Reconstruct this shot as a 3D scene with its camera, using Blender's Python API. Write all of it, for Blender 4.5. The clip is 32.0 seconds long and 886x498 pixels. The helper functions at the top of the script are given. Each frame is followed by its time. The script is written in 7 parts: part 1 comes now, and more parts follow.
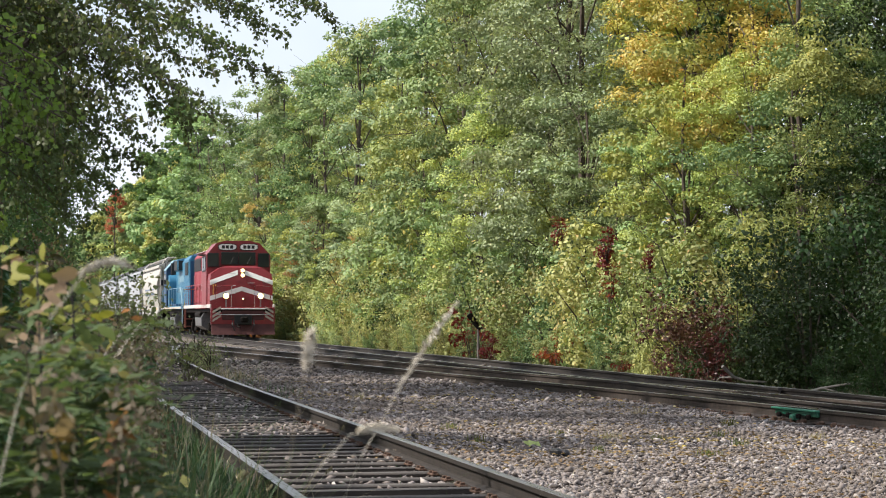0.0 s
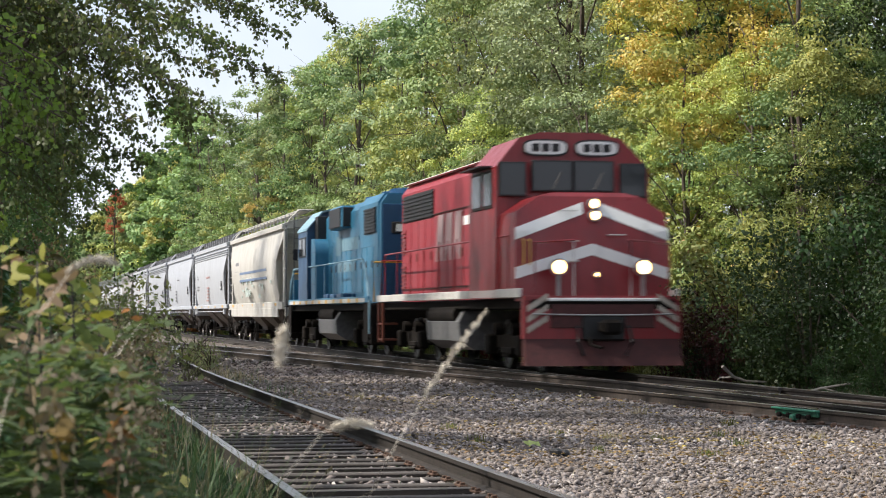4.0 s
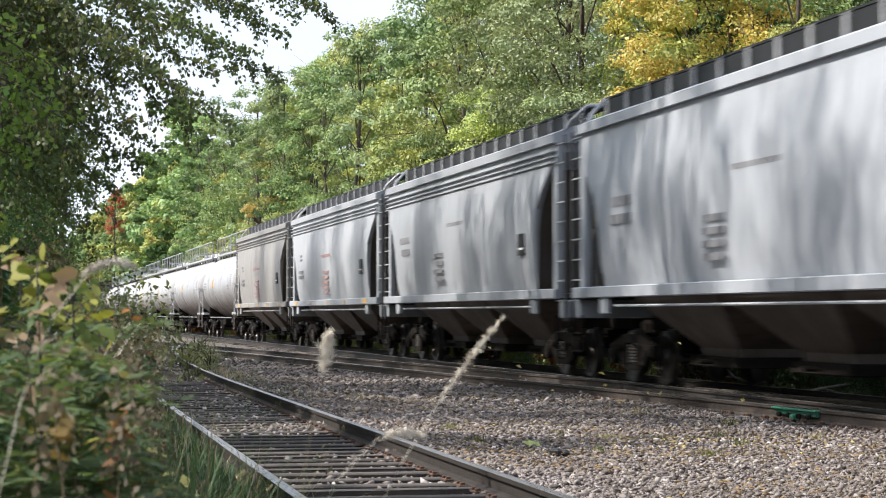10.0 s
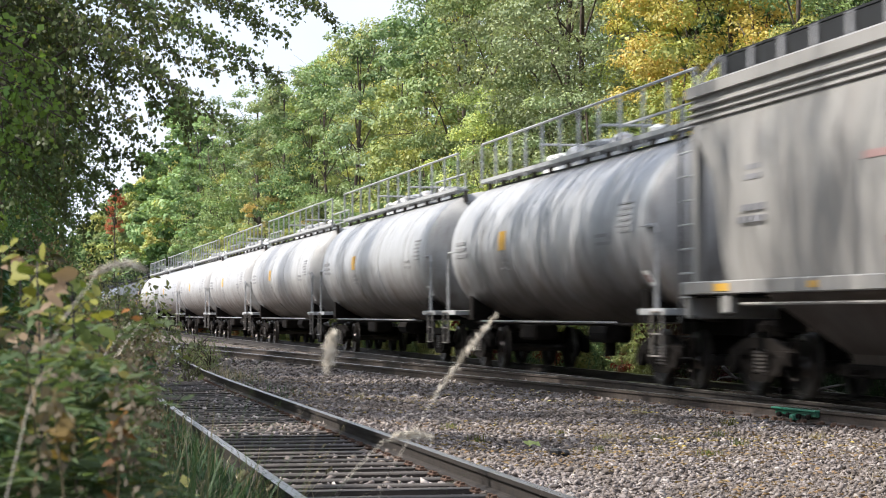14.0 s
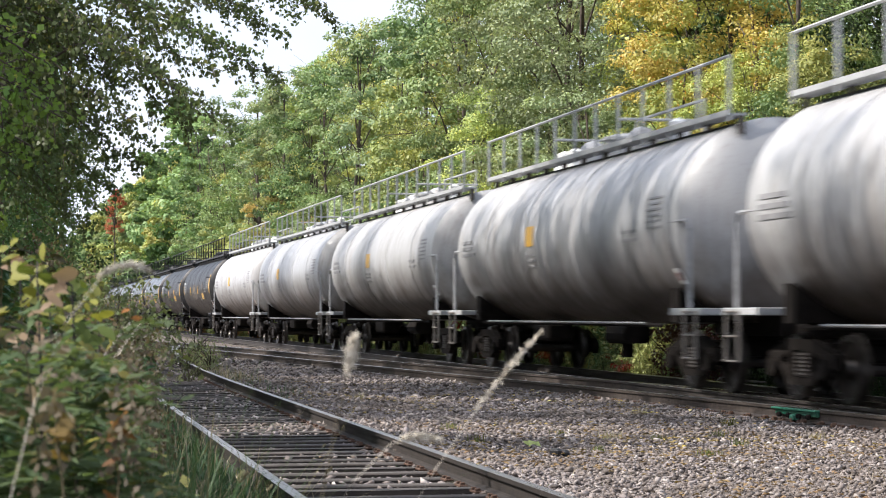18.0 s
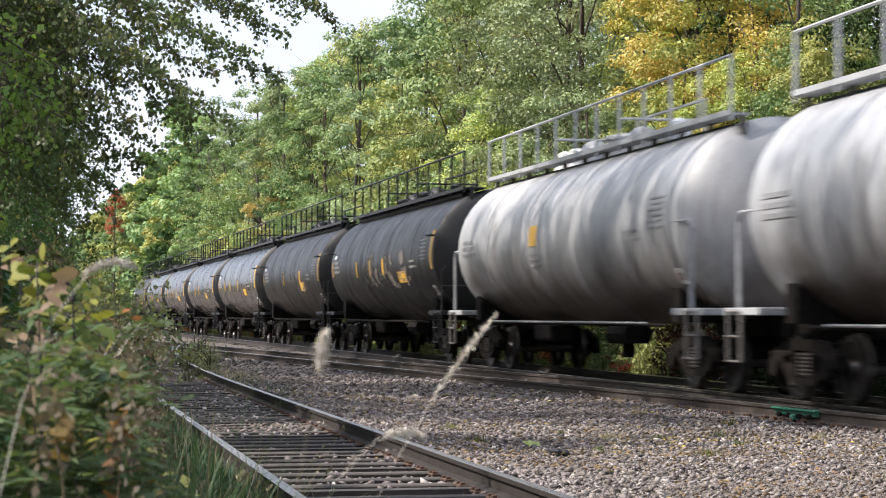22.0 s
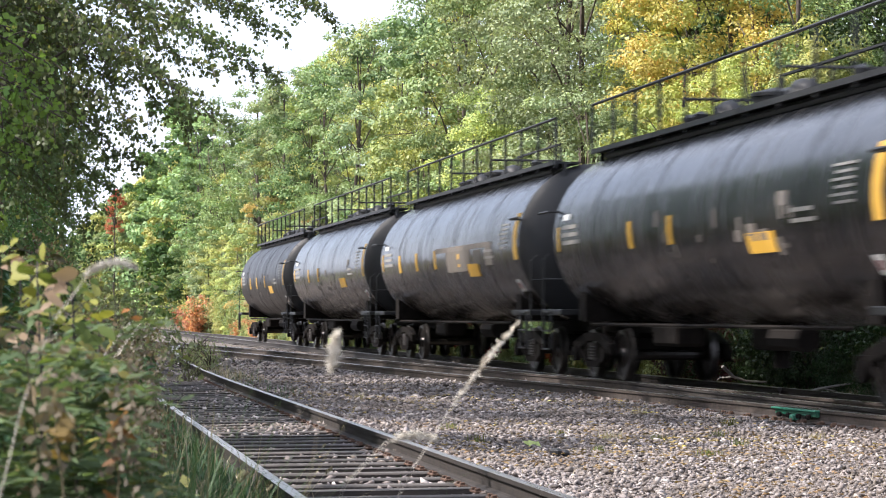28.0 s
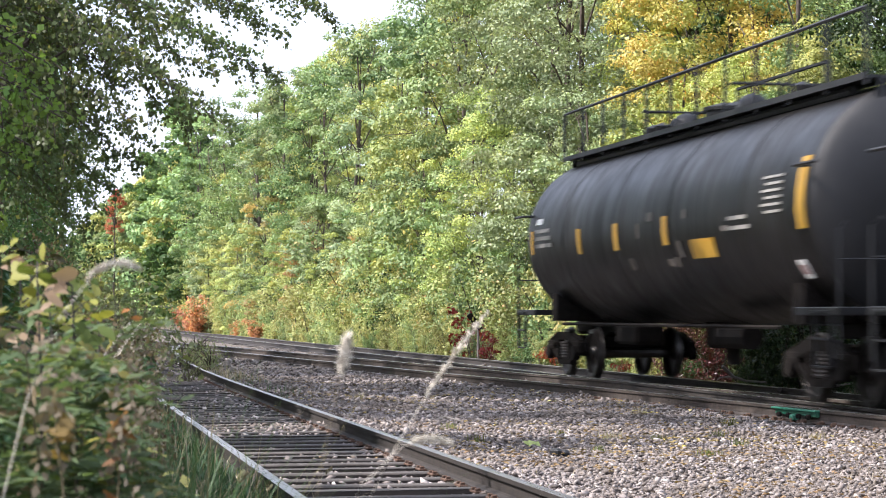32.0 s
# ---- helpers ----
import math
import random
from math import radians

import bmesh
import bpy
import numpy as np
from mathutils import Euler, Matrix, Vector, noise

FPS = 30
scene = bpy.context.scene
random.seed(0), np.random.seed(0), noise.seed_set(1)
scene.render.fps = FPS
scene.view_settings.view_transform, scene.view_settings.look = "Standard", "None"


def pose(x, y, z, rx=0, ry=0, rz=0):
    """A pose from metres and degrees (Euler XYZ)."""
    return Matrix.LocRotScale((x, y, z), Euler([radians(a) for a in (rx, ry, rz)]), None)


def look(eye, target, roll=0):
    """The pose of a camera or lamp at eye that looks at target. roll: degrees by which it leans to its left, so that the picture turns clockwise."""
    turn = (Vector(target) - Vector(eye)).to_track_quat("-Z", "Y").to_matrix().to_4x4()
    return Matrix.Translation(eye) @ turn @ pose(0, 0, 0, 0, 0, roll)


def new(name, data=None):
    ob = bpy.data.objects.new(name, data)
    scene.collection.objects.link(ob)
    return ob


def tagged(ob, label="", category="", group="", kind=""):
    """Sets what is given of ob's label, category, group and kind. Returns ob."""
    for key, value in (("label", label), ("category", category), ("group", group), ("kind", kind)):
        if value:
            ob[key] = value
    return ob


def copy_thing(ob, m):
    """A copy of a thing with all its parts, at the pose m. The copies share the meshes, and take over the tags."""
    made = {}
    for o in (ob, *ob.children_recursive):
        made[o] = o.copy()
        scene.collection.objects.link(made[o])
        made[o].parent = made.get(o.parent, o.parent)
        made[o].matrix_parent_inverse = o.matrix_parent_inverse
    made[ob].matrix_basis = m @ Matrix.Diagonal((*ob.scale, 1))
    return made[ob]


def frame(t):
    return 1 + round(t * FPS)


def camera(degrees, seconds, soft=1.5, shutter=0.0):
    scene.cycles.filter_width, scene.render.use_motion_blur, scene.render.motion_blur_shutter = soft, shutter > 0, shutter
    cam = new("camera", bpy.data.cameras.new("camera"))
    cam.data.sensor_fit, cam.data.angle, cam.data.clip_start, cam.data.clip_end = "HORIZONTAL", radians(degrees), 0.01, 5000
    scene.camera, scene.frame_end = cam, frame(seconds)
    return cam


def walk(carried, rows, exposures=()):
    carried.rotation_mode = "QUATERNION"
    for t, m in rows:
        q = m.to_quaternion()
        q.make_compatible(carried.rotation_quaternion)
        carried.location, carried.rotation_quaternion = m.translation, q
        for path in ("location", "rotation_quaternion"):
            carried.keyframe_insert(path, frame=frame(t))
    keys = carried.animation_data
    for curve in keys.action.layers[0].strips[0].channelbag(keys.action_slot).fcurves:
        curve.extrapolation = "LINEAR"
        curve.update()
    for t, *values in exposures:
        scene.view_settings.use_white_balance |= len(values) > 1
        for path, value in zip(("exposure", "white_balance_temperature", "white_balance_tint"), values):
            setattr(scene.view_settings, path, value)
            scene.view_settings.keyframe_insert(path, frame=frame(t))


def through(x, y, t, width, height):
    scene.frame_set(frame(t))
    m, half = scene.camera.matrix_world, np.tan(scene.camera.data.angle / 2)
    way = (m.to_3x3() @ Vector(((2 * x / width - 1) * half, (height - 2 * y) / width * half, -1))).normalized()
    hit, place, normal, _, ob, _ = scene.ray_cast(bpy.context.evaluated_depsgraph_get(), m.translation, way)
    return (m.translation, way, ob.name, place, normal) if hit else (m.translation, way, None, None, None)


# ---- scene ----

# World: rail head of the running line at z = 0; y runs along the line away from the camera, x to its right.
TRACK_X = 10.8          # centre of the running line
SIDE_Z = 0.07           # the siding lies a little higher
TURN, TILT = 11.37, 1.75
EYE = Vector((0.0, 0.0, 1.11))
AIM = EYE + Vector((math.sin(radians(TURN)), math.cos(radians(TURN)), math.tan(radians(TILT)))) * 50

cam = camera(23.315, 32.0, soft=1.0, shutter=0.7)
walk(cam, [(0.0, look(EYE, AIM)), (32.0, look(EYE, AIM))],
     exposures=[(0.0, 0.52, 6500, 11), (3.0, 0.50, 6500, 11), (5.5, 0.56, 6400, 12), (6.5, 0.81, 6350, 11), (7.5, 0.86, 6330, 11), (8.5, 0.74, 6310, 11), (9.5, 0.73, 6300, 11),
                (12.0, 0.69, 6300, 12), (14.0, 0.71, 6280, 12), (20.0, 0.73, 6280, 14), (23.5, 0.67, 6300, 14), (25.0, 1.09, 6200, 14), (28.0, 1.14, 6150, 15), (32.0, 1.20, 6080, 16)])
cam.data.dof.use_dof, cam.data.dof.focus_distance, cam.data.dof.aperture_fstop = True, 42.0, 12.5

# ---- light ----
SUN_EL, SUN_AZ = 46.0, -90.0     # degrees; azimuth from +y, negative towards -x
world = bpy.data.worlds.new("sky")
scene.world = world
world.use_nodes = True
wn = world.node_tree
wn.nodes.clear()
sky = wn.nodes.new("ShaderNodeTexSky")
sky.sky_type = "NISHITA"
sky.sun_disc = False
sky.sun_elevation = radians(SUN_EL)
sky.sun_rotation = radians(SUN_AZ)
sky.air_density, sky.dust_density, sky.ozone_density = 1.0, 2.5, 1.0
# thin white cloud over the blue
tc = wn.nodes.new("ShaderNodeTexCoord")
cl = wn.nodes.new("ShaderNodeTexNoise")
cl.inputs["Scale"].default_value, cl.inputs["Detail"].default_value = 3.0, 6.0
ramp = wn.nodes.new("ShaderNodeValToRGB")
ramp.color_ramp.elements[0].position, ramp.color_ramp.elements[1].position = 0.36, 0.62
ramp.color_ramp.elements[0].color, ramp.color_ramp.elements[1].color = (0.35, 0.35, 0.35, 1), (0.9, 0.9, 0.9, 1)
mixc = wn.nodes.new("ShaderNodeMix")
mixc.data_type = "RGBA"
mixc.inputs["B"].default_value = (7.2, 7.7, 8.6, 1)
bg = wn.nodes.new("ShaderNodeBackground")
bg.inputs["Strength"].default_value = 0.112
wo = wn.nodes.new("ShaderNodeOutputWorld")
wn.links.new(tc.outputs["Generated"], cl.inputs["Vector"])
wn.links.new(cl.outputs["Fac"], ramp.inputs["Fac"])
wn.links.new(ramp.outputs["Color"], mixc.inputs["Factor"])
wn.links.new(sky.outputs["Color"], mixc.inputs["A"])
wn.links.new(mixc.outputs["Result"], bg.inputs["Color"])
wn.links.new(bg.outputs["Background"], wo.inputs["Surface"])
sun = new("sun", bpy.data.lights.new("sun", "SUN"))
sun.data.energy, sun.data.angle, sun.data.color = 4.85, radians(1.1), (1.0, 0.93, 0.82)
e, z_ = radians(SUN_EL), radians(SUN_AZ)
SUN_DIR = Vector((math.sin(z_) * math.cos(e), math.cos(z_) * math.cos(e), math.sin(e)))
sun.matrix_world = look(SUN_DIR * 200, (0, 0, 0))


# ---- materials ----
def nodes_of(name):
    m = bpy.data.materials.new(name)
    m.use_nodes = True
    n = m.node_tree
    b = n.nodes["Principled BSDF"]
    return m, n, b


def add(n, kind, **values):
    q = n.nodes.new(kind)
    for k, v in values.items():
        q.inputs[k.replace("_", " ")].default_value = v
    return q


def mix(n, fac, a, b, how="MIX"):
    """A colour mix; each of fac, a, b is a socket or a value."""
    q = n.nodes.new("ShaderNodeMix")
    q.data_type, q.blend_type = "RGBA", how
    for key, v in (("Factor", fac), ("A", a), ("B", b)):
        if isinstance(v, bpy.types.NodeSocket):
            n.links.new(v, q.inputs[key])
        elif key == "Factor":
            q.inputs[key].default_value = v
        else:
            q.inputs[key].default_value = (*v, 1)
    return q.outputs["Result"]


def spread(n, sock, lo, hi, to=(0.0, 1.0)):
    q = n.nodes.new("ShaderNodeMapRange")
    q.inputs["From Min"].default_value, q.inputs["From Max"].default_value = lo, hi
    q.inputs["To Min"].default_value, q.inputs["To Max"].default_value = to
    n.links.new(sock, q.inputs["Value"])
    return q.outputs["Result"]


def grain(n, scale, detail=5.0, rough=0.55, stretch=None, world_space=False):
    """A noise in the object's metres."""
    t = n.nodes.new("ShaderNodeTexCoord")
    q = add(n, "ShaderNodeTexNoise", Scale=scale, Detail=detail, Roughness=rough)
    src = t.outputs["Object"]
    if world_space:
        src = n.nodes.new("ShaderNodeNewGeometry").outputs["Position"]
    if stretch:
        mp = n.nodes.new("ShaderNodeMapping")
        mp.inputs["Scale"].default_value = stretch
        n.links.new(src, mp.inputs["Vector"])
        src = mp.outputs["Vector"]
    n.links.new(src, q.inputs["Vector"])
    return q.outputs["Fac"]


def bump(n, b, sock, strength, distance):
    q = add(n, "ShaderNodeBump", Strength=strength, Distance=distance)
    n.links.new(sock, q.inputs["Height"])
    n.links.new(q.outputs["Normal"], b.inputs["Normal"])


def paint(name, col, rough=0.45, dirt=(0.09, 0.07, 0.05), amount=0.5, fade=0.25, metal=0.0, streak=1.0, rust=0.0, splash=0.0):
    """Weathered paint on steel: fading in patches, streaks that run down, fine dirt."""
    m, n, b = nodes_of(name)
    big = grain(n, 0.7, 4.0)
    run = grain(n, 3.0, 6.0, 0.6, (1.0, 2.4, 0.16))
    fine = grain(n, 26.0, 4.0)
    light = tuple(min(1.0, c * 0.75 + 0.2) for c in col)
    c = mix(n, spread(n, big, 0.45, 0.75, (0.0, fade)), col, light)
    c = mix(n, spread(n, run, 0.52, 0.78, (0.0, amount * streak)), c, dirt)
    c = mix(n, spread(n, fine, 0.55, 0.8, (0.0, amount * 0.5)), c, dirt)
    if rust:
        drip = grain(n, 4.5, 5.0, 0.6, (1.0, 2.2, 0.14))
        c = mix(n, spread(n, drip, 0.6, 0.72, (0.0, rust)), c, (0.13, 0.075, 0.045))
    if splash:
        # brown track dirt thrown up from the wheels, with a ragged upper edge
        pos = n.nodes.new("ShaderNodeSeparateXYZ")
        n.links.new(n.nodes.new("ShaderNodeTexCoord").outputs["Object"], pos.inputs[0])
        edge = n.nodes.new("ShaderNodeMath")
        edge.operation = "MULTIPLY_ADD"
        n.links.new(grain(n, 1.1, 6.0, 0.65, (1.0, 1.0, 0.6)), edge.inputs[0])
        edge.inputs[1].default_value = 1.7
        n.links.new(pos.outputs["Z"], edge.inputs[2])
        c = mix(n, spread(n, edge.outputs[0], 2.25, 3.3, (splash, 0.0)), c, (0.055, 0.04, 0.03))
    n.links.new(c, b.inputs["Base Color"])
    n.links.new(spread(n, run, 0.3, 0.8, (rough - 0.08, rough + 0.25)), b.inputs["Roughness"])
    b.inputs["Metallic"].default_value = metal
    bump(n, b, fine, 0.12, 0.004)
    return m


def plain(name, col, rough=0.5, metal=0.0, vary=0.35, scale=9.0):
    m, n, b = nodes_of(name)
    g = grain(n, scale, 5.0)
    dark = tuple(c * (1 - vary) for c in col)
    n.links.new(mix(n, spread(n, g, 0.35, 0.7), col, dark), b.inputs["Base Color"])
    b.inputs["Roughness"].default_value, b.inputs["Metallic"].default_value = rough, metal
    bump(n, b, g, 0.15, 0.004)
    return m


def leaf(name, cols, through=0.5, rough=0.4, island=True, world_scale=0.25):
    """Leaves: hue varies by leaf, by clump and by plant; light shines through."""
    m, n, b = nodes_of(name)
    geo = n.nodes.new("ShaderNodeNewGeometry")
    info = n.nodes.new("ShaderNodeObjectInfo")
    g = grain(n, world_scale, 3.0, 0.5, None, True)
    c = mix(n, spread(n, g, 0.38, 0.6), cols[0], cols[1])
    pick = n.nodes.new("ShaderNodeMath")
    pick.operation = "GREATER_THAN"
    pick.inputs[1].default_value = 0.965
    n.links.new(geo.outputs["Random Per Island"], pick.inputs[0])
    c = mix(n, pick.outputs[0], c, cols[2])
    hsv = n.nodes.new("ShaderNodeHueSaturation")
    n.links.new(c, hsv.inputs["Color"])
    n.links.new(spread(n, info.outputs["Random"], 0, 1, (0.482, 0.515)), hsv.inputs["Hue"])
    wob = n.nodes.new("ShaderNodeMath")
    wob.operation = "MULTIPLY"
    n.links.new(spread(n, geo.outputs["Random Per Island"], 0, 1, (0.86, 1.14)), wob.inputs[0])
    n.links.new(spread(n, info.outputs["Random"], 0, 1, (0.68, 1.22)), wob.inputs[1])
    n.links.new(wob.outputs[0], hsv.inputs["Value"])
    n.links.new(hsv.outputs["Color"], b.inputs["Base Color"])
    b.inputs["Roughness"].default_value = rough
    b.inputs["Specular IOR Level"].default_value = 0.3
    tr = n.nodes.new("ShaderNodeBsdfTranslucent")
    warm = mix(n, 1.0, hsv.outputs["Color"], (1.15, 1.15, 0.7), "MULTIPLY")
    n.links.new(warm, tr.inputs["Color"])
    ms = n.nodes.new("ShaderNodeMixShader")
    ms.inputs[0].default_value = through
    out = n.nodes["Material Output"]
    n.links.new(b.outputs[0], ms.inputs[1])
    n.links.new(tr.outputs[0], ms.inputs[2])
    n.links.new(ms.outputs[0], out.inputs["Surface"])
    return m


def glow(name, col, power):
    m, n, b = nodes_of(name)
    b.inputs["Base Color"].default_value = (*col, 1)
    b.inputs["Emission Color"].default_value = (*col, 1)
    b.inputs["Emission Strength"].default_value = power
    return m


def ground_material():
    m, n, b = nodes_of("ballast_and_soil")
    geo = n.nodes.new("ShaderNodeNewGeometry")
    v = add(n, "ShaderNodeTexVoronoi", Scale=28.0)
    n.links.new(geo.outputs["Position"], v.inputs["Vector"])
    patch = grain(n, 0.55, 4.0, 0.6, None, True)
    fine = grain(n, 40.0, 4.0, 0.6, None, True)
    stone = mix(n, v.outputs["Color"], (0.045, 0.036, 0.03), (0.20, 0.165, 0.14))
    stone = mix(n, spread(n, patch, 0.45, 0.7, (0.0, 0.6)), stone, (0.15, 0.12, 0.09))
    soil = mix(n, fine, (0.06, 0.05, 0.03), (0.14, 0.11, 0.07))
    sep = n.nodes.new("ShaderNodeSeparateXYZ")
    n.links.new(geo.outputs["Position"], sep.inputs[0])
    wob = n.nodes.new("ShaderNodeMath")
    wob.operation = "MULTIPLY_ADD"
    n.links.new(patch, wob.inputs[0])
    wob.inputs[1].default_value = 3.0
    n.links.new(sep.outputs["X"], wob.inputs[2])
    left = spread(n, wob.outputs[0], 2.2, 2.9)
    right = spread(n, wob.outputs[0], 14.2, 15.2, (1.0, 0.0))
    both = n.nodes.new("ShaderNodeMath")
    both.operation = "MULTIPLY"
    n.links.new(left, both.inputs[0])
    n.links.new(right, both.inputs[1])
    n.links.new(mix(n, both.outputs[0], soil, stone), b.inputs["Base Color"])
    b.inputs["Roughness"].default_value = 0.9
    bump(n, b, v.outputs["Distance"], 0.8, 0.03)
    return m


def stone_material():
    m, n, b = nodes_of("crushed_stone")
    geo = n.nodes.new("ShaderNodeNewGeometry")
    r = n.nodes.new("ShaderNodeValToRGB")
    els = r.color_ramp.elements
    els[0].position, els[0].color = 0.0, (0.03, 0.024, 0.022, 1)
    els[1].position, els[1].color = 1.0, (0.50, 0.465, 0.435, 1)
    for p, c in ((0.22, (0.088, 0.072, 0.066, 1)), (0.48, (0.215, 0.182, 0.166, 1)), (0.72, (0.255, 0.226, 0.224, 1)), (0.9, (0.345, 0.305, 0.28, 1))):
        k = els.new(p)
        k.color = c
    n.links.new(geo.outputs["Random Per Island"], r.inputs["Fac"])
    g = grain(n, 0.5, 4.0, 0.6, None, True)
    f = grain(n, 60.0, 4.0, 0.6, None, True)
    c = mix(n, spread(n, g, 0.4, 0.66, (0, 0.72)), r.outputs["Color"], (0.15, 0.12, 0.095))
    c = mix(n, spread(n, f, 0.4, 0.8, (0, 0.4)), c, (0.12, 0.10, 0.09))
    n.links.new(c, b.inputs["Base Color"])
    b.inputs["Roughness"].default_value = 0.8
    return m


def rail_material(name, a, c, rough, metal):
    """Rolled steel: rust in patches, rubbed in long streaks."""
    m, n, b = nodes_of(name)
    g = grain(n, 14.0, 5.0)
    s = grain(n, 2.0, 4.0, 0.6, (20.0, 0.5, 20.0))
    n.links.new(mix(n, spread(n, g, 0.3, 0.7), a, c), b.inputs["Base Color"])
    n.links.new(spread(n, s, 0.3, 0.7, (rough - 0.1, rough + 0.12)), b.inputs["Roughness"])
    b.inputs["Metallic"].default_value = metal
    bump(n, b, g, 0.15, 0.003)
    return m


def wood_material(name, a, c, lit_top):
    """Creosoted baulks: shade put into the flanks' colour, tops lighter and weathered."""
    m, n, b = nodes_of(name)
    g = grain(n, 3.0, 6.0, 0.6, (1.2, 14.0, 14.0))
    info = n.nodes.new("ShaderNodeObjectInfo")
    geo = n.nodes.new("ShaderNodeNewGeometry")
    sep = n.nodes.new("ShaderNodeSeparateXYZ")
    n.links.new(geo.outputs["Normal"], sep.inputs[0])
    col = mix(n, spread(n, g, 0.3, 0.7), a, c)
    col = mix(n, spread(n, sep.outputs["Z"], 0.8, 0.97, (0.0, 0.9)), col, mix(n, spread(n, g, 0.35, 0.65), lit_top, c))
    blot = grain(n, 2.6, 5.0, 0.65, None, True)
    col = mix(n, spread(n, blot, 0.45, 0.66, (0.0, 0.75)), col, a)
    hsv = n.nodes.new("ShaderNodeHueSaturation")
    n.links.new(col, hsv.inputs["Color"])
    n.links.new(spread(n, info.outputs["Random"], 0, 1, (0.6, 1.4)), hsv.inputs["Value"])
    n.links.new(hsv.outputs["Color"], b.inputs["Base Color"])
    b.inputs["Roughness"].default_value = 0.85
    bump(n, b, g, 0.5, 0.01)
    return m


GROUND = ground_material()
STONE = stone_material()
RAIL_WEB = rail_material("rusty_rail_web", (0.012, 0.010, 0.009), (0.03, 0.023, 0.019), 0.8, 0.0)
RAIL_BROWN = rail_material("brown_rail_web", (0.032, 0.025, 0.021), (0.065, 0.05, 0.041), 0.8, 0.0)
HEAD_MAIN = rail_material("bright_rail_head", (0.36, 0.34, 0.325), (0.16, 0.145, 0.13), 0.28, 0.75)
HEAD_SIDE = rail_material("dull_rail_head", (0.26, 0.25, 0.245), (0.12, 0.105, 0.10), 0.32, 0.7)
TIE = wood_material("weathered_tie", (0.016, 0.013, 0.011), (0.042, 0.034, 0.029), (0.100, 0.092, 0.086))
IRON = plain("rusty_iron", (0.10, 0.055, 0.035), 0.75)
BARK = plain("bark", (0.09, 0.07, 0.055), 0.9, 0, 0.5, 6.0)
PALE_WOOD = plain("bare_wood", (0.30, 0.275, 0.245), 0.8)
DARK_BRACKET = plain("dark_bracket", (0.12, 0.12, 0.125), 0.6)
BRACKET = plain("grey_bracket", (0.30, 0.305, 0.315), 0.6)
RUNG = plain("pale_rung", (0.42, 0.43, 0.44), 0.5, 0.2)
BLACK_GEAR = plain("grimy_running_gear", (0.014, 0.0115, 0.010), 0.9, 0, 0.5)
BLACK_GEAR.node_tree.nodes["Principled BSDF"].inputs["Specular IOR Level"].default_value = 0.12
WHEEL_STEEL = plain("wheel_steel", (0.075, 0.068, 0.064), 0.36, 0.85)
GREY_STEEL = plain("grey_steel", (0.30, 0.30, 0.30), 0.5, 0.3)
EMBLEM = paint("chalky_white_paint", (0.36, 0.26, 0.265), 0.55, (0.2, 0.04, 0.04), 0.8)
WHITE = paint("white_paint", (0.78, 0.78, 0.76), 0.4, amount=0.25)
DULL_WHITE = paint("dull_white_paint", (0.50, 0.49, 0.47), 0.5, amount=0.5)
RUST_RED = paint("rusty_orange_paint", (0.17, 0.04, 0.02), 0.55, amount=0.5, fade=0.04)
YELLOW = paint("yellow_paint", (0.58, 0.33, 0.035), 0.45, amount=0.25)
RED = paint("red_paint", (0.20, 0.010, 0.014), 0.35, (0.05, 0.015, 0.015), 0.55, 0.06)
# Faded side red, also lifted for the sun that falls on it.
RED_SIDE = paint("faded_sunlit_red_paint", (0.25, 0.014, 0.026), 0.5, (0.31, 0.085, 0.095), 0.55, 0.12)
RED_PALE = paint("red_letter_paint", (0.34, 0.21, 0.20), 0.5, amount=0.2)
BLUE = paint("blue_paint", (0.016, 0.13, 0.235), 0.42, (0.06, 0.23, 0.33), 0.75, 0.12, rust=0.0)
BLUE_DARK = paint("dark_blue_paint", (0.009, 0.06, 0.145), 0.4, (0.006, 0.02, 0.05), 0.5, 0.03)
BLUE_STRIPE = paint("blue_stripe_paint", (0.10, 0.155, 0.26), 0.5, amount=0.2)
BEIGE = paint("beige_paint", (0.45, 0.44, 0.405), 0.5, (0.20, 0.15, 0.11), 0.8, 0.25, rust=0.6)
HOP_B = paint("grey_paint", (0.305, 0.323, 0.351), 0.45, (0.15, 0.14, 0.13), 0.45, rust=0.28)
HOP_C = paint("pale_grey_paint", (0.35, 0.374, 0.411), 0.45, (0.2, 0.17, 0.15), 0.4, rust=0.28)
HOP_D = paint("taupe_grey_paint", (0.255, 0.248, 0.236), 0.5, (0.15, 0.12, 0.1), 0.5, rust=0.28)
TANK_W = paint("white_tank_paint", (0.362, 0.367, 0.372), 0.4, (0.15, 0.115, 0.085), 0.7, 0.2, rust=0.35, splash=0.95)
TANK_G = paint("grey_tank_paint", (0.335, 0.345, 0.36), 0.4, (0.13, 0.105, 0.08), 0.7, 0.2, rust=0.35, splash=0.95)
TANK_B = paint("black_tank_paint", (0.008, 0.009, 0.011), 0.17, (0.03, 0.023, 0.019), 0.6, 0.035, splash=0.4)
BLACK = plain("black_paint", (0.009, 0.009, 0.010), 0.55, 0, 0.3)
MARK_DARK = plain("dark_letter_paint", (0.22, 0.22, 0.235), 0.6)
HEAD_DIRT = paint("dirty_tank_head_paint", (0.33, 0.33, 0.33), 0.45, (0.12, 0.085, 0.06), 0.7, splash=0.9)
TANK_INK = plain("faded_letter_paint", (0.27, 0.27, 0.275), 0.6)
TANK_B2 = paint("brown_black_tank_paint", (0.0055, 0.0052, 0.005), 0.36, (0.018, 0.013, 0.010), 0.6, 0.02)
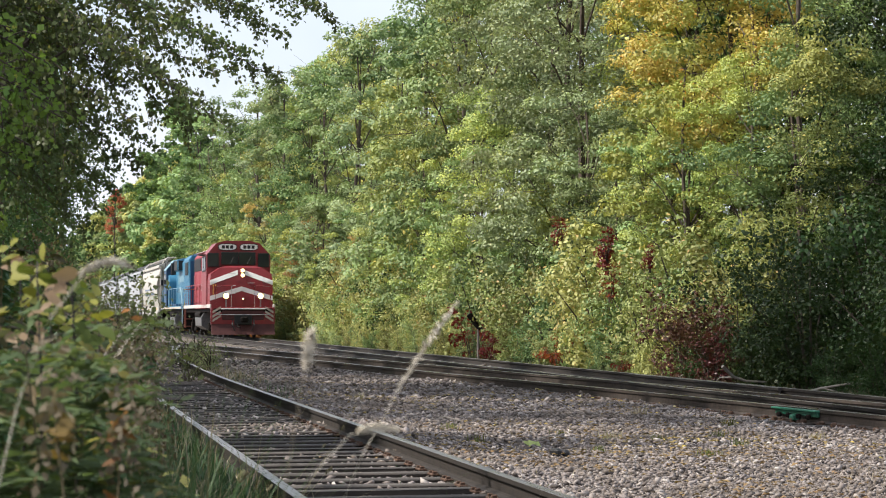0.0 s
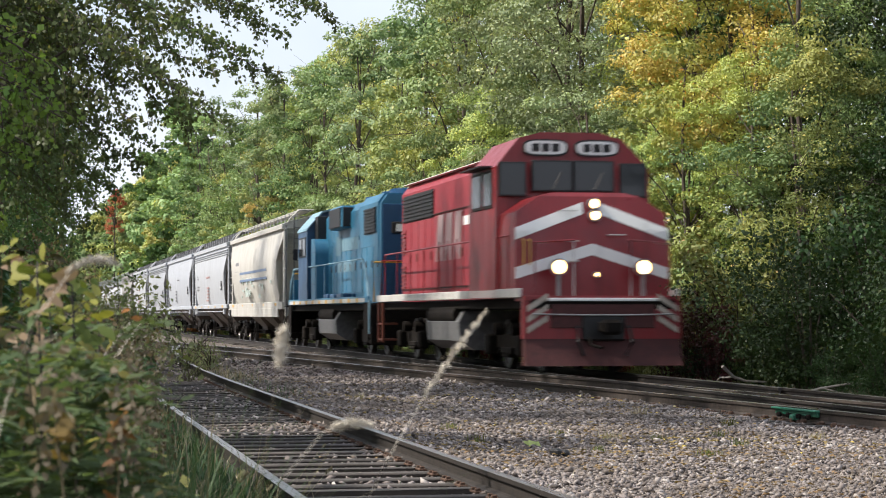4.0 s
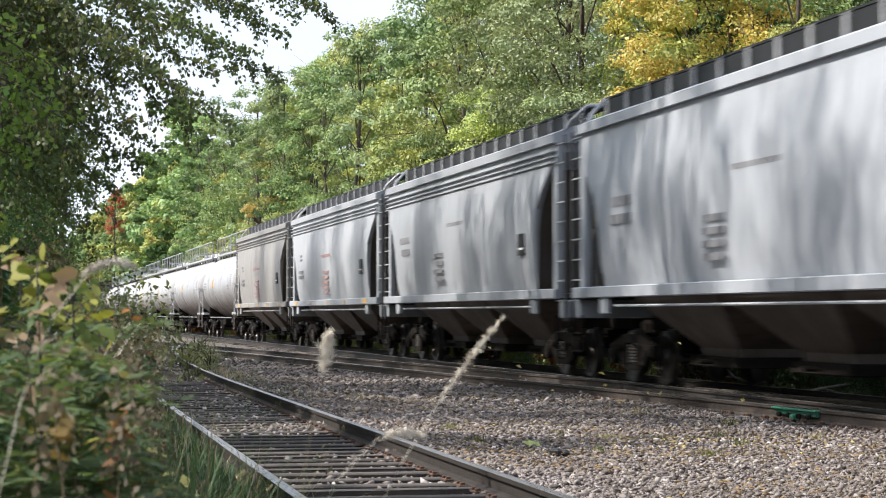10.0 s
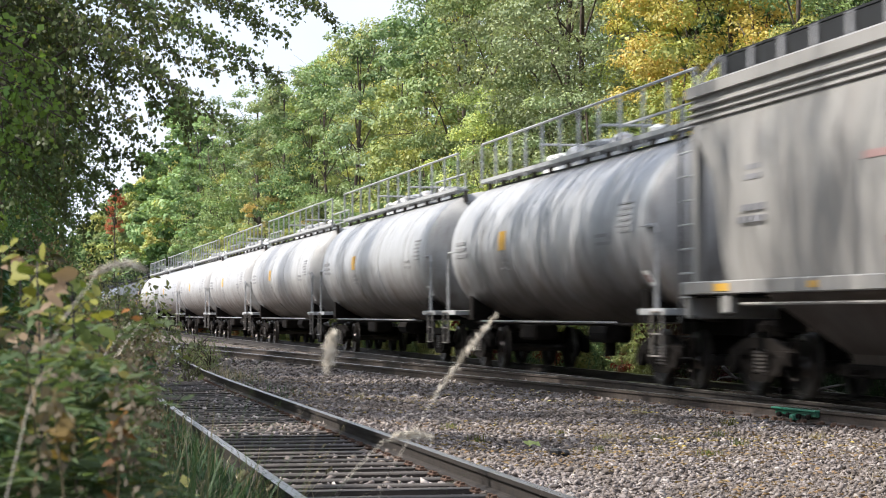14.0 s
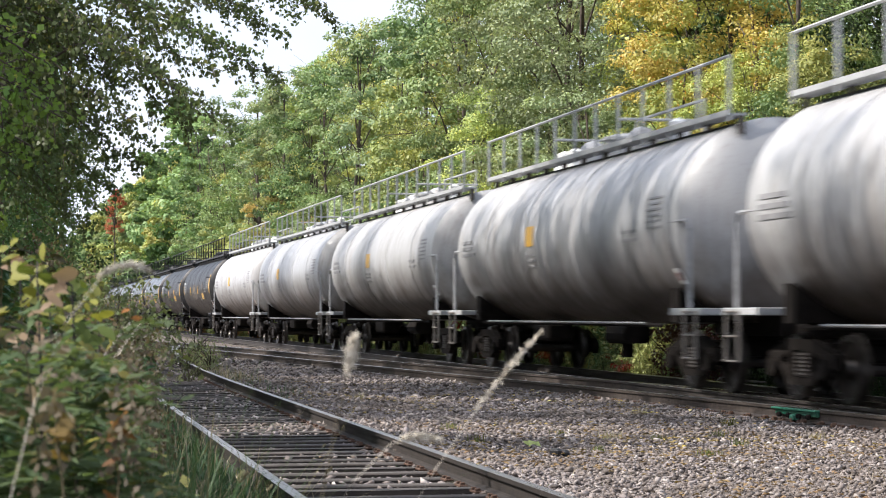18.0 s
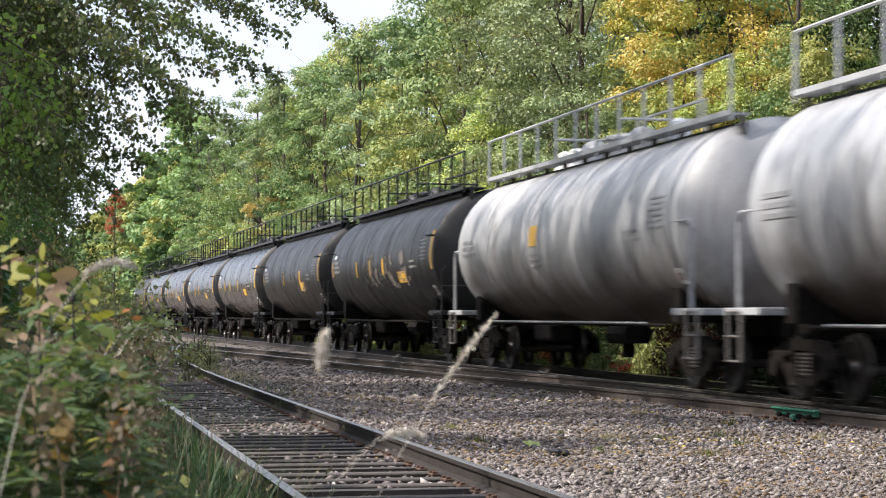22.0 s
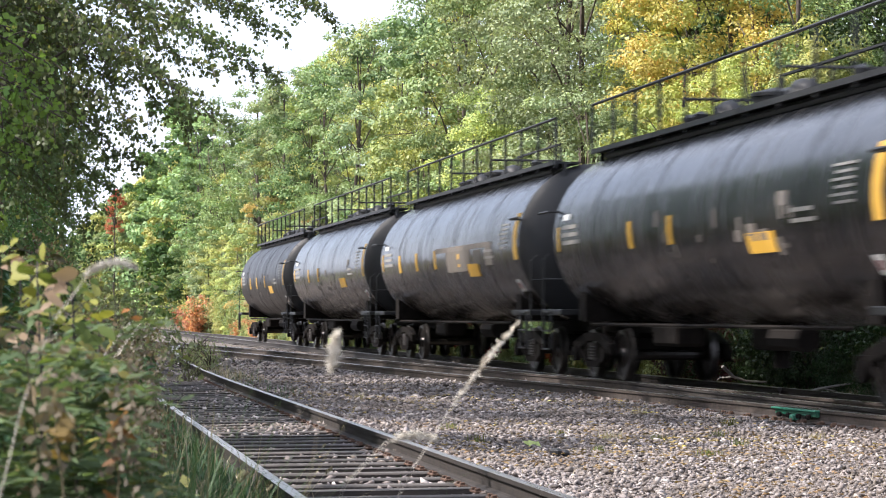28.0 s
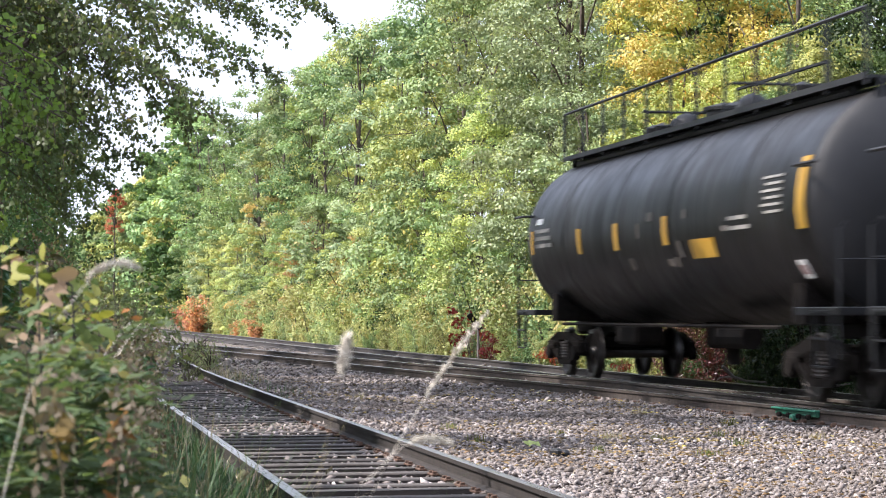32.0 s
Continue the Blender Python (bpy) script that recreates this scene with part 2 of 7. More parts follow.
TANK_B2.node_tree.nodes["Principled BSDF"].inputs["Specular IOR Level"].default_value = 0.26
PALE_RAIL = paint("pale_rail_paint", (0.36, 0.37, 0.375), 0.5, (0.2, 0.18, 0.16), 0.5)
TAN = paint("tan_sprayed_paint", (0.125, 0.108, 0.092), 0.6, (0.03, 0.025, 0.022), 0.9)
MARK_LIGHT = plain("pale_letter_paint", (0.26, 0.25, 0.23), 0.6)
GREEN_PAINT = paint("green_paint", (0.022, 0.17, 0.10), 0.5, amount=0.2)
LAMP = glow("headlamp_glow", (1.0, 0.55, 0.2), 7.0)
GLASS_M, gn, gb = nodes_of("cab_glass")
gb.inputs["Base Color"].default_value = (0.02, 0.025, 0.03, 1)
gb.inputs["Roughness"].default_value = 0.06
gb.inputs["Metallic"].default_value = 0.0
LEAF_A = leaf("green_leaves", ((0.142, 0.225, 0.095), (0.285, 0.385, 0.165), (0.41, 0.42, 0.165)), 0.24, 0.55)
LEAF_B = leaf("silver_green_leaves", ((0.215, 0.28, 0.155), (0.375, 0.435, 0.25), (0.46, 0.47, 0.23)), 0.24, 0.5)
LEAF_C = leaf("yellow_green_leaves", ((0.238, 0.308, 0.108), (0.425, 0.45, 0.145), (0.59, 0.51, 0.14)), 0.24, 0.55)
LEAF_Y = leaf("yellow_leaves", ((0.403, 0.47, 0.134), (0.694, 0.56, 0.157), (0.739, 0.426, 0.112)), 0.3, 0.45, True, 0.55)
LEAF_G = leaf("gold_green_leaves", ((0.28, 0.36, 0.10), (0.46, 0.44, 0.12), (0.68, 0.46, 0.10)), 0.2, 0.42)
PALE_SPRAY = paint("pale_blue_sprayed_paint", (0.36, 0.43, 0.40), 0.55, (0.34, 0.31, 0.26), 0.9)
LEAF_T = leaf("tawny_leaves", ((0.36, 0.32, 0.13), (0.42, 0.28, 0.13), (0.46, 0.34, 0.12)))
HOP_E = paint("chalky_white_hopper_paint", (0.364, 0.383, 0.411), 0.45, (0.2, 0.17, 0.15), 0.4, rust=0.28)
LEAF_D = leaf("dark_green_leaves", ((0.068, 0.13, 0.048), (0.105, 0.178, 0.06), (0.18, 0.22, 0.065)), 0.42)
# Darker copy of the leaf green: the wood edge's shade put into the colour.
LEAF_E = leaf("dark_leaves_with_shade", ((0.027, 0.058, 0.017), (0.043, 0.082, 0.023), (0.078, 0.101, 0.023)), 0.25, 0.45)
# Brighter yellow-green: sunlight on the foot shrubs put into the colour.
LEAF_S = leaf("sun_toned_yellow_green_leaves", ((0.255, 0.305, 0.115), (0.40, 0.40, 0.155), (0.50, 0.36, 0.15)), 0.24, 0.55)
LEAF_R = leaf("red_leaves", ((0.17, 0.03, 0.022), (0.24, 0.055, 0.03), (0.16, 0.13, 0.04)))
LEAF_O = leaf("orange_red_leaves", ((0.46, 0.25, 0.13), (0.46, 0.18, 0.125), (0.40, 0.36, 0.14)))
LEAF_RM = leaf("orange_red_maple_leaves", ((0.72, 0.30, 0.17), (0.66, 0.23, 0.14), (0.55, 0.42, 0.16)))
LEAF_M = leaf("maroon_leaves", ((0.11, 0.03, 0.03), (0.12, 0.075, 0.04), (0.10, 0.13, 0.04)), 0.25)
GRASS_G = leaf("green_grass", ((0.042, 0.095, 0.04), (0.065, 0.125, 0.048), (0.16, 0.155, 0.07)), 0.3, 0.55)
GRASS_D = leaf("dry_grass", ((0.36, 0.32, 0.23), (0.28, 0.24, 0.16), (0.46, 0.42, 0.33)), 0.35)
WEED_B = leaf("brown_weeds", ((0.13, 0.10, 0.065), (0.16, 0.12, 0.07), (0.10, 0.11, 0.05)), 0.35)
FALLEN = leaf("fallen_leaves", ((0.30, 0.235, 0.09), (0.23, 0.15, 0.075), (0.42, 0.34, 0.09)), 0.15, 0.7)


# ---- mesh helpers ----
class Solid:
    """Collects vertices and faces of one part."""

    def __init__(self):
        self.v, self.f = [], []

    def faces(self, pts, polys):
        k = len(self.v)
        self.v += [tuple(p) for p in pts]
        self.f += [tuple(i + k for i in q) for q in polys]
        return self

    def box(self, x0, x1, y0, y1, z0, z1, c=0.0):
        """A box with chamfered edges."""
        if c <= 0:
            p = [(x, y, z) for x in (x0, x1) for y in (y0, y1) for z in (z0, z1)]
            return self.faces(p, [(0, 1, 3, 2), (4, 6, 7, 5), (0, 4, 5, 1), (2, 3, 7, 6), (0, 2, 6, 4), (1, 5, 7, 3)])
        c = min(c, (x1 - x0) / 2.2, (y1 - y0) / 2.2, (z1 - z0) / 2.2)
        p, at = [], {}
        lo, hi = (x0, y0, z0), (x1, y1, z1)
        for s in [(a, b, d) for a in (0, 1) for b in (0, 1) for d in (0, 1)]:
            for ax in range(3):
                q = []
                for k in range(3):
                    edge = hi[k] if s[k] else lo[k]
                    q.append(edge if k == ax else edge + (-c if s[k] else c))
                at[(s, ax)] = len(p)
                p.append(tuple(q))
        polys = []
        for ax in range(3):
            o = [k for k in range(3) if k != ax]
            for side in (0, 1):
                ring = []
                for a, b in ((0, 0), (1, 0), (1, 1), (0, 1)):
                    s = [0, 0, 0]
                    s[ax], s[o[0]], s[o[1]] = side, a, b
                    ring.append(at[(tuple(s), ax)])
                flip = (side == 0) ^ (ax == 1)
                polys.append(tuple(reversed(ring)) if flip else tuple(ring))
            for a in (0, 1):
                for b in (0, 1):
                    s0, s1 = [0, 0, 0], [0, 0, 0]
                    s0[o[0]] = s1[o[0]] = a
                    s0[o[1]] = s1[o[1]] = b
                    s1[ax] = 1
                    s0, s1 = tuple(s0), tuple(s1)
                    polys.append((at[(s0, o[0])], at[(s1, o[0])], at[(s1, o[1])], at[(s0, o[1])]))
        for s in [(a, b, d) for a in (0, 1) for b in (0, 1) for d in (0, 1)]:
            polys.append((at[(s, 0)], at[(s, 1)], at[(s, 2)]))
        return self.faces(p, polys)

    def loft(self, rings, caps=True):
        n = len(rings[0])
        pts = [p for r in rings for p in r]
        polys = []
        for k in range(len(rings) - 1):
            for i in range(n):
                j = (i + 1) % n
                polys.append((k * n + i, k * n + j, (k + 1) * n + j, (k + 1) * n + i))
        if caps:
            polys += [tuple(reversed(range(n))), tuple(range((len(rings) - 1) * n, len(rings) * n))]
        return self.faces(pts, polys)

    def tube(self, path, r, n=6, r1=None):
        """A round bar along a path of points."""
        path = [Vector(p) for p in path]
        rings = []
        for i, p in enumerate(path):
            d = (path[min(i + 1, len(path) - 1)] - path[max(i - 1, 0)]).normalized()
            u = d.cross(Vector((0, 0, 1)) if abs(d.z) < 0.9 else Vector((1, 0, 0))).normalized()
            w = d.cross(u)
            rad = r if r1 is None else r + (r1 - r) * i / (len(path) - 1)
            rings.append([p + (u * math.cos(a) + w * math.sin(a)) * rad for a in [2 * math.pi * k / n for k in range(n)]])
        return self.loft(rings)

    def disc(self, x0, x1, y, z, r, n=20):
        """A wheel-like drum with its axis along x."""
        ring = lambda x, q: [(x, y + q * math.cos(2 * math.pi * k / n), z + q * math.sin(2 * math.pi * k / n)) for k in range(n)]
        return self.loft([ring(x0, r), ring(x1, r)])

    def plate(self, x, y0, y1, z0, z1, t=0.004):
        return self.box(x - t, x, y0, y1, z0, z1)


def put(name, solid, mat, parent=None, label="", smooth=35):
    """Links a solid as one mesh object under a thing or a part."""
    me = bpy.data.meshes.new(name)
    me.from_pydata(solid.v, [], solid.f)
    bm = bmesh.new()
    bm.from_mesh(me)
    bmesh.ops.recalc_face_normals(bm, faces=bm.faces)
    bm.to_mesh(me)
    bm.free()
    me.materials.append(mat)
    if smooth:
        me.shade_smooth()
        me.set_sharp_from_angle(angle=radians(smooth))
    ob = new(name, me)
    if parent:
        ob.parent = parent
    if label:
        ob["label"] = label
    return ob


def put_shared(name, me, parent, x=0.0, y=0.0, z=0.0, turn=0.0):
    """Another object on the same mesh."""
    ob = new(name, me)
    ob.parent = parent
    ob.location, ob.rotation_euler = (x, y, z), (0, 0, turn)
    return ob


def put_arrays(name, verts, faces, mat, parent=None, label="", smooth=False):
    """Links arrays of vertices (n, 3) and of faces (m, 3 or 4) as one mesh object."""
    me = bpy.data.meshes.new(name)
    verts, faces = np.asarray(verts, np.float32), np.asarray(faces, np.int32)
    k = faces.shape[1]
    me.vertices.add(len(verts))
    me.vertices.foreach_set("co", verts.ravel())
    me.loops.add(faces.size)
    me.loops.foreach_set("vertex_index", faces.ravel())
    me.polygons.add(len(faces))
    me.polygons.foreach_set("loop_start", np.arange(0, faces.size, k, dtype=np.int32))
    me.update(calc_edges=True)
    me.materials.append(mat)
    if smooth:
        me.shade_smooth()
    ob = new(name, me)
    if parent:
        ob.parent = parent
    if label:
        ob["label"] = label
    return ob


def thing(name, label, category, group="", kind="", at=(0, 0, 0), turn=0.0):
    ob = new(name)
    ob.empty_display_size = 0.3
    ob.location, ob.rotation_euler = at, (0, 0, turn)
    return tagged(ob, label, category, group, kind)


# ---- ground and tracks ----
GAUGE = 0.7525          # half of the distance between rail centres


def side_x(y):
    return 2.22 + 0.0128 * y + 0.001 * max(0.0, y - 32.0) ** 2


def turn_x(y):
    """Centre of the track that leaves the running line towards the siding."""
    if y < 0:
        return TRACK_X
    return TRACK_X - (0.00124 * y * y if y < 36.5 else 1.65 + 0.09 * (y - 36.5))


def turn_z(y):
    return SIDE_Z * min(1.0, max(0.0, (y - 40.0) / 30.0))


def ground_z(x, y):
    """Height of the ground: two ballast beds, a ditch and a wood floor."""
    n = 0.035 * noise.noise((x * 0.6, y * 0.6, 3.1)) + 0.015 * noise.noise((x * 2.2, y * 2.2, 9.1))
    s = side_x(min(max(y, -20), 80))
    bed = -0.148 + 0.02 * min(1.0, max(0.0, (y - 12.0) / 12.0))
    pts = [(-30, 0.3), (-3, 0.0), (s - 1.7, -0.10), (s - 1.35, -0.11), (s - 1.15, bed + .025), (s + 0.62, bed + .025), (s + 0.84, -0.07), (s + 1.3, -0.075), (s + 2.3, -0.135),
           (7.6, -0.15), (8.7, -0.17), (9.3, -0.195), (12.0, -0.20), (12.7, -0.27), (13.6, -0.36), (15.5, -0.3), (24, 0.0), (60, 1.5), (700, 6.0)]
    if s > 6.5:
        pts = pts[:2] + [(2, -0.1)] + pts[11:]
    for (xa, za), (xb, zb) in zip(pts, pts[1:]):
        if x <= xb:
            k = min(1.0, max(0.0, (x - xa) / (xb - xa)))
            return za + (zb - za) * k + n
    return pts[-1][1]


def make_ground():
    xs = [-900, -300, -100, -40, -20, -10, -6, -4] + [-3 + 0.2 * i for i in range(91)] + [15.6, 16.5, 18, 21, 25, 32, 45, 70, 120, 300, 900]
    ys = [-300, -80, -30, -10, 0] + [1.0 + 0.4 * i for i in range(150)] + [62 + 1.5 * i for i in range(60)] + [160, 180, 210, 260, 330, 420, 600, 900, 1600, 3000]
    vs = [(x, y, ground_z(x, y)) for y in ys for x in xs]
    w = len(xs)
    fs = [(j * w + i, j * w + i + 1, (j + 1) * w + i + 1, (j + 1) * w + i) for j in range(len(ys) - 1) for i in range(w - 1)]
    g = put_arrays("ground", vs, fs, GROUND, smooth=True)
    tagged(g, "grey crushed-stone ballast with soil and weeds beside the tracks", "ground", kind="structure")
    return g


WEB_PROFILE = [(-0.07, -0.17), (0.07, -0.17), (0.07, -0.155), (0.012, -0.135), (0.012, -0.05), (0.034, -0.042), (0.037, -0.005), (-0.037, -0.005), (-0.034, -0.042), (-0.012, -0.05), (-0.012, -0.135), (-0.07, -0.155)]
HEAD_PROFILE = [(-0.0368, -0.006), (0.0368, -0.006), (0.035, -0.002), (0.026, 0.0), (-0.026, 0.0), (-0.035, -0.002)]


def make_rail(path_x, path_z, ys, mat, parent, tall=1.0, web=None):
    sweep = lambda prof: Solid().loft([[(path_x(y) + a, y, path_z(y) + b * tall) for a, b in prof] for y in ys])
    rail = put("rail", sweep(WEB_PROFILE), web or RAIL_WEB, parent, smooth=25)
    put("rail_head", sweep(HEAD_PROFILE), mat, rail, "rubbed steel rail head", smooth=25)
    return rail


def make_tracks():
    rng = random.Random(4)
    main = thing("main_track", "running line with bright worn rails on dark ties", "railway track", kind="structure")
    spur = thing("turnout_track", "turnout track leaving the running line over a frog", "railway track", kind="structure")
    side = thing("siding_track", "siding with rusty rails on weathered wooden ties", "railway track", kind="structure")
    far = [-60 + 12 * i for i in range(11)] + [80, 120, 200, 400, 800]
    for sg in (-1, 1):
        make_rail(lambda y: TRACK_X + sg * GAUGE, lambda y: 0.0, far, HEAD_MAIN, main)
        make_rail(lambda y: turn_x(y) + sg * GAUGE, turn_z, [4 + 2 * i for i in range(50)], HEAD_MAIN, spur, web=RAIL_BROWN)
        make_rail(lambda y: side_x(y) + sg * GAUGE, lambda y: SIDE_Z, [-12, 0] + [4 + 2 * i for i in range(36)], HEAD_SIDE, side, 0.82)
    # guard rail by the frog; white plank added for the far rail end's shine
    make_rail(lambda y: TRACK_X + GAUGE - 0.10, lambda y: 0.0, [31, 32, 38, 39], HEAD_SIDE, main)
    mk = thing("clearance_marker", "leaning white plank standing in for a bright rail end", "marker", at=(4.32, 57.0, -0.12))
    plank = Solid().loft([[(x + s, y, z) for s in (-0.05, 0.05) for y in ((-0.04, 0.04) if s < 0 else (0.04, -0.04))] for x, z in ((0.06, -0.1), (-0.02, 0.12), (-0.16, 0.40))])
    put("plank", plank, WHITE, mk, smooth=0)
    put("foot", Solid().box(-0.12, 0.18, -0.1, 0.1, -0.08, 0.04, 0.02), IRON, mk)
    # ties: chamfered baulks, each an object on one of three shared meshes
    shapes = []
    for k in range(3):
        s = Solid().box(-1.3, 1.3, -0.095, 0.095, -0.20, 0.0, 0.009)
        s.v = [(x + rng.uniform(-.012, .012), y + rng.uniform(-.012, .012), z + rng.uniform(-.003, .003)) for x, y, z in s.v]
        shapes.append(put("tie", s, TIE, side).data)
        bpy.data.objects.remove(bpy.data.objects["tie"])
    long_tie = put("tie", Solid().box(-2.3, 2.3, -0.115, 0.115, -0.20, 0.0, 0.018), TIE, main).data
    bpy.data.objects.remove(bpy.data.objects["tie"])
    y = -11.5
    while y < 74:
        put_shared("tie", rng.choice(shapes), side, side_x(y) + rng.uniform(-.06, .06), y, SIDE_Z - 0.141 + rng.uniform(-.006, .003), rng.uniform(-.02, .02))
        y += 0.52 + rng.uniform(-.04, .04)
    y = 12.0
    while y < 120:
        if 18 < y < 52:
            put_shared("tie", long_tie, main, (TRACK_X + turn_x(y)) / 2, y, -0.172, rng.uniform(-.01, .01))
        else:
            put_shared("tie", rng.choice(shapes), main, TRACK_X, y, -0.172, rng.uniform(-.01, .01))
            if y > 52:
                put_shared("tie", rng.choice(shapes), spur, turn_x(y), y, turn_z(y) - 0.172, 0.09)
        y += 0.55
    # tie plates with spikes
    s = Solid().box(-0.125, 0.125, -0.09, 0.09, -0.012, 0.003, 0.003)
    for a in (-0.1, 0.1):
        for b in (-0.06, 0.06):
            s.box(a - .018, a + .018, b - .014, b + .014, 0, 0.022, .005)
    plate = put("tie_plate", s, IRON, side).data
    bpy.data.objects.remove(bpy.data.objects["tie_plate"])
    y = 9.3
    while y < 40:
        for sg in (-1, 1):
            put_shared("tie_plate", plate, side, side_x(y) + sg * GAUGE, y, SIDE_Z - 0.137)
        y += 0.53
    y = 16.0
    while y < 46:
        put_shared("tie_plate", plate, spur, turn_x(y) - GAUGE, y, turn_z(y) - 0.168)
        # rail anchor standing out below the foot
        y += 0.55
    a = Solid().box(-0.14, -0.07, -0.025, 0.025, -0.04, 0.025, 0.015).box(-0.11, 0.02, -0.02, 0.02, -0.05, -0.02, 0.008)
    anchor = put("rail_anchor", a, IRON, spur).data
    bpy.data.objects.remove(bpy.data.objects["rail_anchor"])
    y = 16.2
    while y < 34:
        put_shared("rail_anchor", anchor, spur, turn_x(y) - GAUGE, y + rng.uniform(-.04, .04), turn_z(y) - 0.155, rng.uniform(-.3, .3))
        y += 0.275 if rng.random() < 0.5 else 0.55
    # green insulated joint bar bolted on the outer rail
    j = thing("joint_bar", "green painted insulated rail joint bar with dark bolts", "rail joint", at=(turn_x(24.5) - GAUGE, 24.5, 0), turn=0.061)
    put("bar", Solid().box(-0.06, -0.016, -0.6, 0.6, -0.10, -0.04, 0.01), GREEN_PAINT, j)
    put("top_flange", Solid().box(-0.10, -0.03, -0.64, 0.64, -0.04, -0.016, 0.004), GREEN_PAINT, j, "bright green flange")
    put("foot_flange", Solid().box(-0.12, -0.02, -0.05, 0.05, -0.16, -0.09, 0.01), GREEN_PAINT, j)
    for k in range(4):
        put("bolt", Solid().box(-0.13, -0.08, -0.5 + 0.28 * k, -0.42 + 0.28 * k, -0.13, -0.07, 0.014), BLACK_GEAR, j)
    return main, spur, side


def make_ballast():
    """Loose stones over the bed, one object; denser and finer towards the near end of the line."""
    r = np.random.RandomState(7)
    base = np.array([(1, 0.2, 0), (-1, -0.2, 0.1), (0.2, 1, 0), (-0.2, -1, 0), (0.35, 0.3, 0.8), (-0.3, -0.3, -0.8)], float)
    tri = np.array([(0, 2, 4), (2, 1, 4), (1, 3, 4), (3, 0, 4), (2, 0, 5), (1, 2, 5), (3, 1, 5), (0, 3, 5)])

    def field(xa, xb, ya, yb, per, size):
        n = int((xb - xa) * (yb - ya) * per)
        return np.stack([r.uniform(xa, xb, n), r.uniform(ya, yb, n), np.full(n, size)], 1)

    p = np.concatenate([field(3.15, 9.4, 12, 20, 680, 0.022), field(3.2, 9.8, 20, 30, 360, 0.027), field(3.2, 10.0, 30, 48, 110, 0.04),
                        field(3.2, 12.2, 48, 80, 30, 0.05), field(1.3, 3.6, 11, 20, 22, 0.024), field(2.3, 3.4, 15, 30, 90, 0.028), field(1.3, 3.9, 13, 50, 150, 0.027), field(3.0, 3.7, 11, 22, 260, 0.026),
                        field(9.6, 12.6, 16, 48, 60, 0.04)])
    n = len(p)
    z = np.array([ground_z(x, y) for x, y, _ in p])
    s = p[:, 2:3] * np.clip(r.lognormal(-0.32, 0.38, (n, 1)), 0.3, 1.7)
    v = base[None] * s[:, None] * r.uniform(0.5, 1.3, (n, 6, 1))
    v = v * np.array([1.12, 0.95, 0.72])
    # each stone lies flat, tilted a little
    a, tx, ty = r.uniform(0, 6.28, n), r.normal(0, .3, n), r.normal(0, .3, n)
    ca, sa, o = np.cos(a), np.sin(a), np.ones(n)
    m = np.stack([np.stack([ca, -sa, tx], 1), np.stack([sa, ca, ty], 1), np.stack([-tx, -ty, o], 1)], 1)
    v = np.einsum("nij,nkj->nki", m, v)
    v += np.stack([p[:, 0], p[:, 1], z + s[:, 0] * r.uniform(0.0, 0.6, n)], 1)[:, None]
    f = (np.arange(n) * 6)[:, None, None] + tri[None]
    ob = put_arrays("ballast", v.reshape(-1, 3), f.reshape(-1, 3), STONE)
    tagged(ob, "loose crushed grey and buff ballast stones between the tracks", "ballast", kind="stuff")


def leaf_frame(rng, normals, size):
    n = len(normals)
    nm = normals + rng.normal(0, 0.36, (n, 3))
    nm /= np.linalg.norm(nm, axis=1, keepdims=True) + 1e-9
    t = np.cross(nm, rng.normal(size=(n, 3)))
    t /= np.linalg.norm(t, axis=1, keepdims=True) + 1e-9
    return nm, t, np.cross(nm, t), (size * rng.uniform(0.65, 1.35, n))[:, None]


def leaf_arrays(rng, centres, normals, size, fold=0.25, long=1.6):
    """Folded four-cornered leaves at the given places, facing roughly along the normals."""
    nm, t, b, s = leaf_frame(rng, normals, size)
    v = np.stack([centres - t * s * long / 2, centres + b * s / 2 + nm * s * fold, centres + t * s * long / 2, centres - b * s / 2 + nm * s * fold], 1)
    return v.reshape(-1, 3), np.arange(len(centres) * 4).reshape(-1, 4)


def broad_leaf_arrays(rng, centres, normals, size, fold=0.2, long=1.8):
    """Pointed oval leaves for plants near by: two halves on a midrib, the tip bent down."""
    nm, t, b, s = leaf_frame(rng, normals, size)
    c, u = centres, t * s * long
    base, mid, tip = c - u * .5, c + nm * s * .05, c + u * .55 - nm * s * .16
    v = np.stack([base, mid, tip] + [c + u * k + g * b * s * w + nm * s * fold * w for g in (1, -1) for k, w in ((-.3, .36), (0.02, .5), (.3, .3))], 1)
    f = (np.arange(len(c)) * 9)[:, None, None] + np.array([(0, 3, 4, 1), (1, 4, 5, 2), (0, 1, 7, 6), (1, 2, 8, 7)])[None]
    return v.reshape(-1, 3), f.reshape(-1, 4)


def clump_leaves(rng, clumps, per, size, flat=0.45, droop=0.3):
    """Leaves in clumps (x, y, z, radius); more of them towards each clump's skin."""
    c = np.repeat(np.asarray(clumps, float), per, axis=0)
    d = rng.normal(size=(len(c), 3))
    d /= np.linalg.norm(d, axis=1, keepdims=True)
    rad = c[:, 3:4] * rng.uniform(0.25, 1.0, (len(c), 1)) ** 0.5
    p = c[:, :3] + d * rad * np.array([1, 1, flat])
    p[:, 2] -= droop * (rad[:, 0] ** 2) * (d[:, 0] ** 2 + d[:, 1] ** 2) / c[:, 3]
    nm = d * 0.9 + np.array([-0.25, 0, 0.55])
    return leaf_arrays(rng, p, nm, size)


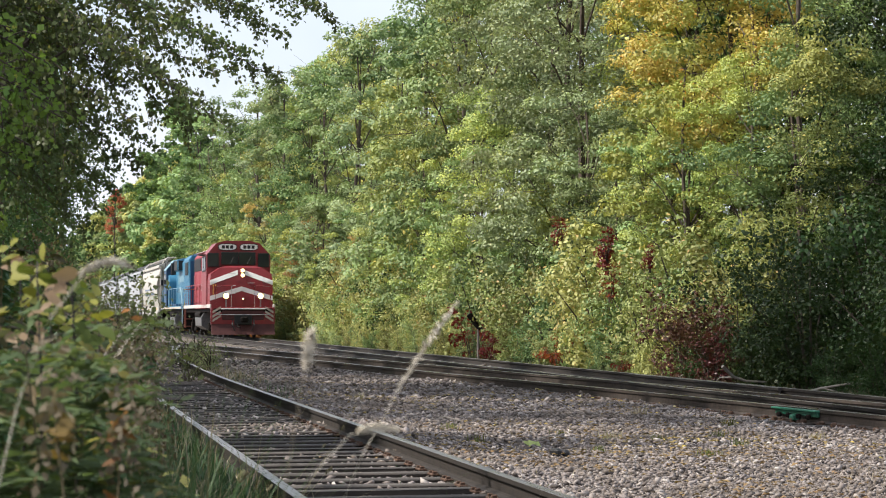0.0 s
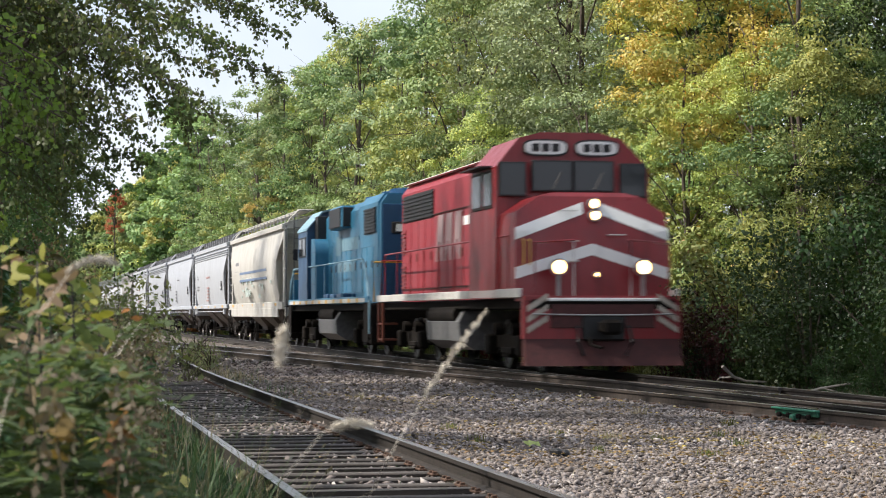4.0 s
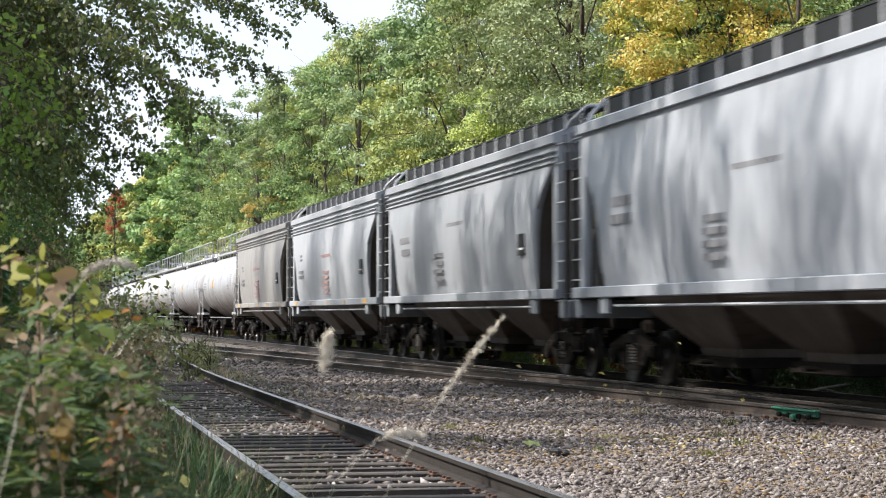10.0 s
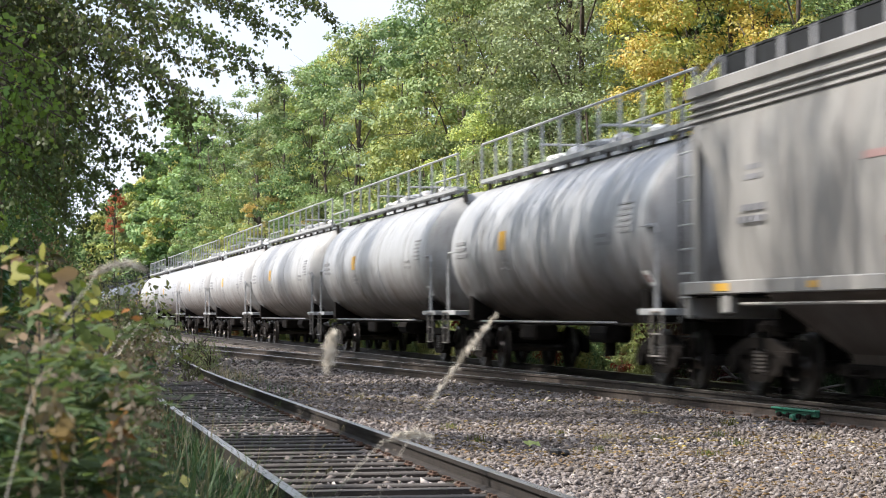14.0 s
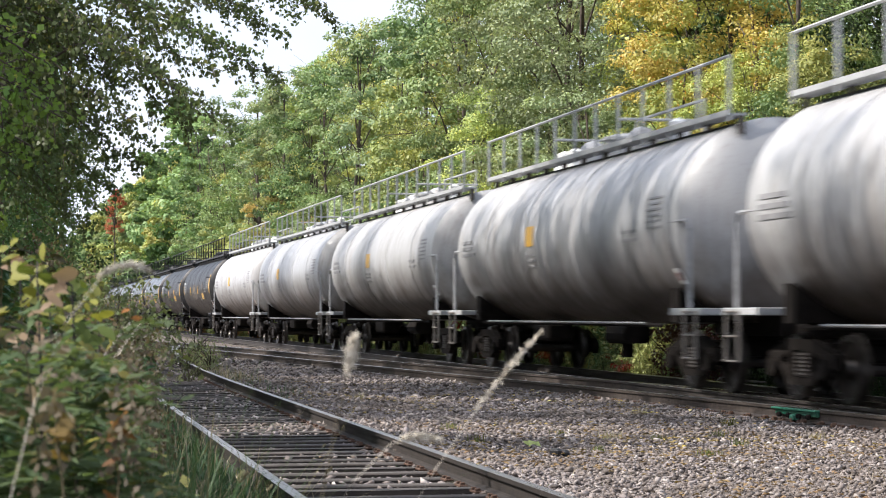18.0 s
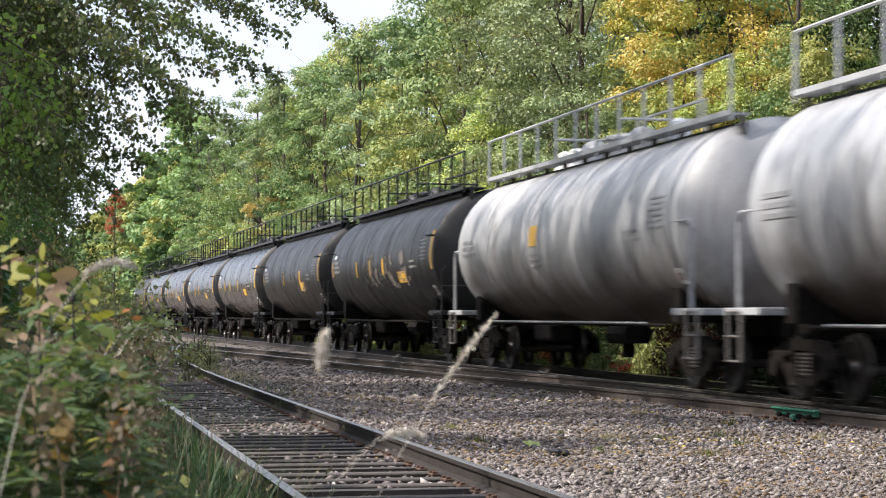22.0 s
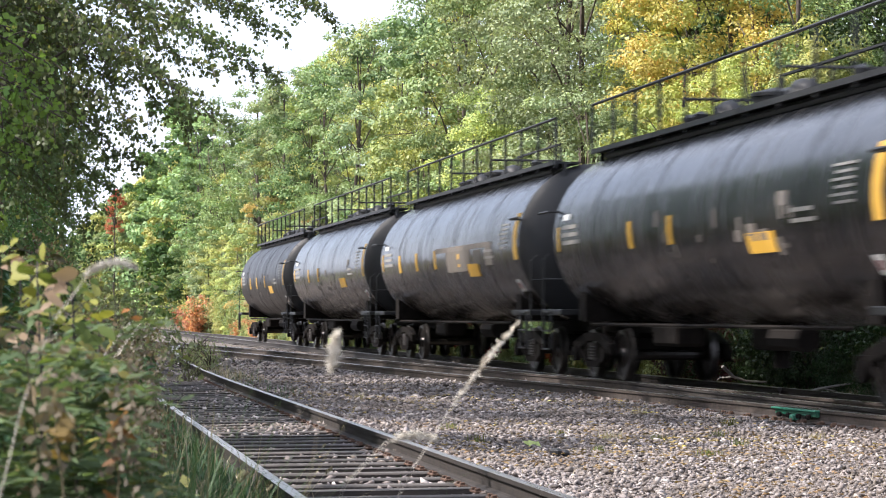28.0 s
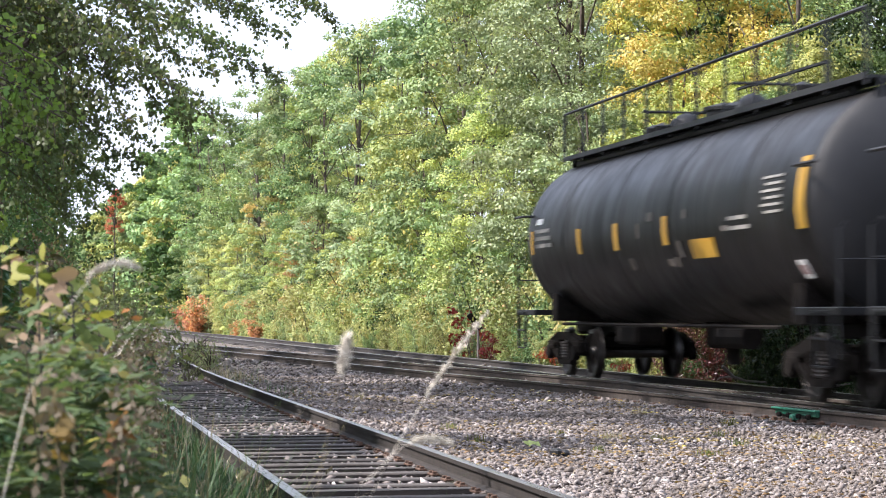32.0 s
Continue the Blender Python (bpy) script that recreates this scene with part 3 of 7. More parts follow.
def crown_clumps(rng, n, h0, h1, r, lean=(0, 0), low=0.25, tight=1.0):
    """Clump centres through a crown with an uneven outline: lobes at several heights."""
    lobes = []
    for j in range(14):
        u = 0.03 + 0.9 * (j + rng.uniform(0, 1)) / 14
        wide = r * (0.6 + 0.6 * math.sin(math.pi * min(1, u * 0.9 + 0.12))) * 0.6
        a = rng.uniform(0, 2 * math.pi)
        lobes.append((math.cos(a) * wide * 0.8 + lean[0] * u, math.sin(a) * wide * 0.8 + lean[1] * u, h0 + (h1 - h0) * u, r * rng.uniform(0.35, 0.55)))
    lobes.append((lean[0], lean[1], h1 - r * 0.3, r * 0.35))
    out = []
    for _ in range(n):
        l = lobes[rng.randint(len(lobes))]
        d = rng.normal(size=3)
        d /= np.linalg.norm(d)
        k = rng.uniform(low, 1.0) ** 0.45
        out.append((l[0] + d[0] * l[3] * k, l[1] + d[1] * l[3] * k, l[2] + d[2] * l[3] * k * 0.9, r * rng.uniform(0.13, 0.27) * tight))
    return out, lobes


def trunk_solid(rng, h, r, lobes, bend=0.3):
    s = Solid()
    x = y = 0.0
    path = []
    for i in range(7):
        path.append((x, y, -0.4 + (h + 0.4) * i / 6))
        x += rng.uniform(-bend, bend) * h / 20
        y += rng.uniform(-bend, bend) * h / 20
    s.tube(path, r, 8, r * 0.25)
    for l in lobes:
        z0 = max(0.6, min(l[2] - l[3] * 0.8, h * 0.85))
        k = min(6, int((z0 + 0.4) / (h + 0.4) * 6))
        a = Vector(path[k])
        b = Vector(l[:3])
        m = (a + b) / 2 + Vector((0, 0, 0.25 * (b - a).length * 0.4))
        s.tube([a, m, b], r * 0.28, 5, r * 0.06)
        for _ in range(3):
            d = Vector(rng.normal(size=3)).normalized() * l[3] * 0.9
            s.tube([b * 0.7 + m * 0.3, b + d * 0.5, b + d], r * 0.08, 4, r * 0.03)
    return s


def make_tree(name, label, h, r, n, per, size, mat, seed, h0=0.2, category="tree", low=0.25, rt=None, tight=1.0):
    rng = np.random.RandomState(seed)
    t = thing(name, label, category)
    clumps, lobes = crown_clumps(rng, n, h * h0, h * 0.97, r, low=low, tight=tight)
    put("trunk", trunk_solid(rng, h * 0.85, rt or h * 0.008 + 0.02, lobes), BARK, t)
    v, f = clump_leaves(rng, clumps, per, size)
    put_arrays("crown", v, f, mat, t)
    return t


def make_shrub(name, label, h, r, n, per, size, mat, seed):
    rng = np.random.RandomState(seed)
    t = thing(name, label, "shrub")
    s = Solid()
    clumps = []
    for i in range(7):
        a = rng.uniform(0, 2 * math.pi)
        d = r * rng.uniform(0.2, 0.9)
        tip = (math.cos(a) * d, math.sin(a) * d, h * rng.uniform(0.55, 1.0))
        s.tube([(0.05 * math.cos(a), 0.05 * math.sin(a), -0.3), (tip[0] * 0.45, tip[1] * 0.45, tip[2] * 0.6), tip], 0.03, 5, 0.006)
        for _ in range(n // 7 + 1):
            k = rng.uniform(0.1, 1.05)
            clumps.append((tip[0] * k + rng.normal() * r * 0.22, tip[1] * k + rng.normal() * r * 0.22, max(0.1, tip[2] * k + rng.normal() * h * 0.1), 0.13 * r + rng.uniform(0.05, 0.25)))
    put("stem", s, BARK, t)
    v, f = clump_leaves(rng, clumps, per, size, 0.75)
    put_arrays("foliage", v, f, mat, t)
    return t


def place(made, spots, group, tall=1.0):
    """First spot takes the thing itself, the others take copies. A spot: x, y, turn, scale."""
    for i, (x, y, turn, k) in enumerate(spots):
        ob = made if i == 0 else copy_thing(made, Matrix())
        ob.location, ob.rotation_mode, ob.rotation_euler, ob.scale = (x, y, ground_z(x, y)), "XYZ", (0, 0, turn), (k, k, k * tall)
        ob["group"] = group


def make_woods():
    g = "trees of the wood beside the line"
    rng = random.Random(11)
    T = lambda: rng.uniform(0, 6.28)
    # near edge of the wood: fine leaves
    near = dict(n=125, per=205, size=0.066)
    dark = make_tree("tree", "broadleaf tree at the wood edge, shade put into its dark green", 12.5, 3.1, n=150, per=250, size=0.052, seed=1, mat=LEAF_E, h0=0.06)
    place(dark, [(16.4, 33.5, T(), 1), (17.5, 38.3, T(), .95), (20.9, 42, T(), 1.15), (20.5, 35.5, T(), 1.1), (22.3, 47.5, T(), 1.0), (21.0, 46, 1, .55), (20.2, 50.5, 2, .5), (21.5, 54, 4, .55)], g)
    green = make_tree("tree", "mid-green broadleaf tree at the wood edge", 13, 3.2, seed=2, mat=LEAF_A, h0=0.08, **near)
    place(green, [(16.3, 43.0, T(), .8), (15.9, 55.5, T(), .55), (17.5, 78, T(), 1.1), (22.5, 78, T(), 1.1)], g)
    yg = make_tree("tree", "yellow-green tree turning in early autumn", 13, 3.2, seed=3, mat=LEAF_C, h0=0.08, **near)
    place(yg, [(16.5, 47.0, T(), .6), (16.6, 51.5, T(), .55), (15.9, 41.6, 2.0, .6), (16.0, 73, T(), .75), (16.8, 90, T(), .8)], g)
    silver = make_tree("tree", "tall poplar with silvery green small leaves", 17, 3.3, n=165, per=195, size=0.066, seed=4, mat=LEAF_B, h0=0.1)
    place(silver, [(16.5, 62.5, T(), 1), (17.6, 68, T(), 1.05), (18.8, 74, T(), 1.1)], g)
    gold = make_tree("tree", "tree with golden yellow autumn crown", 18, 3.6, n=160, per=180, size=0.078, seed=5, mat=LEAF_Y, h0=0.46)
    place(gold, [(18.6, 56.5, T(), .8), (20.0, 61, T(), .95), (17.6, 50.0, T(), .72), (18.3, 53, 2.5, .76), (21.5, 66.5, T(), .9)], g)
    mixed = make_tree("tree", "tree half turned to gold at the wood edge", 11, 2.7, n=100, per=150, size=0.07, seed=15, mat=LEAF_G, h0=0.12)
    place(mixed, [(18.0, 57.5, 1.0, .72), (17.3, 53.2, 2.2, .58), (19.5, 62, 3.4, 1.05)], g)
    # middle distance
    mid = dict(n=95, per=120, size=0.12)
    a = make_tree("tree", "tall green oak beside the line", 19, 4.2, seed=6, mat=LEAF_A, h0=0.1, **mid)
    b = make_tree("tree", "tall pale green tree beside the line", 18, 3.8, seed=7, mat=LEAF_C, h0=0.1, **mid)
    c = make_tree("tree", "tall dark green tree beside the line", 19, 4.0, seed=8, mat=LEAF_D, h0=0.08, **mid)
    d = make_tree("tree", "tall grey-green poplar beside the line", 19, 3.6, seed=9, mat=LEAF_B, h0=0.1, **mid)
    spots = {0: [], 1: [], 2: [], 3: []}
    y = 80.0
    pick = [0, 1, 0, 3, 1, 0, 1, 0, 2, 1, 0]
    i = 0
    while y < 200:
        spots[pick[i % 11]].append((17.6 + rng.uniform(-.8, .8), y, T(), rng.uniform(.72, 1.0)))
        spots[pick[(i + 4) % 11]].append((22.5 + rng.uniform(-1, 1), y + 3, T(), rng.uniform(.98, 1.12)))
        y += 5.6 + rng.uniform(-.8, .8)
        i += 1
    spots[0] += [(23.5, 50, T(), 1), (26, 70, T(), 1), (26, 90, T(), 1.05)]
    spots[2] += [(22.8, 56, T(), .9), (26.5, 63, T(), .95), (29, 60, T(), 1.0), (25.5, 52, T(), .9), (20.6, 55, 1.1, .8), (23.5, 63, 2.3, .95), (24.5, 70, 3.1, .95), (25.0, 58, 1.7, 1.0), (27.0, 57, 2.9, 1.05), (24.2, 52.5, .6, .9)]
    for k, made in enumerate((a, b, c, d)):
        place(made, spots[k], g)
    # far trees, coarser
    far = dict(n=120, per=60, size=0.27)
    fa = make_tree("tree", "distant green tree beside the line", 19.5, 4.6, seed=16, mat=LEAF_A, h0=0.05, **far)
    fb = make_tree("tree", "distant dark green tree beside the line", 20, 4.4, seed=17, mat=LEAF_D, h0=0.05, **far)
    fc = make_tree("tree", "distant yellow-green tree beside the line", 18, 4.4, seed=18, mat=LEAF_C, h0=0.05, **far)
    sp = {0: [], 1: [], 2: []}
    y, i = 206.0, 0
    while y < 560:
        sp[(0, 1, 2, 0, 2)[i % 5]].append((18.0 + rng.uniform(-1, 1) + (1.2 if 230 < y < 330 else 0), y, T(), rng.uniform(1.0, 1.22)))
        y += 8.5
        i += 1
    # the line bends out of sight behind the wood
    for k in range(9):
        sp[k % 3].append((2 + 3.5 * k - 14, 640 + rng.uniform(-12, 12), T(), 1.1))
    for k, made in enumerate((fa, fb, fc)):
        place(made, sp[k], g)
    red = make_tree("tree", "tall maple with orange-red autumn crown", 21, 1.5, n=110, per=40, size=0.12, seed=19, mat=LEAF_RM, h0=0.66, tight=1.5)
    place(red, [(13.6, 290, T(), .9)], g)

    # young trees close the gaps between the tall ones
    sap = dict(n=60, per=150, size=0.064)
    y1 = make_tree("tree", "young pale green tree at the wood edge", 7.5, 2.0, seed=21, mat=LEAF_C, h0=0.04, **sap)
    y2 = make_tree("tree", "young green tree at the wood edge", 8.0, 2.1, seed=22, mat=LEAF_A, h0=0.04, **sap)
    y3 = make_tree("tree", "young grey-green tree at the wood edge", 8.5, 2.0, seed=23, mat=LEAF_B, h0=0.04, **sap)
    y4 = make_tree("tree", "young tawny tree turning in early autumn", 7.5, 1.9, seed=24, mat=LEAF_T, h0=0.06, **sap)
    place(y4, [(15.2, 124, 1, 1.15), (15.4, 141, 2, 1.2), (15.2, 111, 3, .9), (15.6, 84, 4, .6), (15.3, 97, 5, .7)], g)
    ss = {0: [], 1: [], 2: []}
    y, i = 50.0, 0
    while y < 190:
        ss[(0, 1, 2, 0, 1)[i % 5]].append((15.6 + rng.uniform(-.5, .7), y, T(), rng.uniform(.7, 1.15)))
        y += 3.6 + rng.uniform(-.8, .8) + max(0, y - 100) * 0.02
        i += 1
    for k, made in enumerate((y1, y2, y3)):
        place(made, ss[k], g)

    # undergrowth in front of the trunks
    g2 = "shrubs along the foot of the wood"
    sh = dict(n=70, per=44, size=0.062)
    s1 = make_shrub("shrub", "dense green shrub at the foot of the wood", 3.0, 1.5, seed=31, mat=LEAF_A, **sh)
    s2 = make_shrub("shrub", "yellow-green shrub at the foot of the wood", 2.6, 1.4, seed=32, mat=LEAF_S, **sh)
    s3 = make_shrub("shrub", "shrub with shade put into its dark green", 2.6, 1.5, n=70, per=80, size=0.045, seed=33, mat=LEAF_E)
    s4 = make_shrub("shrub", "maroon-leaved shrub at the foot of the wood", 2.2, 1.2, n=42, per=44, size=0.058, seed=34, mat=LEAF_M)
    s5 = make_shrub("shrub", "creeper with bright red autumn leaves", 1.5, 0.8, n=16, per=20, size=0.075, seed=35, mat=LEAF_R)
    s6 = make_shrub("shrub", "orange-red sumac shrub by the track", 1.9, 1.2, n=64, per=22, size=0.10, seed=36, mat=LEAF_O)
    q = {k: [] for k in range(4)}
    y = 30.0
    i = 0
    while y < 175:
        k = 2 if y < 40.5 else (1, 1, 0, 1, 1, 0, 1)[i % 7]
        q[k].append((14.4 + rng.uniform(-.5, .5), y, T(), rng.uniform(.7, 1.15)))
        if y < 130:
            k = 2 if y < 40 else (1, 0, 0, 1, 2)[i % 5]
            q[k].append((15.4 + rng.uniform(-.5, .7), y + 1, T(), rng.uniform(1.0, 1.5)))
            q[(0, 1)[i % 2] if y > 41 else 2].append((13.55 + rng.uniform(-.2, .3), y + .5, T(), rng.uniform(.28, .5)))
        y += 2.0 + rng.uniform(-.4, .6) + max(0, y - 90) * 0.03
        i += 1
    q[2] += [(-1.0, 34, 1, 1.2), (-.7, 38.5, 2, 1.1), (-.4, 44, 3, 1.3), (-1.9, 30.5, 4, 1.2), (.2, 53, 5, 1.3), (-2.6, 40, 1, 1.4), (.6, 62, 2, 1.2)]
    q[3] = [(13.5, 41.2, T(), .95), (13.6, 42.4, T(), .8), (13.4, 40.0, T(), .7)]
    for k, made in enumerate((s1, s2, s3, s4)):
        place(made, q[k], g2)
    place(s5, [(13.35, 61.6, T(), 1.1), (13.4, 59.8, T(), .6), (13.4, 52.2, T(), .6), (13.4, 46.5, T(), .4)], g2)
    place(s6, [(13.7, 157, T(), 1.45), (13.6, 167, T(), .9), (13.9, 174, T(), 1.2), (13.3, 126, T(), .6), (13.3, 119, T(), .6)], g2)
    # red creeper up in the trees
    up = make_shrub("creeper", "red creeper climbing in a tree", 1.2, 0.5, n=14, per=14, size=0.08, seed=37, mat=LEAF_R)
    place(up, [(13.7, 53.0, 0, .55), (13.7, 48.6, 1, .7), (13.7, 45.2, 2, .4), (13.7, 48.3, 3, .6)], g2)
    for ob, z in zip([o for o in bpy.data.objects if o.name.startswith("creeper")], (3.25, 2.6, 2.5, 1.9)):
        ob.location.z += z

    # trees on the near side of the line
    g3 = "trees on the near side of the line"
    lt = make_tree("tree", "dark backlit tree beside the siding", 16.5, 3.7, n=380, per=42, size=0.073, seed=41, mat=LEAF_D, h0=0.13, low=0.1, tight=1.0)
    place(lt, [(-4.5, 34, T(), 1.0), (-2.7, 40, T(), .86), (-2.4, 48, T(), .92), (-2.2, 57, T(), .9), (-2.1, 66, T(), .9), (-2.4, 75, T(), .9), (-1.6, 61.5, T(), .88), (-1.0, 80, T(), .86)], g3, 1.11)
    lt2 = make_tree("tree", "dark leafy tree leaning over the siding", 13.5, 3.2, n=300, per=40, size=0.076, seed=42, mat=LEAF_D, h0=0.10, low=0.1, tight=1.0)
    place(lt2, [(-2.4, 36.5, T(), 1.0), (-1.9, 43.5, T(), 1.0), (-3.0, 32.0, T(), 1.0), (-1.0, 50, T(), .85), (-.8, 55.5, T(), .82), (.1, 62, 1.3, .74), (.5, 69, 4.1, .78), (-.5, 53, 5.2, .72), (-.9, 46.5, 2.2, .75), (-.75, 25.5, 1, .36), (-.45, 27.3, 2, .34), (-1.2, 24.2, 3, .38), (-.25, 29.3, 4, .33), (-.1, 31.5, 5, .32), (-1.0, 28.6, 1.7, .42), (-1.6, 26.4, 2.8, .45), (.1, 34.5, .6, .34)], g3, 1.11)
    # out of view: low trees added to shade the verge and siding
    low = make_tree("tree", "unseen young tree behind the verge, added for its shade", 4.6, 1.3, n=110, per=34, size=0.09, seed=44, mat=LEAF_D, h0=0.08, low=0.1)
    place(low, [(-3.1, 5.0, 1, .9), (-3.3, 7.2, 2, 1.0), (-3.0, 9.2, 3, 1.4), (-3.4, 11.2, 4, 1.6), (-3.1, 13.2, 5, 1.35), (-3.3, 15.8, 6, .85), (-3.0, 18.0, 1.5, .8), (-3.2, 20.2, 2.5, .8)], g3)
    # out of view: high crowns added to shade the train and the wood's foot
    high = make_tree("tree", "unseen tall tree with a high crown, added for its shade", 26.5, 4.0, n=120, per=20, size=0.16, seed=45, mat=LEAF_D, h0=0.6, low=0.1)
    place(high, [(-4.0, 29.5, 1, 1.0), (-4.3, 34.0, 2, 1.03), (-4.2, 38.0, 3, .98), (-5.6, 25.0, 6, .66), (-4.6, 23.8, 4, .71)], g3)
    # out of view: coarse trees added behind the row as shade casters
    lt3 = make_tree("tree", "unseen dark green tree behind the verge, added for its shade", 17, 3.9, n=210, per=26, size=0.13, seed=43, mat=LEAF_D, h0=0.10, low=0.1, tight=1.0)
    place(lt3, [(-6.5, 17, T(), .4), (-7.5, 36, T(), .95), (-7, 45, T(), .88), (-7, 53, T(), .85), (-6.5, 61, T(), .84), (-6.5, 70, T(), .84), (-7, 79, T(), .84), (-9.5, 28, T(), 1.1)], g3, 1.11)


def bough_parts(rng, tree, path, thick, twigs, reach, per, size, mat, hang=0.5):
    """One bough with drooping twigs and leaves set along them."""
    b = Solid().tube(path, thick, 5, 0.004)
    pts, nms = [], []
    m = len(path) - 1
    for i in range(twigs):
        k = 0.15 + 0.85 * ((i + rng.uniform(0, 1)) / twigs) ** 1.15
        j = min(m - 1, int(k * m))
        base = path[j].lerp(path[j + 1], k * m - j)
        along = (path[j + 1] - path[j]).normalized()
        side = Vector(rng.normal(size=3))
        side = (side - along * side.dot(along)).normalized()
        long = reach * (1.15 - 0.7 * k) * rng.uniform(0.5, 1.2)
        e = base + (along * 0.6 + side * 0.7 + Vector((0, 0, -hang * rng.uniform(0.2, 1.3)))) * long
        q = base.lerp(e, 0.5) + Vector((0, 0, 0.12 * long))
        b.tube([base, q, e], 0.005, 3, 0.002)
        for u in np.linspace(0.15, 1.08, per):
            c = (base.lerp(q, u * 2) if u < 0.5 else q.lerp(e, u * 2 - 1)) + Vector(rng.normal(size=3)) * size * 0.75
            pts.append(c)
            nms.append((rng.normal(), rng.normal() - 0.5, 0.4))
    bough = put("bough", b, BARK, tree)
    v, f = leaf_arrays(rng, np.array(pts), np.array(nms), size, 0.2, 1.4)
    put_arrays("leaves", v, f, mat, bough)


def make_overhang():
    """Leafy boughs that reach out over the siding from the tree beside it."""
    rng = np.random.RandomState(77)
    tree = thing("tree", "dark tree with leafy boughs hanging over the siding", "tree", "trees on the near side of the line", at=(-2.21, 20.0, 0.275))
    tree.scale = (.69, .69, .69)
    s = Solid().tube([(0, 0, -0.9), (0.15, 0, 3), (0.1, 0.2, 6.5), (0.4, 0, 10)], 0.2, 9, 0.06)
    put("trunk", s, BARK, tree)
    tips = ((4.32, 5.18), (3.91, 5.31), (3.6, 4.92), (3.52, 4.31), (3.14, 4.62), (2.8, 4.4), (2.65, 3.95), (2.3, 4.06), (2.84, 3.66), (2.38, 3.54), (1.82, 3.35), (1.7, 3.06), (1.37, 2.75),
            (1.11, 2.52), (0.96, 2.22), (1.92, 4.89), (1.7, 4.5), (1.55, 4.08), (1.59, 3.7), (1.25, 3.32), (1.1, 2.97), (2.99, 5.19), (2.45, 5.25), (3.29, 5.62), (4.07, 5.72), (2.68, 5.83),
            (0.95, 4.75), (1.0, 4.35), (0.75, 4.0), (0.95, 3.7), (1.25, 3.95), (0.6, 4.5), (0.6, 3.6), (1.3, 4.75), (0.85, 3.2), (1.3, 3.05), (2.15, 4.59), (0.81, 1.99), (1.32, 4.42), (1.1, 3.96), (1.03, 3.5), (3.3, 5.05), (2.55, 4.8), (0.7, 2.9), (0.75, 2.4), (0.5, 3.3))
    for x, z in tips:
        dy = rng.uniform(-3.2, 2.4)
        q = 1 + dy / 29
        tip = Vector((x * q + 3.2, dy, 1.21 + (z - 1.11) * q))
        a = Vector((0.1, 0.1, tip.z * 0.75 + 1.6 + rng.uniform(-.3, .5)))
        path = []
        for u in (0, .2, .4, .6, .8, 1.0):
            p = a.lerp(tip, u) + Vector((0, 0, 0.9 * math.sin(math.pi * u) ** 0.8 * (0.5 + 0.1 * tip.x)))
            path.append(p + (Vector(rng.normal(size=3)) * .13 if 0 < u < 1 else Vector()))
        n = int(20 + 9 * (tip - a).length)
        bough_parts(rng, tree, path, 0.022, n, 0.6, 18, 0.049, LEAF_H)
    # bare limbs that show between the leaves
    for path, r in (([(0.1, 0.1, 3.2), (2.2, -.5, 3.85), (3.42, -.8, 4.76), (4.0, -.8, 5.5), (4.25, -.7, 6.6)], .058), ([(0.1, 0, 3.0), (1.9, -.6, 3.6), (3.39, -.9, 4.32), (4.0, -.9, 4.70), (4.6, -.6, 4.9)], .026),
                    ([(3.42, -.8, 4.76), (3.36, -.8, 5.1), (3.2, -.7, 5.7)], .02)):
        put("limb", Solid().tube([Vector(q) for q in path], r, 7, r * .45), BARK, tree)
    # a nearer tree whose lit boughs hang in from beside the verge
    near = thing("tree", "young tree with sunlit yellow-green boughs beside the verge", "tree", "trees on the near side of the line", at=(-2.6, 10.5, 0.0))
    put("trunk", Solid().tube([(0, 0, -0.3), (0.05, 0.1, 1.5), (0.0, 0.0, 3.0), (0.25, 0.1, 4.4)], 0.09, 8, 0.02), BARK, near)
    for ex, ey, ez in ((2.66, 0.3, 2.3), (2.58, -.3, 2.1), (2.6, .5, 1.9), (2.5, 0.0, 1.75), (2.8, .6, 2.2), (2.5, .4, 2.4), (2.45, .2, 2.0), (2.55, .8, 1.6), (2.72, -.2, 2.34), (2.78, .1, 2.12), (2.62, .2, 2.5), (2.7, .3, 1.95), (2.84, -.1, 2.06)):
        tip = Vector((ex, ey, ez))
        a = Vector((0.05, 0, min(4.2, ez + 0.5)))
        path = [a.lerp(tip, u) + Vector((0, rng.normal() * .08, 0.35 * math.sin(math.pi * u))) for u in (0, .25, .5, .75, 1.0)]
        bough_parts(rng, near, path, 0.014, 34, 0.34, 14, 0.029, GRASS_LEAF_T)


GRASS_LEAF_T = leaf("lit_yellow_green_leaves", ((0.16, 0.25, 0.055), (0.25, 0.32, 0.065), (0.32, 0.34, 0.07)), 0.5, 0.55)
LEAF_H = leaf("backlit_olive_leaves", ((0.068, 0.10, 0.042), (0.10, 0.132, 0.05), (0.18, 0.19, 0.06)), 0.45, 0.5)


make_ground()
make_tracks()
make_ballast()
make_woods()
make_overhang()


# ---- the train ----
SHARED = {}


def shared(key, name, make, mat, parent, y=0.0, x=0.0, z=0.0, turn=0.0, label="", smooth=35):
    """A part whose mesh is built once and used again."""
    if key not in SHARED:
        ob = put(name, make(), mat, parent, label, smooth)
        SHARED[key] = ob.data
    else:
        ob = new(name, SHARED[key])
        ob.parent = parent
        if label:
            ob["label"] = label
    ob.location, ob.rotation_euler = (x, y, z), (0, 0, turn)
    return ob


def ring_x(y, x0, r, z, n=24, sx=1.0):
    return [(x0 + r * sx * math.cos(2 * math.pi * k / n), y, z + r * math.sin(2 * math.pi * k / n)) for k in range(n)]


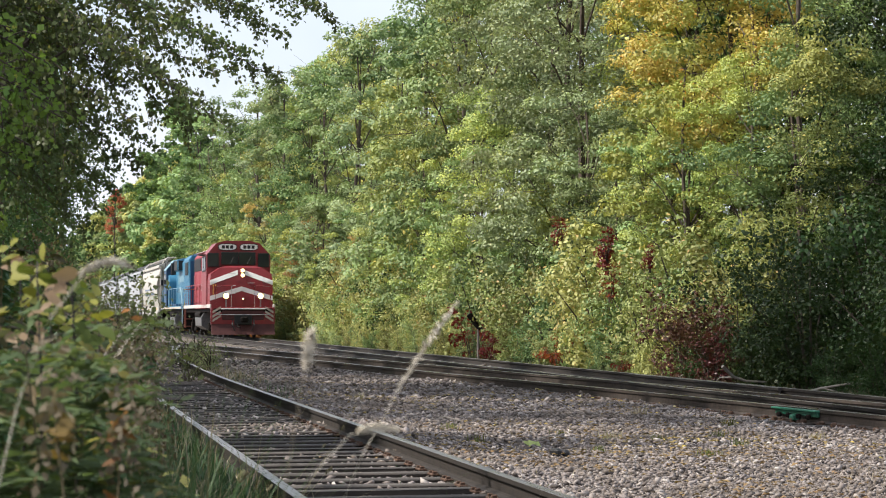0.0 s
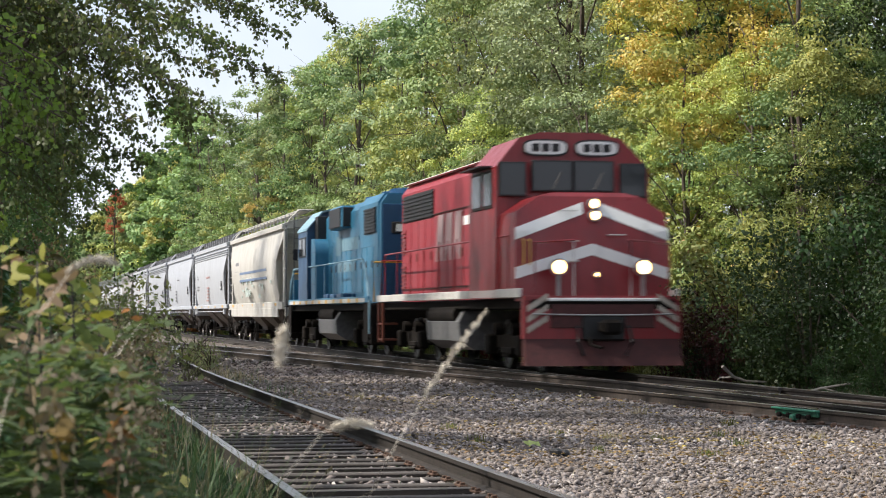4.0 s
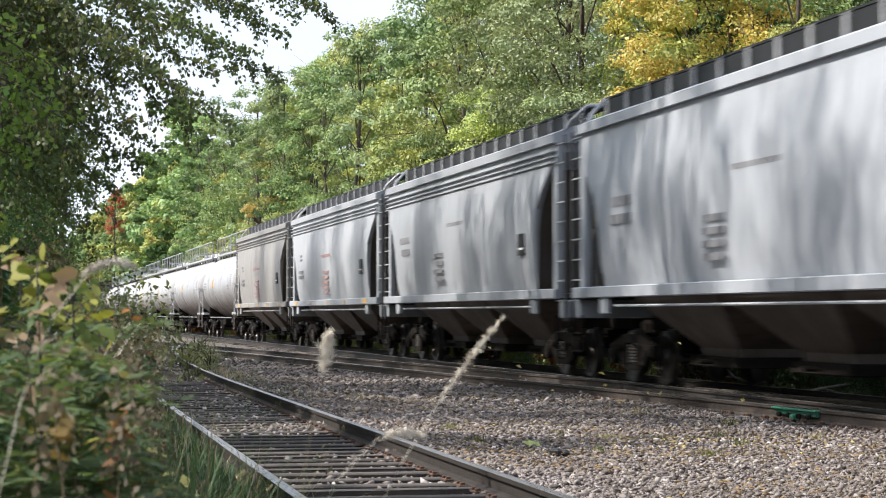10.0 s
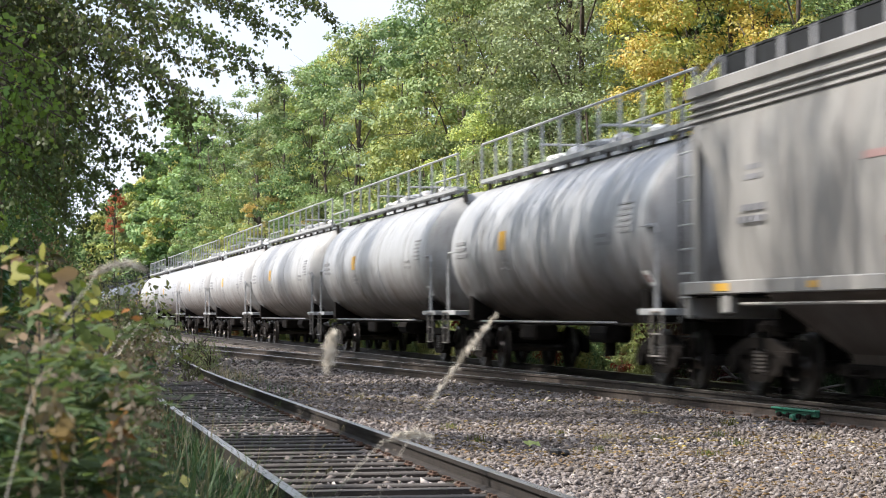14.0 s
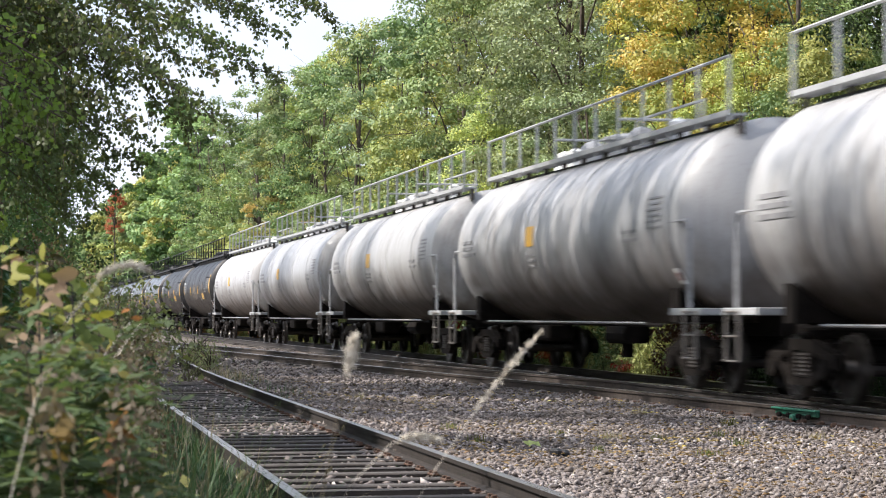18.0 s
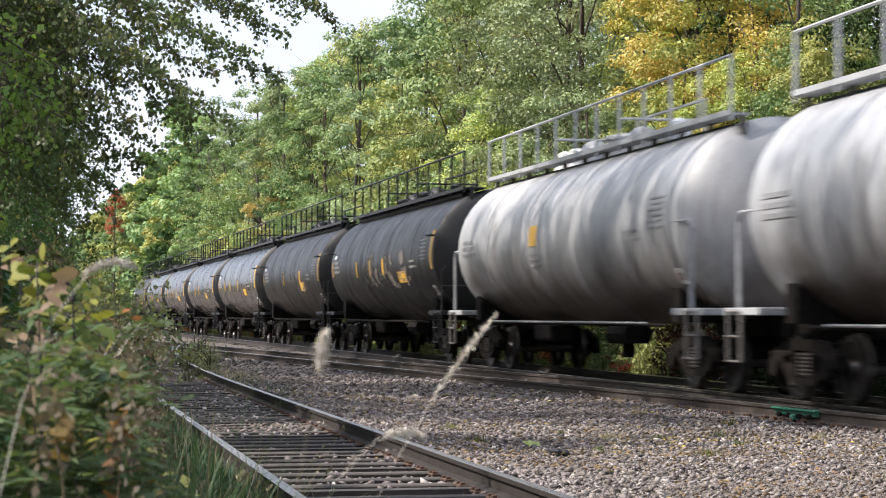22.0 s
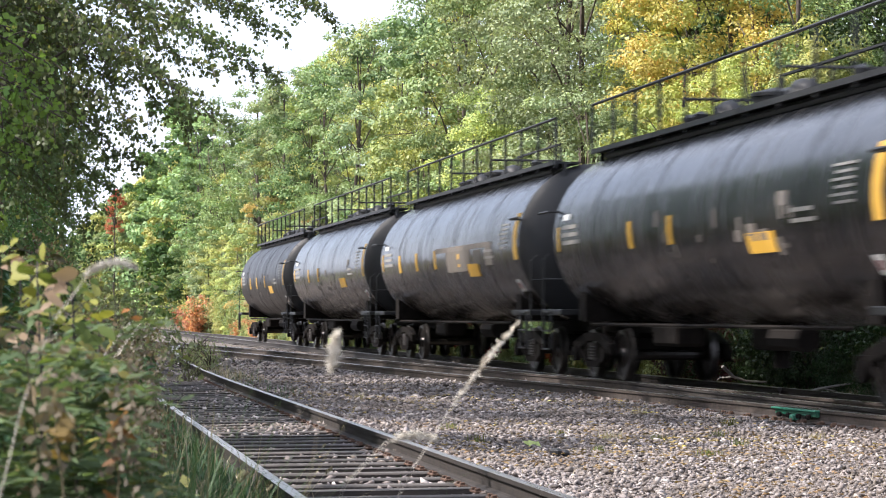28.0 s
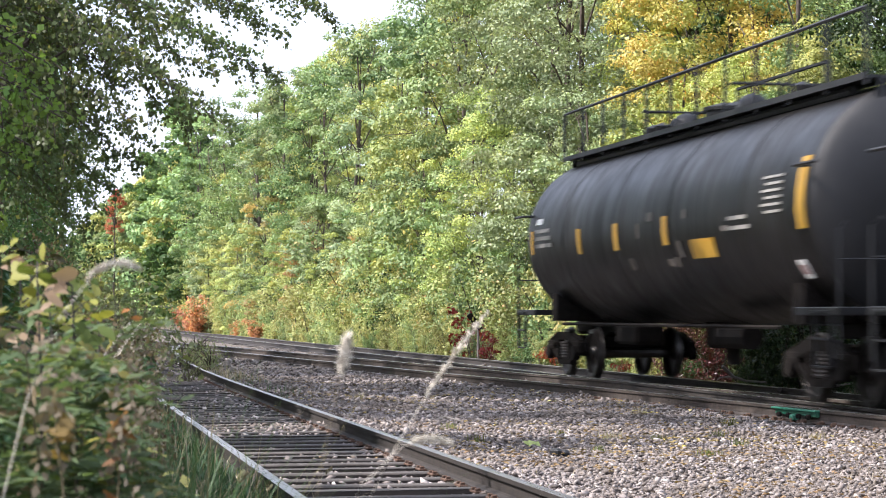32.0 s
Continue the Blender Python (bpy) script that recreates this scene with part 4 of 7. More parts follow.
def wheelset_solid(r=0.43):
    s = Solid()
    n = 24
    for sg in (-1, 1):
        prof = [(0.645, r + 0.028), (0.672, r + 0.026), (0.685, r), (0.775, r - 0.006), (0.775, r - 0.07), (0.74, r - 0.09), (0.735, 0.14), (0.80, 0.10), (0.80, 0.0)]
        s.loft([[(sg * a, q * math.cos(2 * math.pi * k / n), q * math.sin(2 * math.pi * k / n)) for k in range(n)] for a, q in prof], caps=False)
    s.disc(-0.66, 0.66, 0, 0, 0.085, 10)
    return s


def sideframe_solid():
    """Cast side frame with its window, springs and bearing caps."""
    s = Solid()
    # beams round the spring window
    s.loft([[(x, -1.15, 0.44), (x, -0.3, 0.66), (x, 0.3, 0.66), (x, 1.15, 0.44), (x, 1.15, 0.62), (x, 0.45, 0.8), (x, -0.45, 0.8), (x, -1.15, 0.62)] for x in (-0.06, 0.06)])
    s.loft([[(x, -0.75, 0.44), (x, -0.38, 0.22), (x, 0.38, 0.22), (x, 0.75, 0.44), (x, 0.75, 0.54), (x, 0.34, 0.32), (x, -0.34, 0.32), (x, -0.75, 0.54)] for x in (-0.05, 0.05)])
    s.box(-0.06, 0.06, -0.36, -0.28, 0.3, 0.7, 0.01).box(-0.06, 0.06, 0.28, 0.36, 0.3, 0.7, 0.01)
    for y in (-0.89, 0.89):
        s.disc(-0.13, 0.0, y, 0.44, 0.13, 12)
        s.box(-0.07, 0.07, y - 0.2, y + 0.2, 0.46, 0.66, 0.03)
    return s


def springs_solid():
    s = Solid()
    # a nest of coils, one ribbed body
    rings = []
    for k in range(13):
        q = 1.0 if k % 2 else 0.8
        rings.append([(0.08 * q * math.sin(b), (0.19 + 0.07 * q) * math.cos(b), 0.33 + 0.025 * k) for b in [2 * math.pi * i / 14 for i in range(14)]])
    return s.loft(rings)


def add_truck(car, y):
    t = shared("bolster", "truck", lambda: Solid().box(-0.9, 0.9, -0.2, 0.2, 0.5, 0.74, 0.03).box(-0.3, 0.3, -0.3, 0.3, 0.74, 0.86, 0.02).box(-0.95, 0.95, -0.55, -0.47, 0.38, 0.46, 0.01).box(-0.95, 0.95, 0.47, 0.55, 0.38, 0.46, 0.01),
               BLACK_GEAR, car, y, label="grimy cast two-axle truck")
    for sg in (-1, 1):
        shared("sideframe", "side_frame", sideframe_solid, BLACK_GEAR, t, 0, sg * 1.0, 0, 0 if sg < 0 else math.pi)
        shared("springs", "spring", springs_solid, RAIL_WEB, t, 0, sg * 1.0)
        shared("wheelset", "wheelset", wheelset_solid, WHEEL_STEEL, t, sg * 0.89, 0, 0.43, label="worn steel wheels on an axle")
    return t


def add_coupler(car, y, sg):
    shared("coupler", "coupler", lambda: Solid().box(-0.11, 0.11, -0.1, 0.75, 0.78, 0.98, 0.03).box(-0.2, 0.16, 0.62, 0.9, 0.74, 1.02, 0.06).tube([(0.25, 0.1, 0.8), (0.3, 0.5, 0.55), (0.2, 0.85, 0.5)], 0.03, 6),
           BLACK_GEAR, car, y, turn=0 if sg > 0 else math.pi)


def bars(car, x, y, z, w, h, rows, mat, name="lettering", t=0.006, seed=1, gap=0.45):
    """Lines of lettering too small to read, as plain bars on a side that faces -x."""
    rng = random.Random(seed)
    s = Solid()
    hh = h / rows
    for r in range(rows):
        a = y
        end = y + w * rng.uniform(0.7, 1.0)
        while a < end:
            b = min(end, a + hh * rng.uniform(0.8, 2.0))
            s.box(x - t, x + 0.02, a, b, z - hh * (r + 1) + hh * gap * 0.5, z - hh * r - hh * gap * 0.5)
            a = b + hh * 0.3
    return put(name, s, mat, car, smooth=0)


def ladder(car, x, y, z0, z1, mat, w=0.42, axis="y", n=None):
    """Two stiles and round rungs."""
    s = Solid()
    n = n or int((z1 - z0) / 0.36)
    if axis == "y":
        s.box(x - 0.02, x + 0.02, y - w / 2 - 0.02, y - w / 2 + 0.02, z0, z1).box(x - 0.02, x + 0.02, y + w / 2 - 0.02, y + w / 2 + 0.02, z0, z1)
        for k in range(n + 1):
            s.tube([(x - 0.03, y - w / 2, z0 + (z1 - z0) * k / n), (x - 0.03, y + w / 2, z0 + (z1 - z0) * k / n)], 0.015, 5)
    else:
        for k in range(n + 1):
            s.tube([(x - w / 2, y, z0 + (z1 - z0) * k / n), (x + w / 2, y, z0 + (z1 - z0) * k / n)], 0.015, 5)
        s.box(x - w / 2 - 0.02, x - w / 2 + 0.02, y - 0.02, y + 0.02, z0, z1).box(x + w / 2 - 0.02, x + w / 2 + 0.02, y - 0.02, y + 0.02, z0, z1)
    return put("ladder", s, mat, car, smooth=30)


def make_hopper(L, mat, label, ribs=True, marks=1, board=BLACK, round_side=0.05, low_sill=False, seed=1):
    """Covered hopper: bulged side sheets, sloped ends, roof hatches with running boards, bays, ends with ladders."""
    car = thing("covered_hopper", label, "freight car", "covered hoppers in the train")
    hl = (L - 0.9) / 2              # half length over the end sills
    hw = 1.56
    rng = random.Random(seed)
    # body: stacked rings; the side sheets reach the ends only at the top
    rows = [(1.50, -0.06, 1.75), (1.9, -0.01, 1.72), (2.6, 0.02, 1.68), (3.0, 0.03, 1.5), (3.35, 0.02, 1.05), (3.65, 0.0, 0.62), (3.95, -0.02, 0.42), (4.22, -0.04, 0.40)]
    b = Solid()
    ring = lambda z, w, l: [(-w, -l, z), (-w, 0, z), (-w, l, z), (w, l, z), (w, 0, z), (w, -l, z)]
    b.loft([ring(z, hw + dx * (round_side / 0.03), hl - e) for z, dx, e in rows])
    put("body", b, mat, car, smooth=25)
    # roof: slopes up to the hatch coaming
    r = Solid()
    le = hl - 0.30
    prof = [(-hw - 0.03, 4.10), (-hw - 0.03, 4.25), (-1.2, 4.40), (-0.65, 4.48), (0.65, 4.48), (1.2, 4.40), (hw + 0.03, 4.25), (hw + 0.03, 4.10)]
    r.loft([[(x, y, z) for x, z in prof] for y in (-le, le)])
    put("roof", r, mat, car, smooth=20)
    if ribs:
        for z in (3.74, 3.84, 3.94):
            for sg in (-1, 1):
                put("roof_rib", Solid().box(sg * (hw - 0.01) - 0.04, sg * (hw - 0.01) + 0.04, -le + 0.05, le - 0.05, z, z + 0.03, 0.008), mat, car)
    put("hatch_coaming", Solid().box(-0.46, 0.46, -le + 0.4, le - 0.4, 4.47, 4.62, 0.02), board, car, "dark trough hatch along the roof")
    for sg in (-1, 1):
        put("running_board", Solid().box(sg * 0.78 - 0.26, sg * 0.78 + 0.26, -hl + 0.1, hl - 0.1, 4.715, 4.745).box(sg * 1.02 - 0.012, sg * 1.02 + 0.012, -hl + 0.1, hl - 0.1, 4.66 if low_sill else 4.44, 4.70), board, car, "dark walkway along the roof")
    n = int(2 * hl / 1.15)
    for i in range(n + 1):
        y = -hl + 0.35 + (2 * hl - 0.7) * i / n
        for sg in (-1, 1):
            key = "bracket_%s_%d" % (mat.name, sg)
            shared(key, "bracket", lambda: Solid().box(-0.012, 0.012, -0.06, 0.06, 0, 0.36), BRACKET, car, y, sg * 1.05, 4.36, smooth=0)
    # side sill with its shadow line
    zs = 1.30 if low_sill else 1.38
    for sg in (-1, 1):
        put("side_sill", Solid().box(sg * 1.56 - 0.05, sg * 1.56 + 0.05, -hl + 0.15, hl - 0.15, zs, 1.56, 0.015), mat, car)
        if low_sill:
            put("side_skirt", Solid().box(sg * 1.575 - 0.04, sg * 1.575 + 0.04, -hl + 1.4, hl - 1.4, 1.02, 1.34, 0.015), mat, car)
        # bolster feet under the sill
        for ys in (-1, 1):
            put("jacking_pad", Solid().box(sg * 1.52 - 0.05, sg * 1.52 + 0.05, ys * (hl - 1.9) - 0.18, ys * (hl - 1.9) + 0.18, 1.12, 1.4, 0.02), mat, car)
    for ys in (-1, 1):
        # dark sheet over the sloped end: grime plus shade put into its colour
        sl = Solid()
        sl.loft([[(-hw + 0.06, ys * (hl - e + d), z) for z, _, e in rows[:6]] + [(hw - 0.06, ys * (hl - e + d), z) for z, _, e in reversed(rows[:6])] for d in (0.004, 0.02)])
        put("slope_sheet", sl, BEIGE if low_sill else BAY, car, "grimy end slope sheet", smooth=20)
        # end: slope sheet braces, posts, sill and ladders
        put("end_sill", Solid().box(-1.5, 1.5, ys * (hl - 0.1) - 0.1, ys * (hl - 0.1) + 0.1, 1.05, 1.36, 0.02), mat, car)
        put("end_platform", Solid().box(-1.52, 1.52, ys * (hl - 0.75) - 0.6, ys * (hl - 0.75) + 0.6, 1.36, 1.40), BLACK_GEAR, car)
        for x in (-1.45, 1.45):
            put("corner_post", Solid().box(x - 0.06, x + 0.06, ys * (hl - 0.46) - 0.13, ys * (hl - 0.46) + 0.13, 1.38, 4.1, 0.012), mat, car)
            put("end_brace", Solid().tube([(x * 0.55, ys * (hl - 0.3), 1.4), (x * 0.55, ys * (hl - 0.55), 3.75)], 0.05, 6), HOP_END, car)
        put("roof_hoop", Solid().tube([(-1.5, ys * (hl - .46), 4.05), (-1.3, ys * (hl - .25), 4.45), (-1.02, ys * (hl - .12), 4.74), (-.5, ys * (hl - .12), 4.74)], .035, 6), mat, car)
        put("slant_brace", Solid().box(-.05, .05, -.03, .03, 0, 2.75, .008), HOP_END, car).matrix_local = pose(-1.05, ys * (hl - .32), 1.38, 0, 11, 0)
        for k in range(9):
            shared("side_rung", "rung", lambda: Solid().tube([(0, -.3, 0), (0, .3, 0)], .016, 5), RUNG, car, ys * (hl - .1), -1.5, 1.35 + .34 * k)
        put("ladder_stile", Solid().box(-1.52, -1.48, ys * (hl + .2) - .02, ys * (hl + .2) + .02, 1.0, 4.2), DARK_BRACKET, car)
        put("sill_step", Solid().tube([(-1.5, ys * (hl - .38), 1.1), (-1.5, ys * (hl - .38), .5), (-1.5, ys * (hl + .18), .5), (-1.5, ys * (hl + .18), 1.1)], .02, 5).tube([(-1.5, ys * (hl - .38), .8), (-1.5, ys * (hl + .18), .8)], .016, 5), BLACK_GEAR, car)
        ladder(car, -0.95 if ys < 0 else 0.95, ys * (hl + 0.02), 1.1, 4.5, DARK_BRACKET, 0.5, "x")
        put("brake_gear", Solid().box(-0.35, 0.35, ys * (hl - 0.9) - 0.25, ys * (hl - 0.9) + 0.25, 1.4, 1.75, 0.04).tube([(0.5, ys * (hl - 0.9), 1.45), (0.9, ys * (hl - 0.9), 2.1)], 0.04, 6), BLACK_GEAR, car)
        add_truck(car, ys * (hl - 1.75))
        add_coupler(car, ys * (hl - 0.3), ys)
    # bays and their outlet gates under the frame
    nb = 3
    span = 2 * hl - 5.6
    for i in range(nb):
        y = -span / 2 + span * (i + 0.5) / nb
        f = Solid()
        w = span / nb / 2
        ringb = lambda z, a, l: [(-a, y - l, z), (a, y - l, z), (a, y + l, z), (-a, y + l, z)]
        f.loft([ringb(1.52, 1.38, w), ringb(1.3, 1.3, w * 0.94), ringb(0.62, 0.62, w * 0.42), ringb(0.5, 0.6, w * 0.42)])
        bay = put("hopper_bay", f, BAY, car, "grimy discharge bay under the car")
        put("outlet_gate", Solid().box(-0.72, 0.72, y - w * 0.5, y + w * 0.5, 0.34, 0.5, 0.02).tube([(-0.95, y, 0.42), (0.95, y, 0.42)], 0.04, 6), BLACK_GEAR, bay)
    put("centre_sill", Solid().box(-0.2, 0.2, -hl + 0.1, hl - 0.1, 0.86, 1.2, 0.02), BLACK_GEAR, car)
    put("brake_pipe", Solid().tube([(-1.5, -hl + 2.4, 1.25), (-1.5, hl - 2.4, 1.25)], 0.022, 6), mat, car, "thin pipe under the side sill")
    xs = -hw - 0.035 * (round_side / 0.05) - 0.012
    if marks == 1:
        bars(car, xs, hl - 3.6, 3.0, 1.3, 0.55, 2, MARK_DARK, seed=seed)
        bars(car, xs, -1.0, 3.1, 2.2, 0.14, 1, MARK_DARK, seed=seed + 1)
        put("placard", Solid().box(xs - .008, xs + .03, -hl + 2.4, -hl + 2.85, 2.2, 2.6), BLACK, car, "dark placard holder")
        put("placard_print", Solid().box(xs - .012, xs, -hl + 2.45, -hl + 2.8, 2.3, 2.34), WHITE, car)
        bars(car, xs, 1.2, 2.5, 1.0, 0.7, 4, MARK_DARK, seed=seed + 3)
    if marks == 2:
        bars(car, xs, hl - 3.4, 3.05, 0.7, 0.25, 2, MARK_DARK, seed=seed)
        bars(car, xs, hl - 3.5, 2.55, 1.1, 0.30, 2, MARK_DARK, seed=seed + 4)
        bars(car, xs, -0.6, 2.95, 2.4, 0.16, 1, RED_PALE, "red_lettering", seed=seed + 1)
        bars(car, xs, -0.2, 2.45, 1.3, 0.75, 5, RED_PALE, "red_lettering", seed=seed + 3)
        put("placard", Solid().box(xs - .008, xs + .03, -hl + 2.4, -hl + 2.85, 2.2, 2.6), BLACK, car, "dark placard holder")
        put("placard_print", Solid().box(xs - .012, xs, -hl + 2.45, -hl + 2.8, 2.3, 2.34), WHITE, car)
    if marks == 3:
        for z in (2.72, 2.42):
            put("stripe", Solid().box(xs - 0.006, xs + 0.03, -4.7, 4.6, z, z + 0.09), BLUE_STRIPE, car, "faded blue stripe")
        bars(car, xs, 4.9, 3.3, 1.6, 0.5, 2, MARK_DARK, seed=seed)
        for k in range(16):
            y0, z0 = rng.uniform(-6.2, 5.0), rng.uniform(1.7, 2.35)
            w, h = rng.uniform(.15, .7), rng.uniform(.08, .3)
            put("sprayed_patch", Solid().loft([[(x, y0, z0), (x, y0 + w, z0 + rng.uniform(-.05, .05)), (x, y0 + w * .8, z0 + h), (x, y0 + w * .2, z0 + h * .9)] for x in (xs + .03 - k * .0004, xs + .004 - k * .0004)]), PALE_SPRAY, car, "pale blue sprayed patch", smooth=0)
    # yellow reflector plates on the sill
    for i in ((0, 4) if marks > 1 else ()):
        y = -hl + 1.9 + (2 * hl - 3.8) * i / 4
        shared("reflector", "reflector", lambda: Solid().box(-0.006, 0.006, -0.3, 0.3, 0, 0.1), YELLOW, car, y, -1.617, 1.42, smooth=0)
    for i in ((1, 2, 3) if marks > 1 else ()):
        y = -hl + 1.9 + (2 * hl - 3.8) * i / 4
        shared("small_reflector", "reflector", lambda: Solid().box(-0.006, 0.006, -0.13, 0.13, 0, 0.08), YELLOW, car, y, -1.617, 1.43, smooth=0)
    return car


def make_tank(L, mat, label, dark=False, patch=(), sprayed=()):
    """Tank car: shell with domed heads, walkway with hand rails, saddles, sills, end platforms."""
    car = thing("tank_car", label, "freight car", "tank cars in the train")
    hl = (L - 0.9) / 2
    R, zc = 1.50, 2.46
    te = hl - 0.55                   # tip of the heads
    n = 40
    sec = [(-te + (0.34 if dark else 0.48) * d, R * q) for d, q in ((0, .02), (.06, .3), (.2, .56), (.42, .78), (.66, .91), (.84, .965), (.93, .985), (1.0, 1.0))]
    y1 = -sec[-1][0]
    put("tank", Solid().loft([ring_x(y, 0, R, zc, n) for y in (-y1, 0.0, y1)]), mat, car, smooth=40)
    # black cars' heads get plain black: their end-on shade put into the colour
    for sg in (1, -1):
        put("tank_head", Solid().loft([ring_x(sg * y, 0, r, zc, n) for y, r in sec]), BLACK if dark else HEAD_DIRT, car, "domed tank head, grimy on the pale cars", smooth=40)
    # girth seams and the lagging's top lap
    for y in (-te * 0.62, -te * 0.2, te * 0.2, te * 0.62):
        put("girth_seam", Solid().loft([ring_x(y - 0.04, 0, R + 0.006, zc, n), ring_x(y + 0.04, 0, R + 0.006, zc, n)]), mat, car, smooth=40)
    lap = Solid()
    for sg in (-1, 1):
        a = math.radians(68)
        lap.box(sg * R * math.cos(a) - 0.02, sg * R * math.cos(a) + 0.02, -te + 0.7, te - 0.7, zc + R * math.sin(a) - 0.03, zc + R * math.sin(a) + 0.02)
    put("jacket_lap", lap, BLACK, car, "dark lap of the tank jacket")
    gear = BLACK if dark else mat
    # walkway along the top with hand rails
    wl = hl - 0.8
    top = gear if dark else PALE_RAIL
    inner = -0.30 if dark else -0.52
    put("walkway", Solid().box(-0.80, inner, -wl, wl, 3.95, 3.985).box(0.30, 0.80, -wl * 0.35, wl * 0.35, 3.95, 3.985), top, car, "open grating walkway on the tank")
    if not dark:
        put("edge_angle", Solid().box(-0.815, -0.795, -wl, wl, 3.955, 4.03), PALE_RAIL, car, "pale edge angle along the walkway")
    if dark:
        put("toe_board", Solid().box(-0.815, -0.80, -wl, wl, 3.93, 4.01).tube([(-0.62, -wl + .8, 3.87), (-0.62, wl - .5, 3.87)], 0.07, 8), gear, car, "kick plate and pipe along the walkway")
    m = 11
    for i in range(m + 1):
        y = -wl + 0.03 + (2 * wl - 0.06) * i / m
        shared("rail_post_" + gear.name, "rail_post", lambda: Solid().box(-0.022, 0.022, -0.022, 0.022, -0.08, 0.86), top, car, y, -0.78, 3.95, smooth=0)
        shared("walk_leg_" + gear.name, "bracket", lambda: Solid().box(-0.04, 0.04, -0.04, 0.04, -0.26, 0.0), gear, car, y, -0.6, 3.95, smooth=0)
    hr = Solid().tube([(-0.78, -wl, 4.80), (-0.78, wl, 4.80)], 0.025, 6)
    put("hand_rail", hr, top, car)
    # the inner rails round the manway
    g = Solid()
    for y0 in (-2.0, 0.0, 2.0):
        g.tube([(0.78, y0, 3.9), (0.78, y0, 4.78)], 0.03, 5)
    g.tube([(0.78, -2.0, 4.78), (0.78, 2.0, 4.78)], 0.03, 5).tube([(0.78, -2.0, 4.4), (0.78, 2.0, 4.4)], 0.02, 5).tube([(-0.78, -2.2, 4.4), (0.78, -2.2, 4.4)], 0.025, 5).tube([(-0.78, 2.2, 4.4), (0.78, 2.2, 4.4)], 0.025, 5)
    put("inner_rail", g, top, car)
    put("manway", Solid().loft([[(0.42 * math.cos(a), 0.42 * math.sin(a), z) for a in [2 * math.pi * k / 16 for k in range(16)]] for z in (3.8, 4.22)]).loft([[(q * math.cos(a), q * math.sin(a), z) for a in [2 * math.pi * k / 16 for k in range(16)]] for q, z in ((0.46, 4.22), (0.46, 4.27), (0.2, 4.34))]), gear, car)
    for y in (-1.1, 2.1):
        dome = [(.27, 3.85), (.27, 4.12), (.23, 4.26), (.14, 4.35), (.03, 4.38)]
        put("bonnet", Solid().loft([[(-.05 + q * math.cos(a), y + q * 1.25 * math.sin(a), z) for a in [2 * math.pi * k / 14 for k in range(14)]] for q, z in dome]), gear, car, "rounded valve bonnet on the tank top")
    for y in (-3.0, 3.6, te * 0.55):
        put("valve", Solid().loft([[(q * math.cos(a), y + q * math.sin(a), z) for a in [2 * math.pi * k / 12 for k in range(12)]] for q, z in ((0.2, 3.85), (0.2, 4.15), (0.12, 4.22), (0.14, 4.3), (0.03, 4.36))]), gear if dark else WHITE, car, "capped valve on the tank top")
    put("top_pipe", Solid().tube([(-0.2, -3.4, 4.02), (-0.2, -1.5, 4.06), (0.1, -0.6, 4.06)], 0.05, 6), gear, car)
    put("top_pipe", Solid().tube([(0.2, 1.5, 4.05), (0.2, 4.0, 4.02)], 0.05, 6), gear, car)
    for ys in (-1, 1):
        # saddle, end sill, platform, rails, ladder
        sd = Solid()
        sd.loft([[(-1.25, y, 1.0), (1.25, y, 1.0), (1.25, y, 1.5), (0.9, y, 1.25), (0, y, 0.98), (-0.9, y, 1.25), (-1.25, y, 1.5)] for y in (ys * (hl - 1.9) - 0.2, ys * (hl - 1.9) + 0.2)])
        put("saddle", sd, BLACK_GEAR, car)
        put("stub_sill", Solid().box(-0.3, 0.3, ys * (hl - 1.5) - 1.5, ys * (hl - 1.5) + 1.5, 0.80, 1.12, 0.02), BLACK_GEAR, car)
        ymid = ys * (hl - 0.45)
        put("end_platform", Solid().box(-1.5, 1.5, ymid - 0.45, ymid + 0.45, 1.10, 1.20, 0.01).box(-1.5, -0.95, ymid - ys * 0.7 - 0.25, ymid - ys * 0.7 + 0.25, 1.10, 1.20, 0.01), gear if dark else PALE_RAIL, car)
        er = Solid()
        if dark:
            er.tube([(-1.47, ymid + ys * 0.42, 0.6), (-1.47, ymid + ys * 0.42, 2.1), (-1.35, ymid + ys * 0.42, 2.2)], 0.018, 6)
        else:
            er.tube([(-1.47, ymid - ys * 0.1, 1.2), (-1.47, ymid - ys * 0.1, 2.32), (-1.47, ymid - ys * 0.2, 2.44), (-1.47, ymid - ys * 0.9, 2.44)], 0.034, 6)
        if dark:
            er.tube([(-1.45, ys * (hl - 0.05), 1.75), (1.45, ys * (hl - 0.05), 1.75)], 0.013, 5)
        put("end_rail", er, BLACK if dark else BRACKET, car)
        ladder(car, -1.50, ymid, 0.5, 1.15, BLACK if dark else RAILGREY, 0.5, n=2)
        if dark:
            put("grab_iron", Solid().tube([(-1.35, ys * (te - 0.5), 2.9), (-1.62, ys * (te - 0.5), 2.9), (-1.62, ys * (te + 0.2), 2.9)], 0.025, 6), gear, car)
        add_truck(car, ys * (hl - 1.75))
        add_coupler(car, ys * (hl - 0.3), ys)
    put("bottom_outlet", Solid().box(-0.3, 0.3, -0.5, 0.5, 0.6, 1.05, 0.06).tube([(0, 0, 0.35), (0, 0, 0.7)], 0.12, 10), BLACK_GEAR, car)
